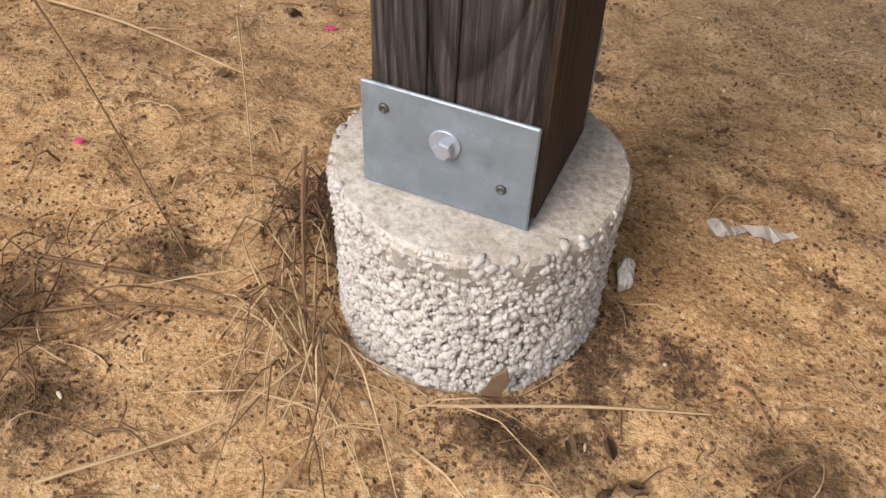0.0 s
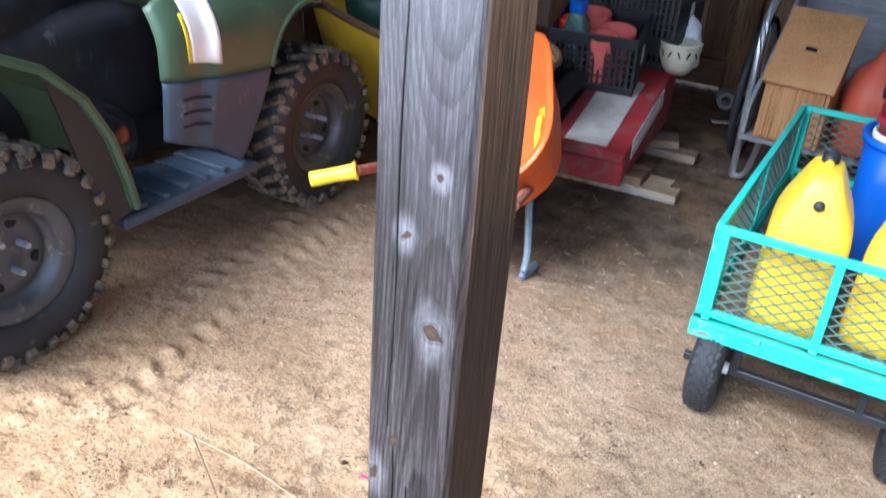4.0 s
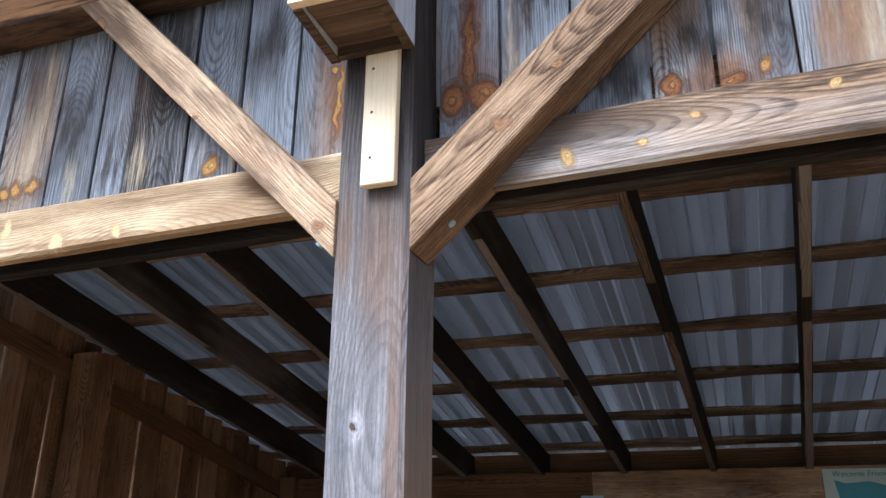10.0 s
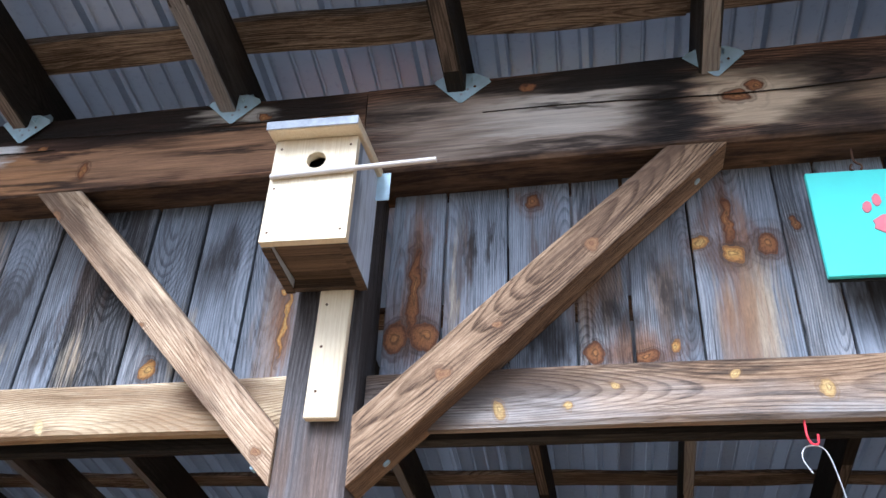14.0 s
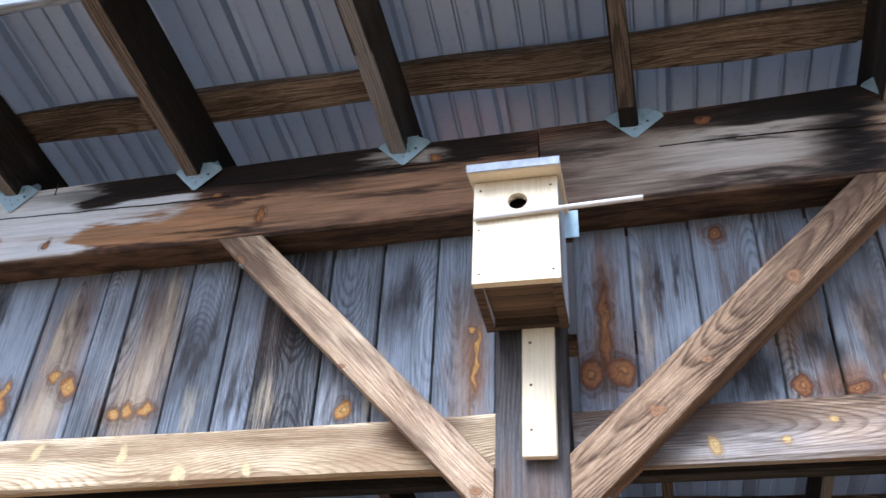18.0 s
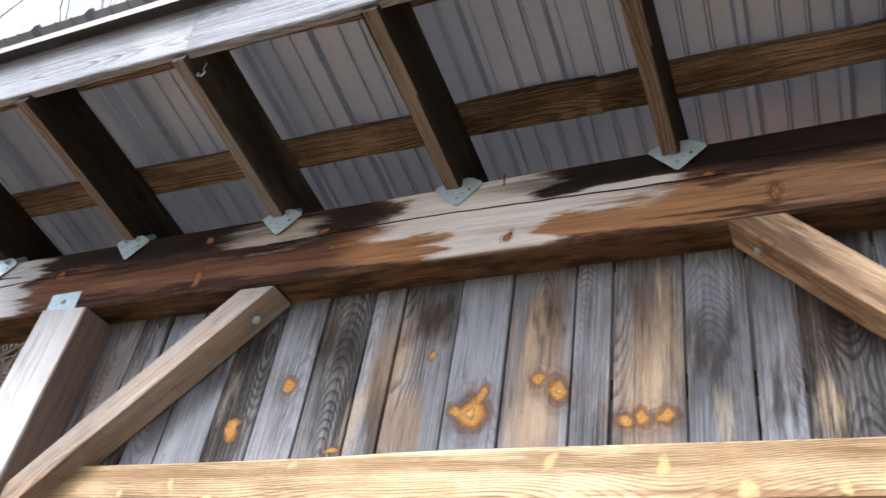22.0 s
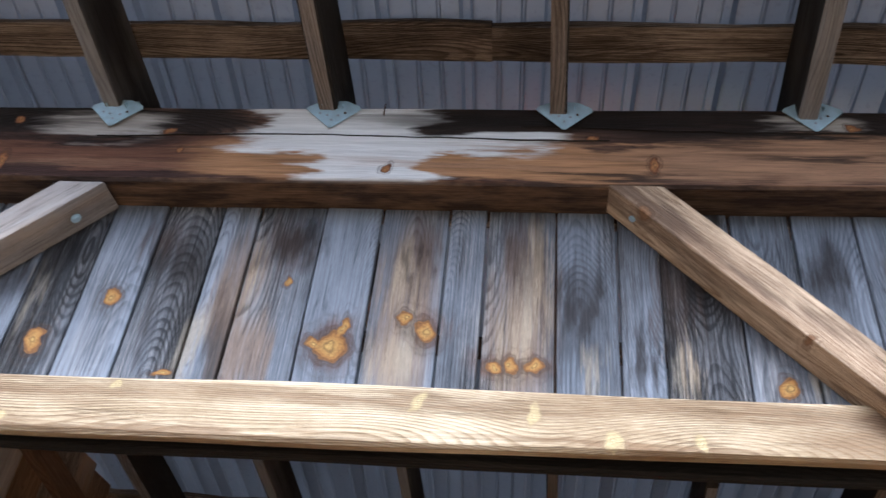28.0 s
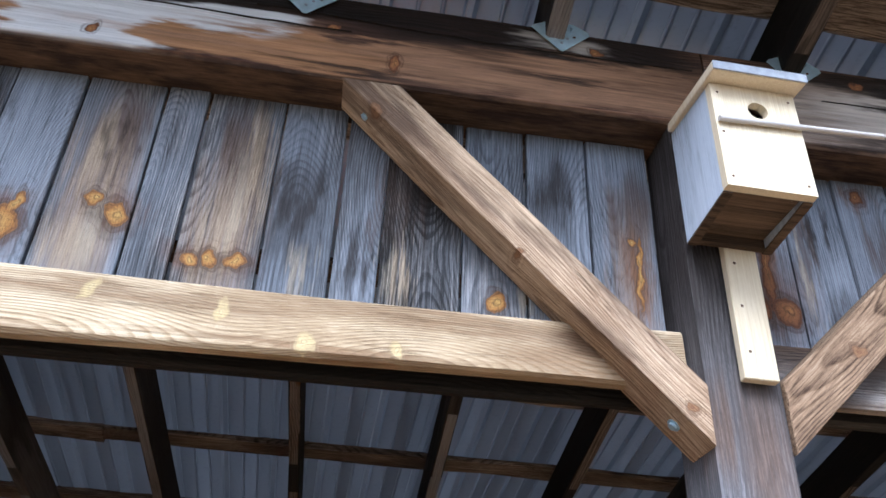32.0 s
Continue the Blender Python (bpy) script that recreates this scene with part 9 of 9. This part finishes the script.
def brush(seed, n, w, h):
    rn = random.Random(seed)
    bm = bmesh.new()
    for k in range(n):
        x, y = rn.uniform(-w, w), rn.uniform(-w, w)
        L = h * rn.uniform(0.4, 1.0)
        d = Vector((rn.uniform(-0.7, 0.7), rn.uniform(-0.7, 0.7), 1)).normalized()
        p = Vector((x, y, -0.03))
        pts = [p]
        for j in range(5):
            d = (d + Vector((rn.uniform(-1, 1), rn.uniform(-1, 1), rn.uniform(-0.6, 0.4))) * 0.3).normalized()
            p = p + d * L / 5
            pts.append(p)
        tube(bm, pts, 0.0030, 3, taper=[1, 0.9, 0.75, 0.6, 0.45, 0.25])
        for j in range(5):
            i = rn.randint(1, 5)
            dd = Vector((rn.uniform(-1, 1), rn.uniform(-1, 1), rn.uniform(-0.3, 0.8))).normalized() * L * rn.uniform(0.15, 0.35)
            tube(bm, [pts[i], pts[i] + dd * 0.5 + Vector((0, 0, 0.03)), pts[i] + dd], 0.0016, 3, taper=[1, 0.8, 0.4])
    return bm


for k, (x, y, mat) in enumerate(((-6.0, 0.6, M_TWIG), (-5.9, 2.4, M_TWIG), (-6.4, 3.4, M_TWIG), (-6.0, -1.0, M_BARK), (-6.0, 1.5, M_TWIG), (-7.0, -0.5, M_BARKD), (-8.0, 2.5, M_BARKD), (-7.0, 4.2, M_TWIG), (-9.0, 0.5, M_BARKD), (-10.0, 3.5, M_BARKD), (-9.0, 5.8, M_BARKD), (-11.0, 1.5, M_BARKD))):
    o = put_mesh("bramble_thicket", brush(50 + k, 150, 1.3, 3.0 if k > 1 else 2.2), mat)
    o.matrix_basis = pose(x, y, 0)
    tagged(o, "tangled bare bramble thicket beside the shed", "thicket", kind="stuff")


def conifer(h, seed):
    rn = random.Random(seed)
    tr, cr = bmesh.new(), bmesh.new()
    tube(tr, [(0, 0, -0.1), (0, 0, h * 0.5), (0, 0, h)], 0.02 * h, 7, taper=[1, 0.6, 0.1])
    for k in range(3600):
        f = rn.uniform(0.08, 1.0)
        R = 0.24 * h * (1.05 - f) * rn.uniform(0.2, 1.0) ** 0.5
        a = rn.uniform(0, 2 * math.pi)
        c = Vector((R * math.cos(a), R * math.sin(a), f * h - 0.15 * R))
        out = Vector((math.cos(a), math.sin(a), rn.uniform(-0.5, 0.1))).normalized()
        s = Vector((-out.y, out.x, rn.uniform(-0.4, 0.4))).normalized()
        L, w = rn.uniform(0.12, 0.30), rn.uniform(0.03, 0.07)
        v = [cr.verts.new(c + out * L), cr.verts.new(c + s * w), cr.verts.new(c - out * L * 0.3), cr.verts.new(c - s * w)]
        cr.faces.new(v)
    return tr, cr


con = None
for k, (x, y, h) in enumerate(((-9.2, 3.4, 5.2), (-9.6, 5.0, 6.0), (-8.8, 6.4, 5.6), (-10.2, 7.6, 6.5), (-9.4, 1.8, 5.0), (-8.4, 8.2, 5.5), (-10.6, 0.2, 7), (-11.4, 2.2, 8), (-10.8, 4.2, 7.5), (-12.2, -1.6, 8), (-12.8, 5.6, 8.5), (-13, 1.0, 9), (-14.5, 4.0, 9), (-12.5, 7.0, 7), (-16, -1.5, 8), (-17.0, 3.0, 9), (-13.5, -3.0, 7.0), (-15, 8, 9), (-11.5, 9.5, 7.5))):
    m = pose(x, y, 0, 0, 0, 50 * k) @ Matrix.Scale(h / 7, 4)
    if con is None:
        tr, cr = conifer(7.0, 9)
        con = thing("evergreen_tree", "dull green evergreen tree behind the bare trees", "tree", m, group="evergreens beyond the shed")
        part("trunk", tr, M_BARKD, con)
        part("crown", cr, M_NEEDLE, con, "dull green foliage")
    else:
        copy_thing(con, Matrix.Identity(4)).matrix_basis = m
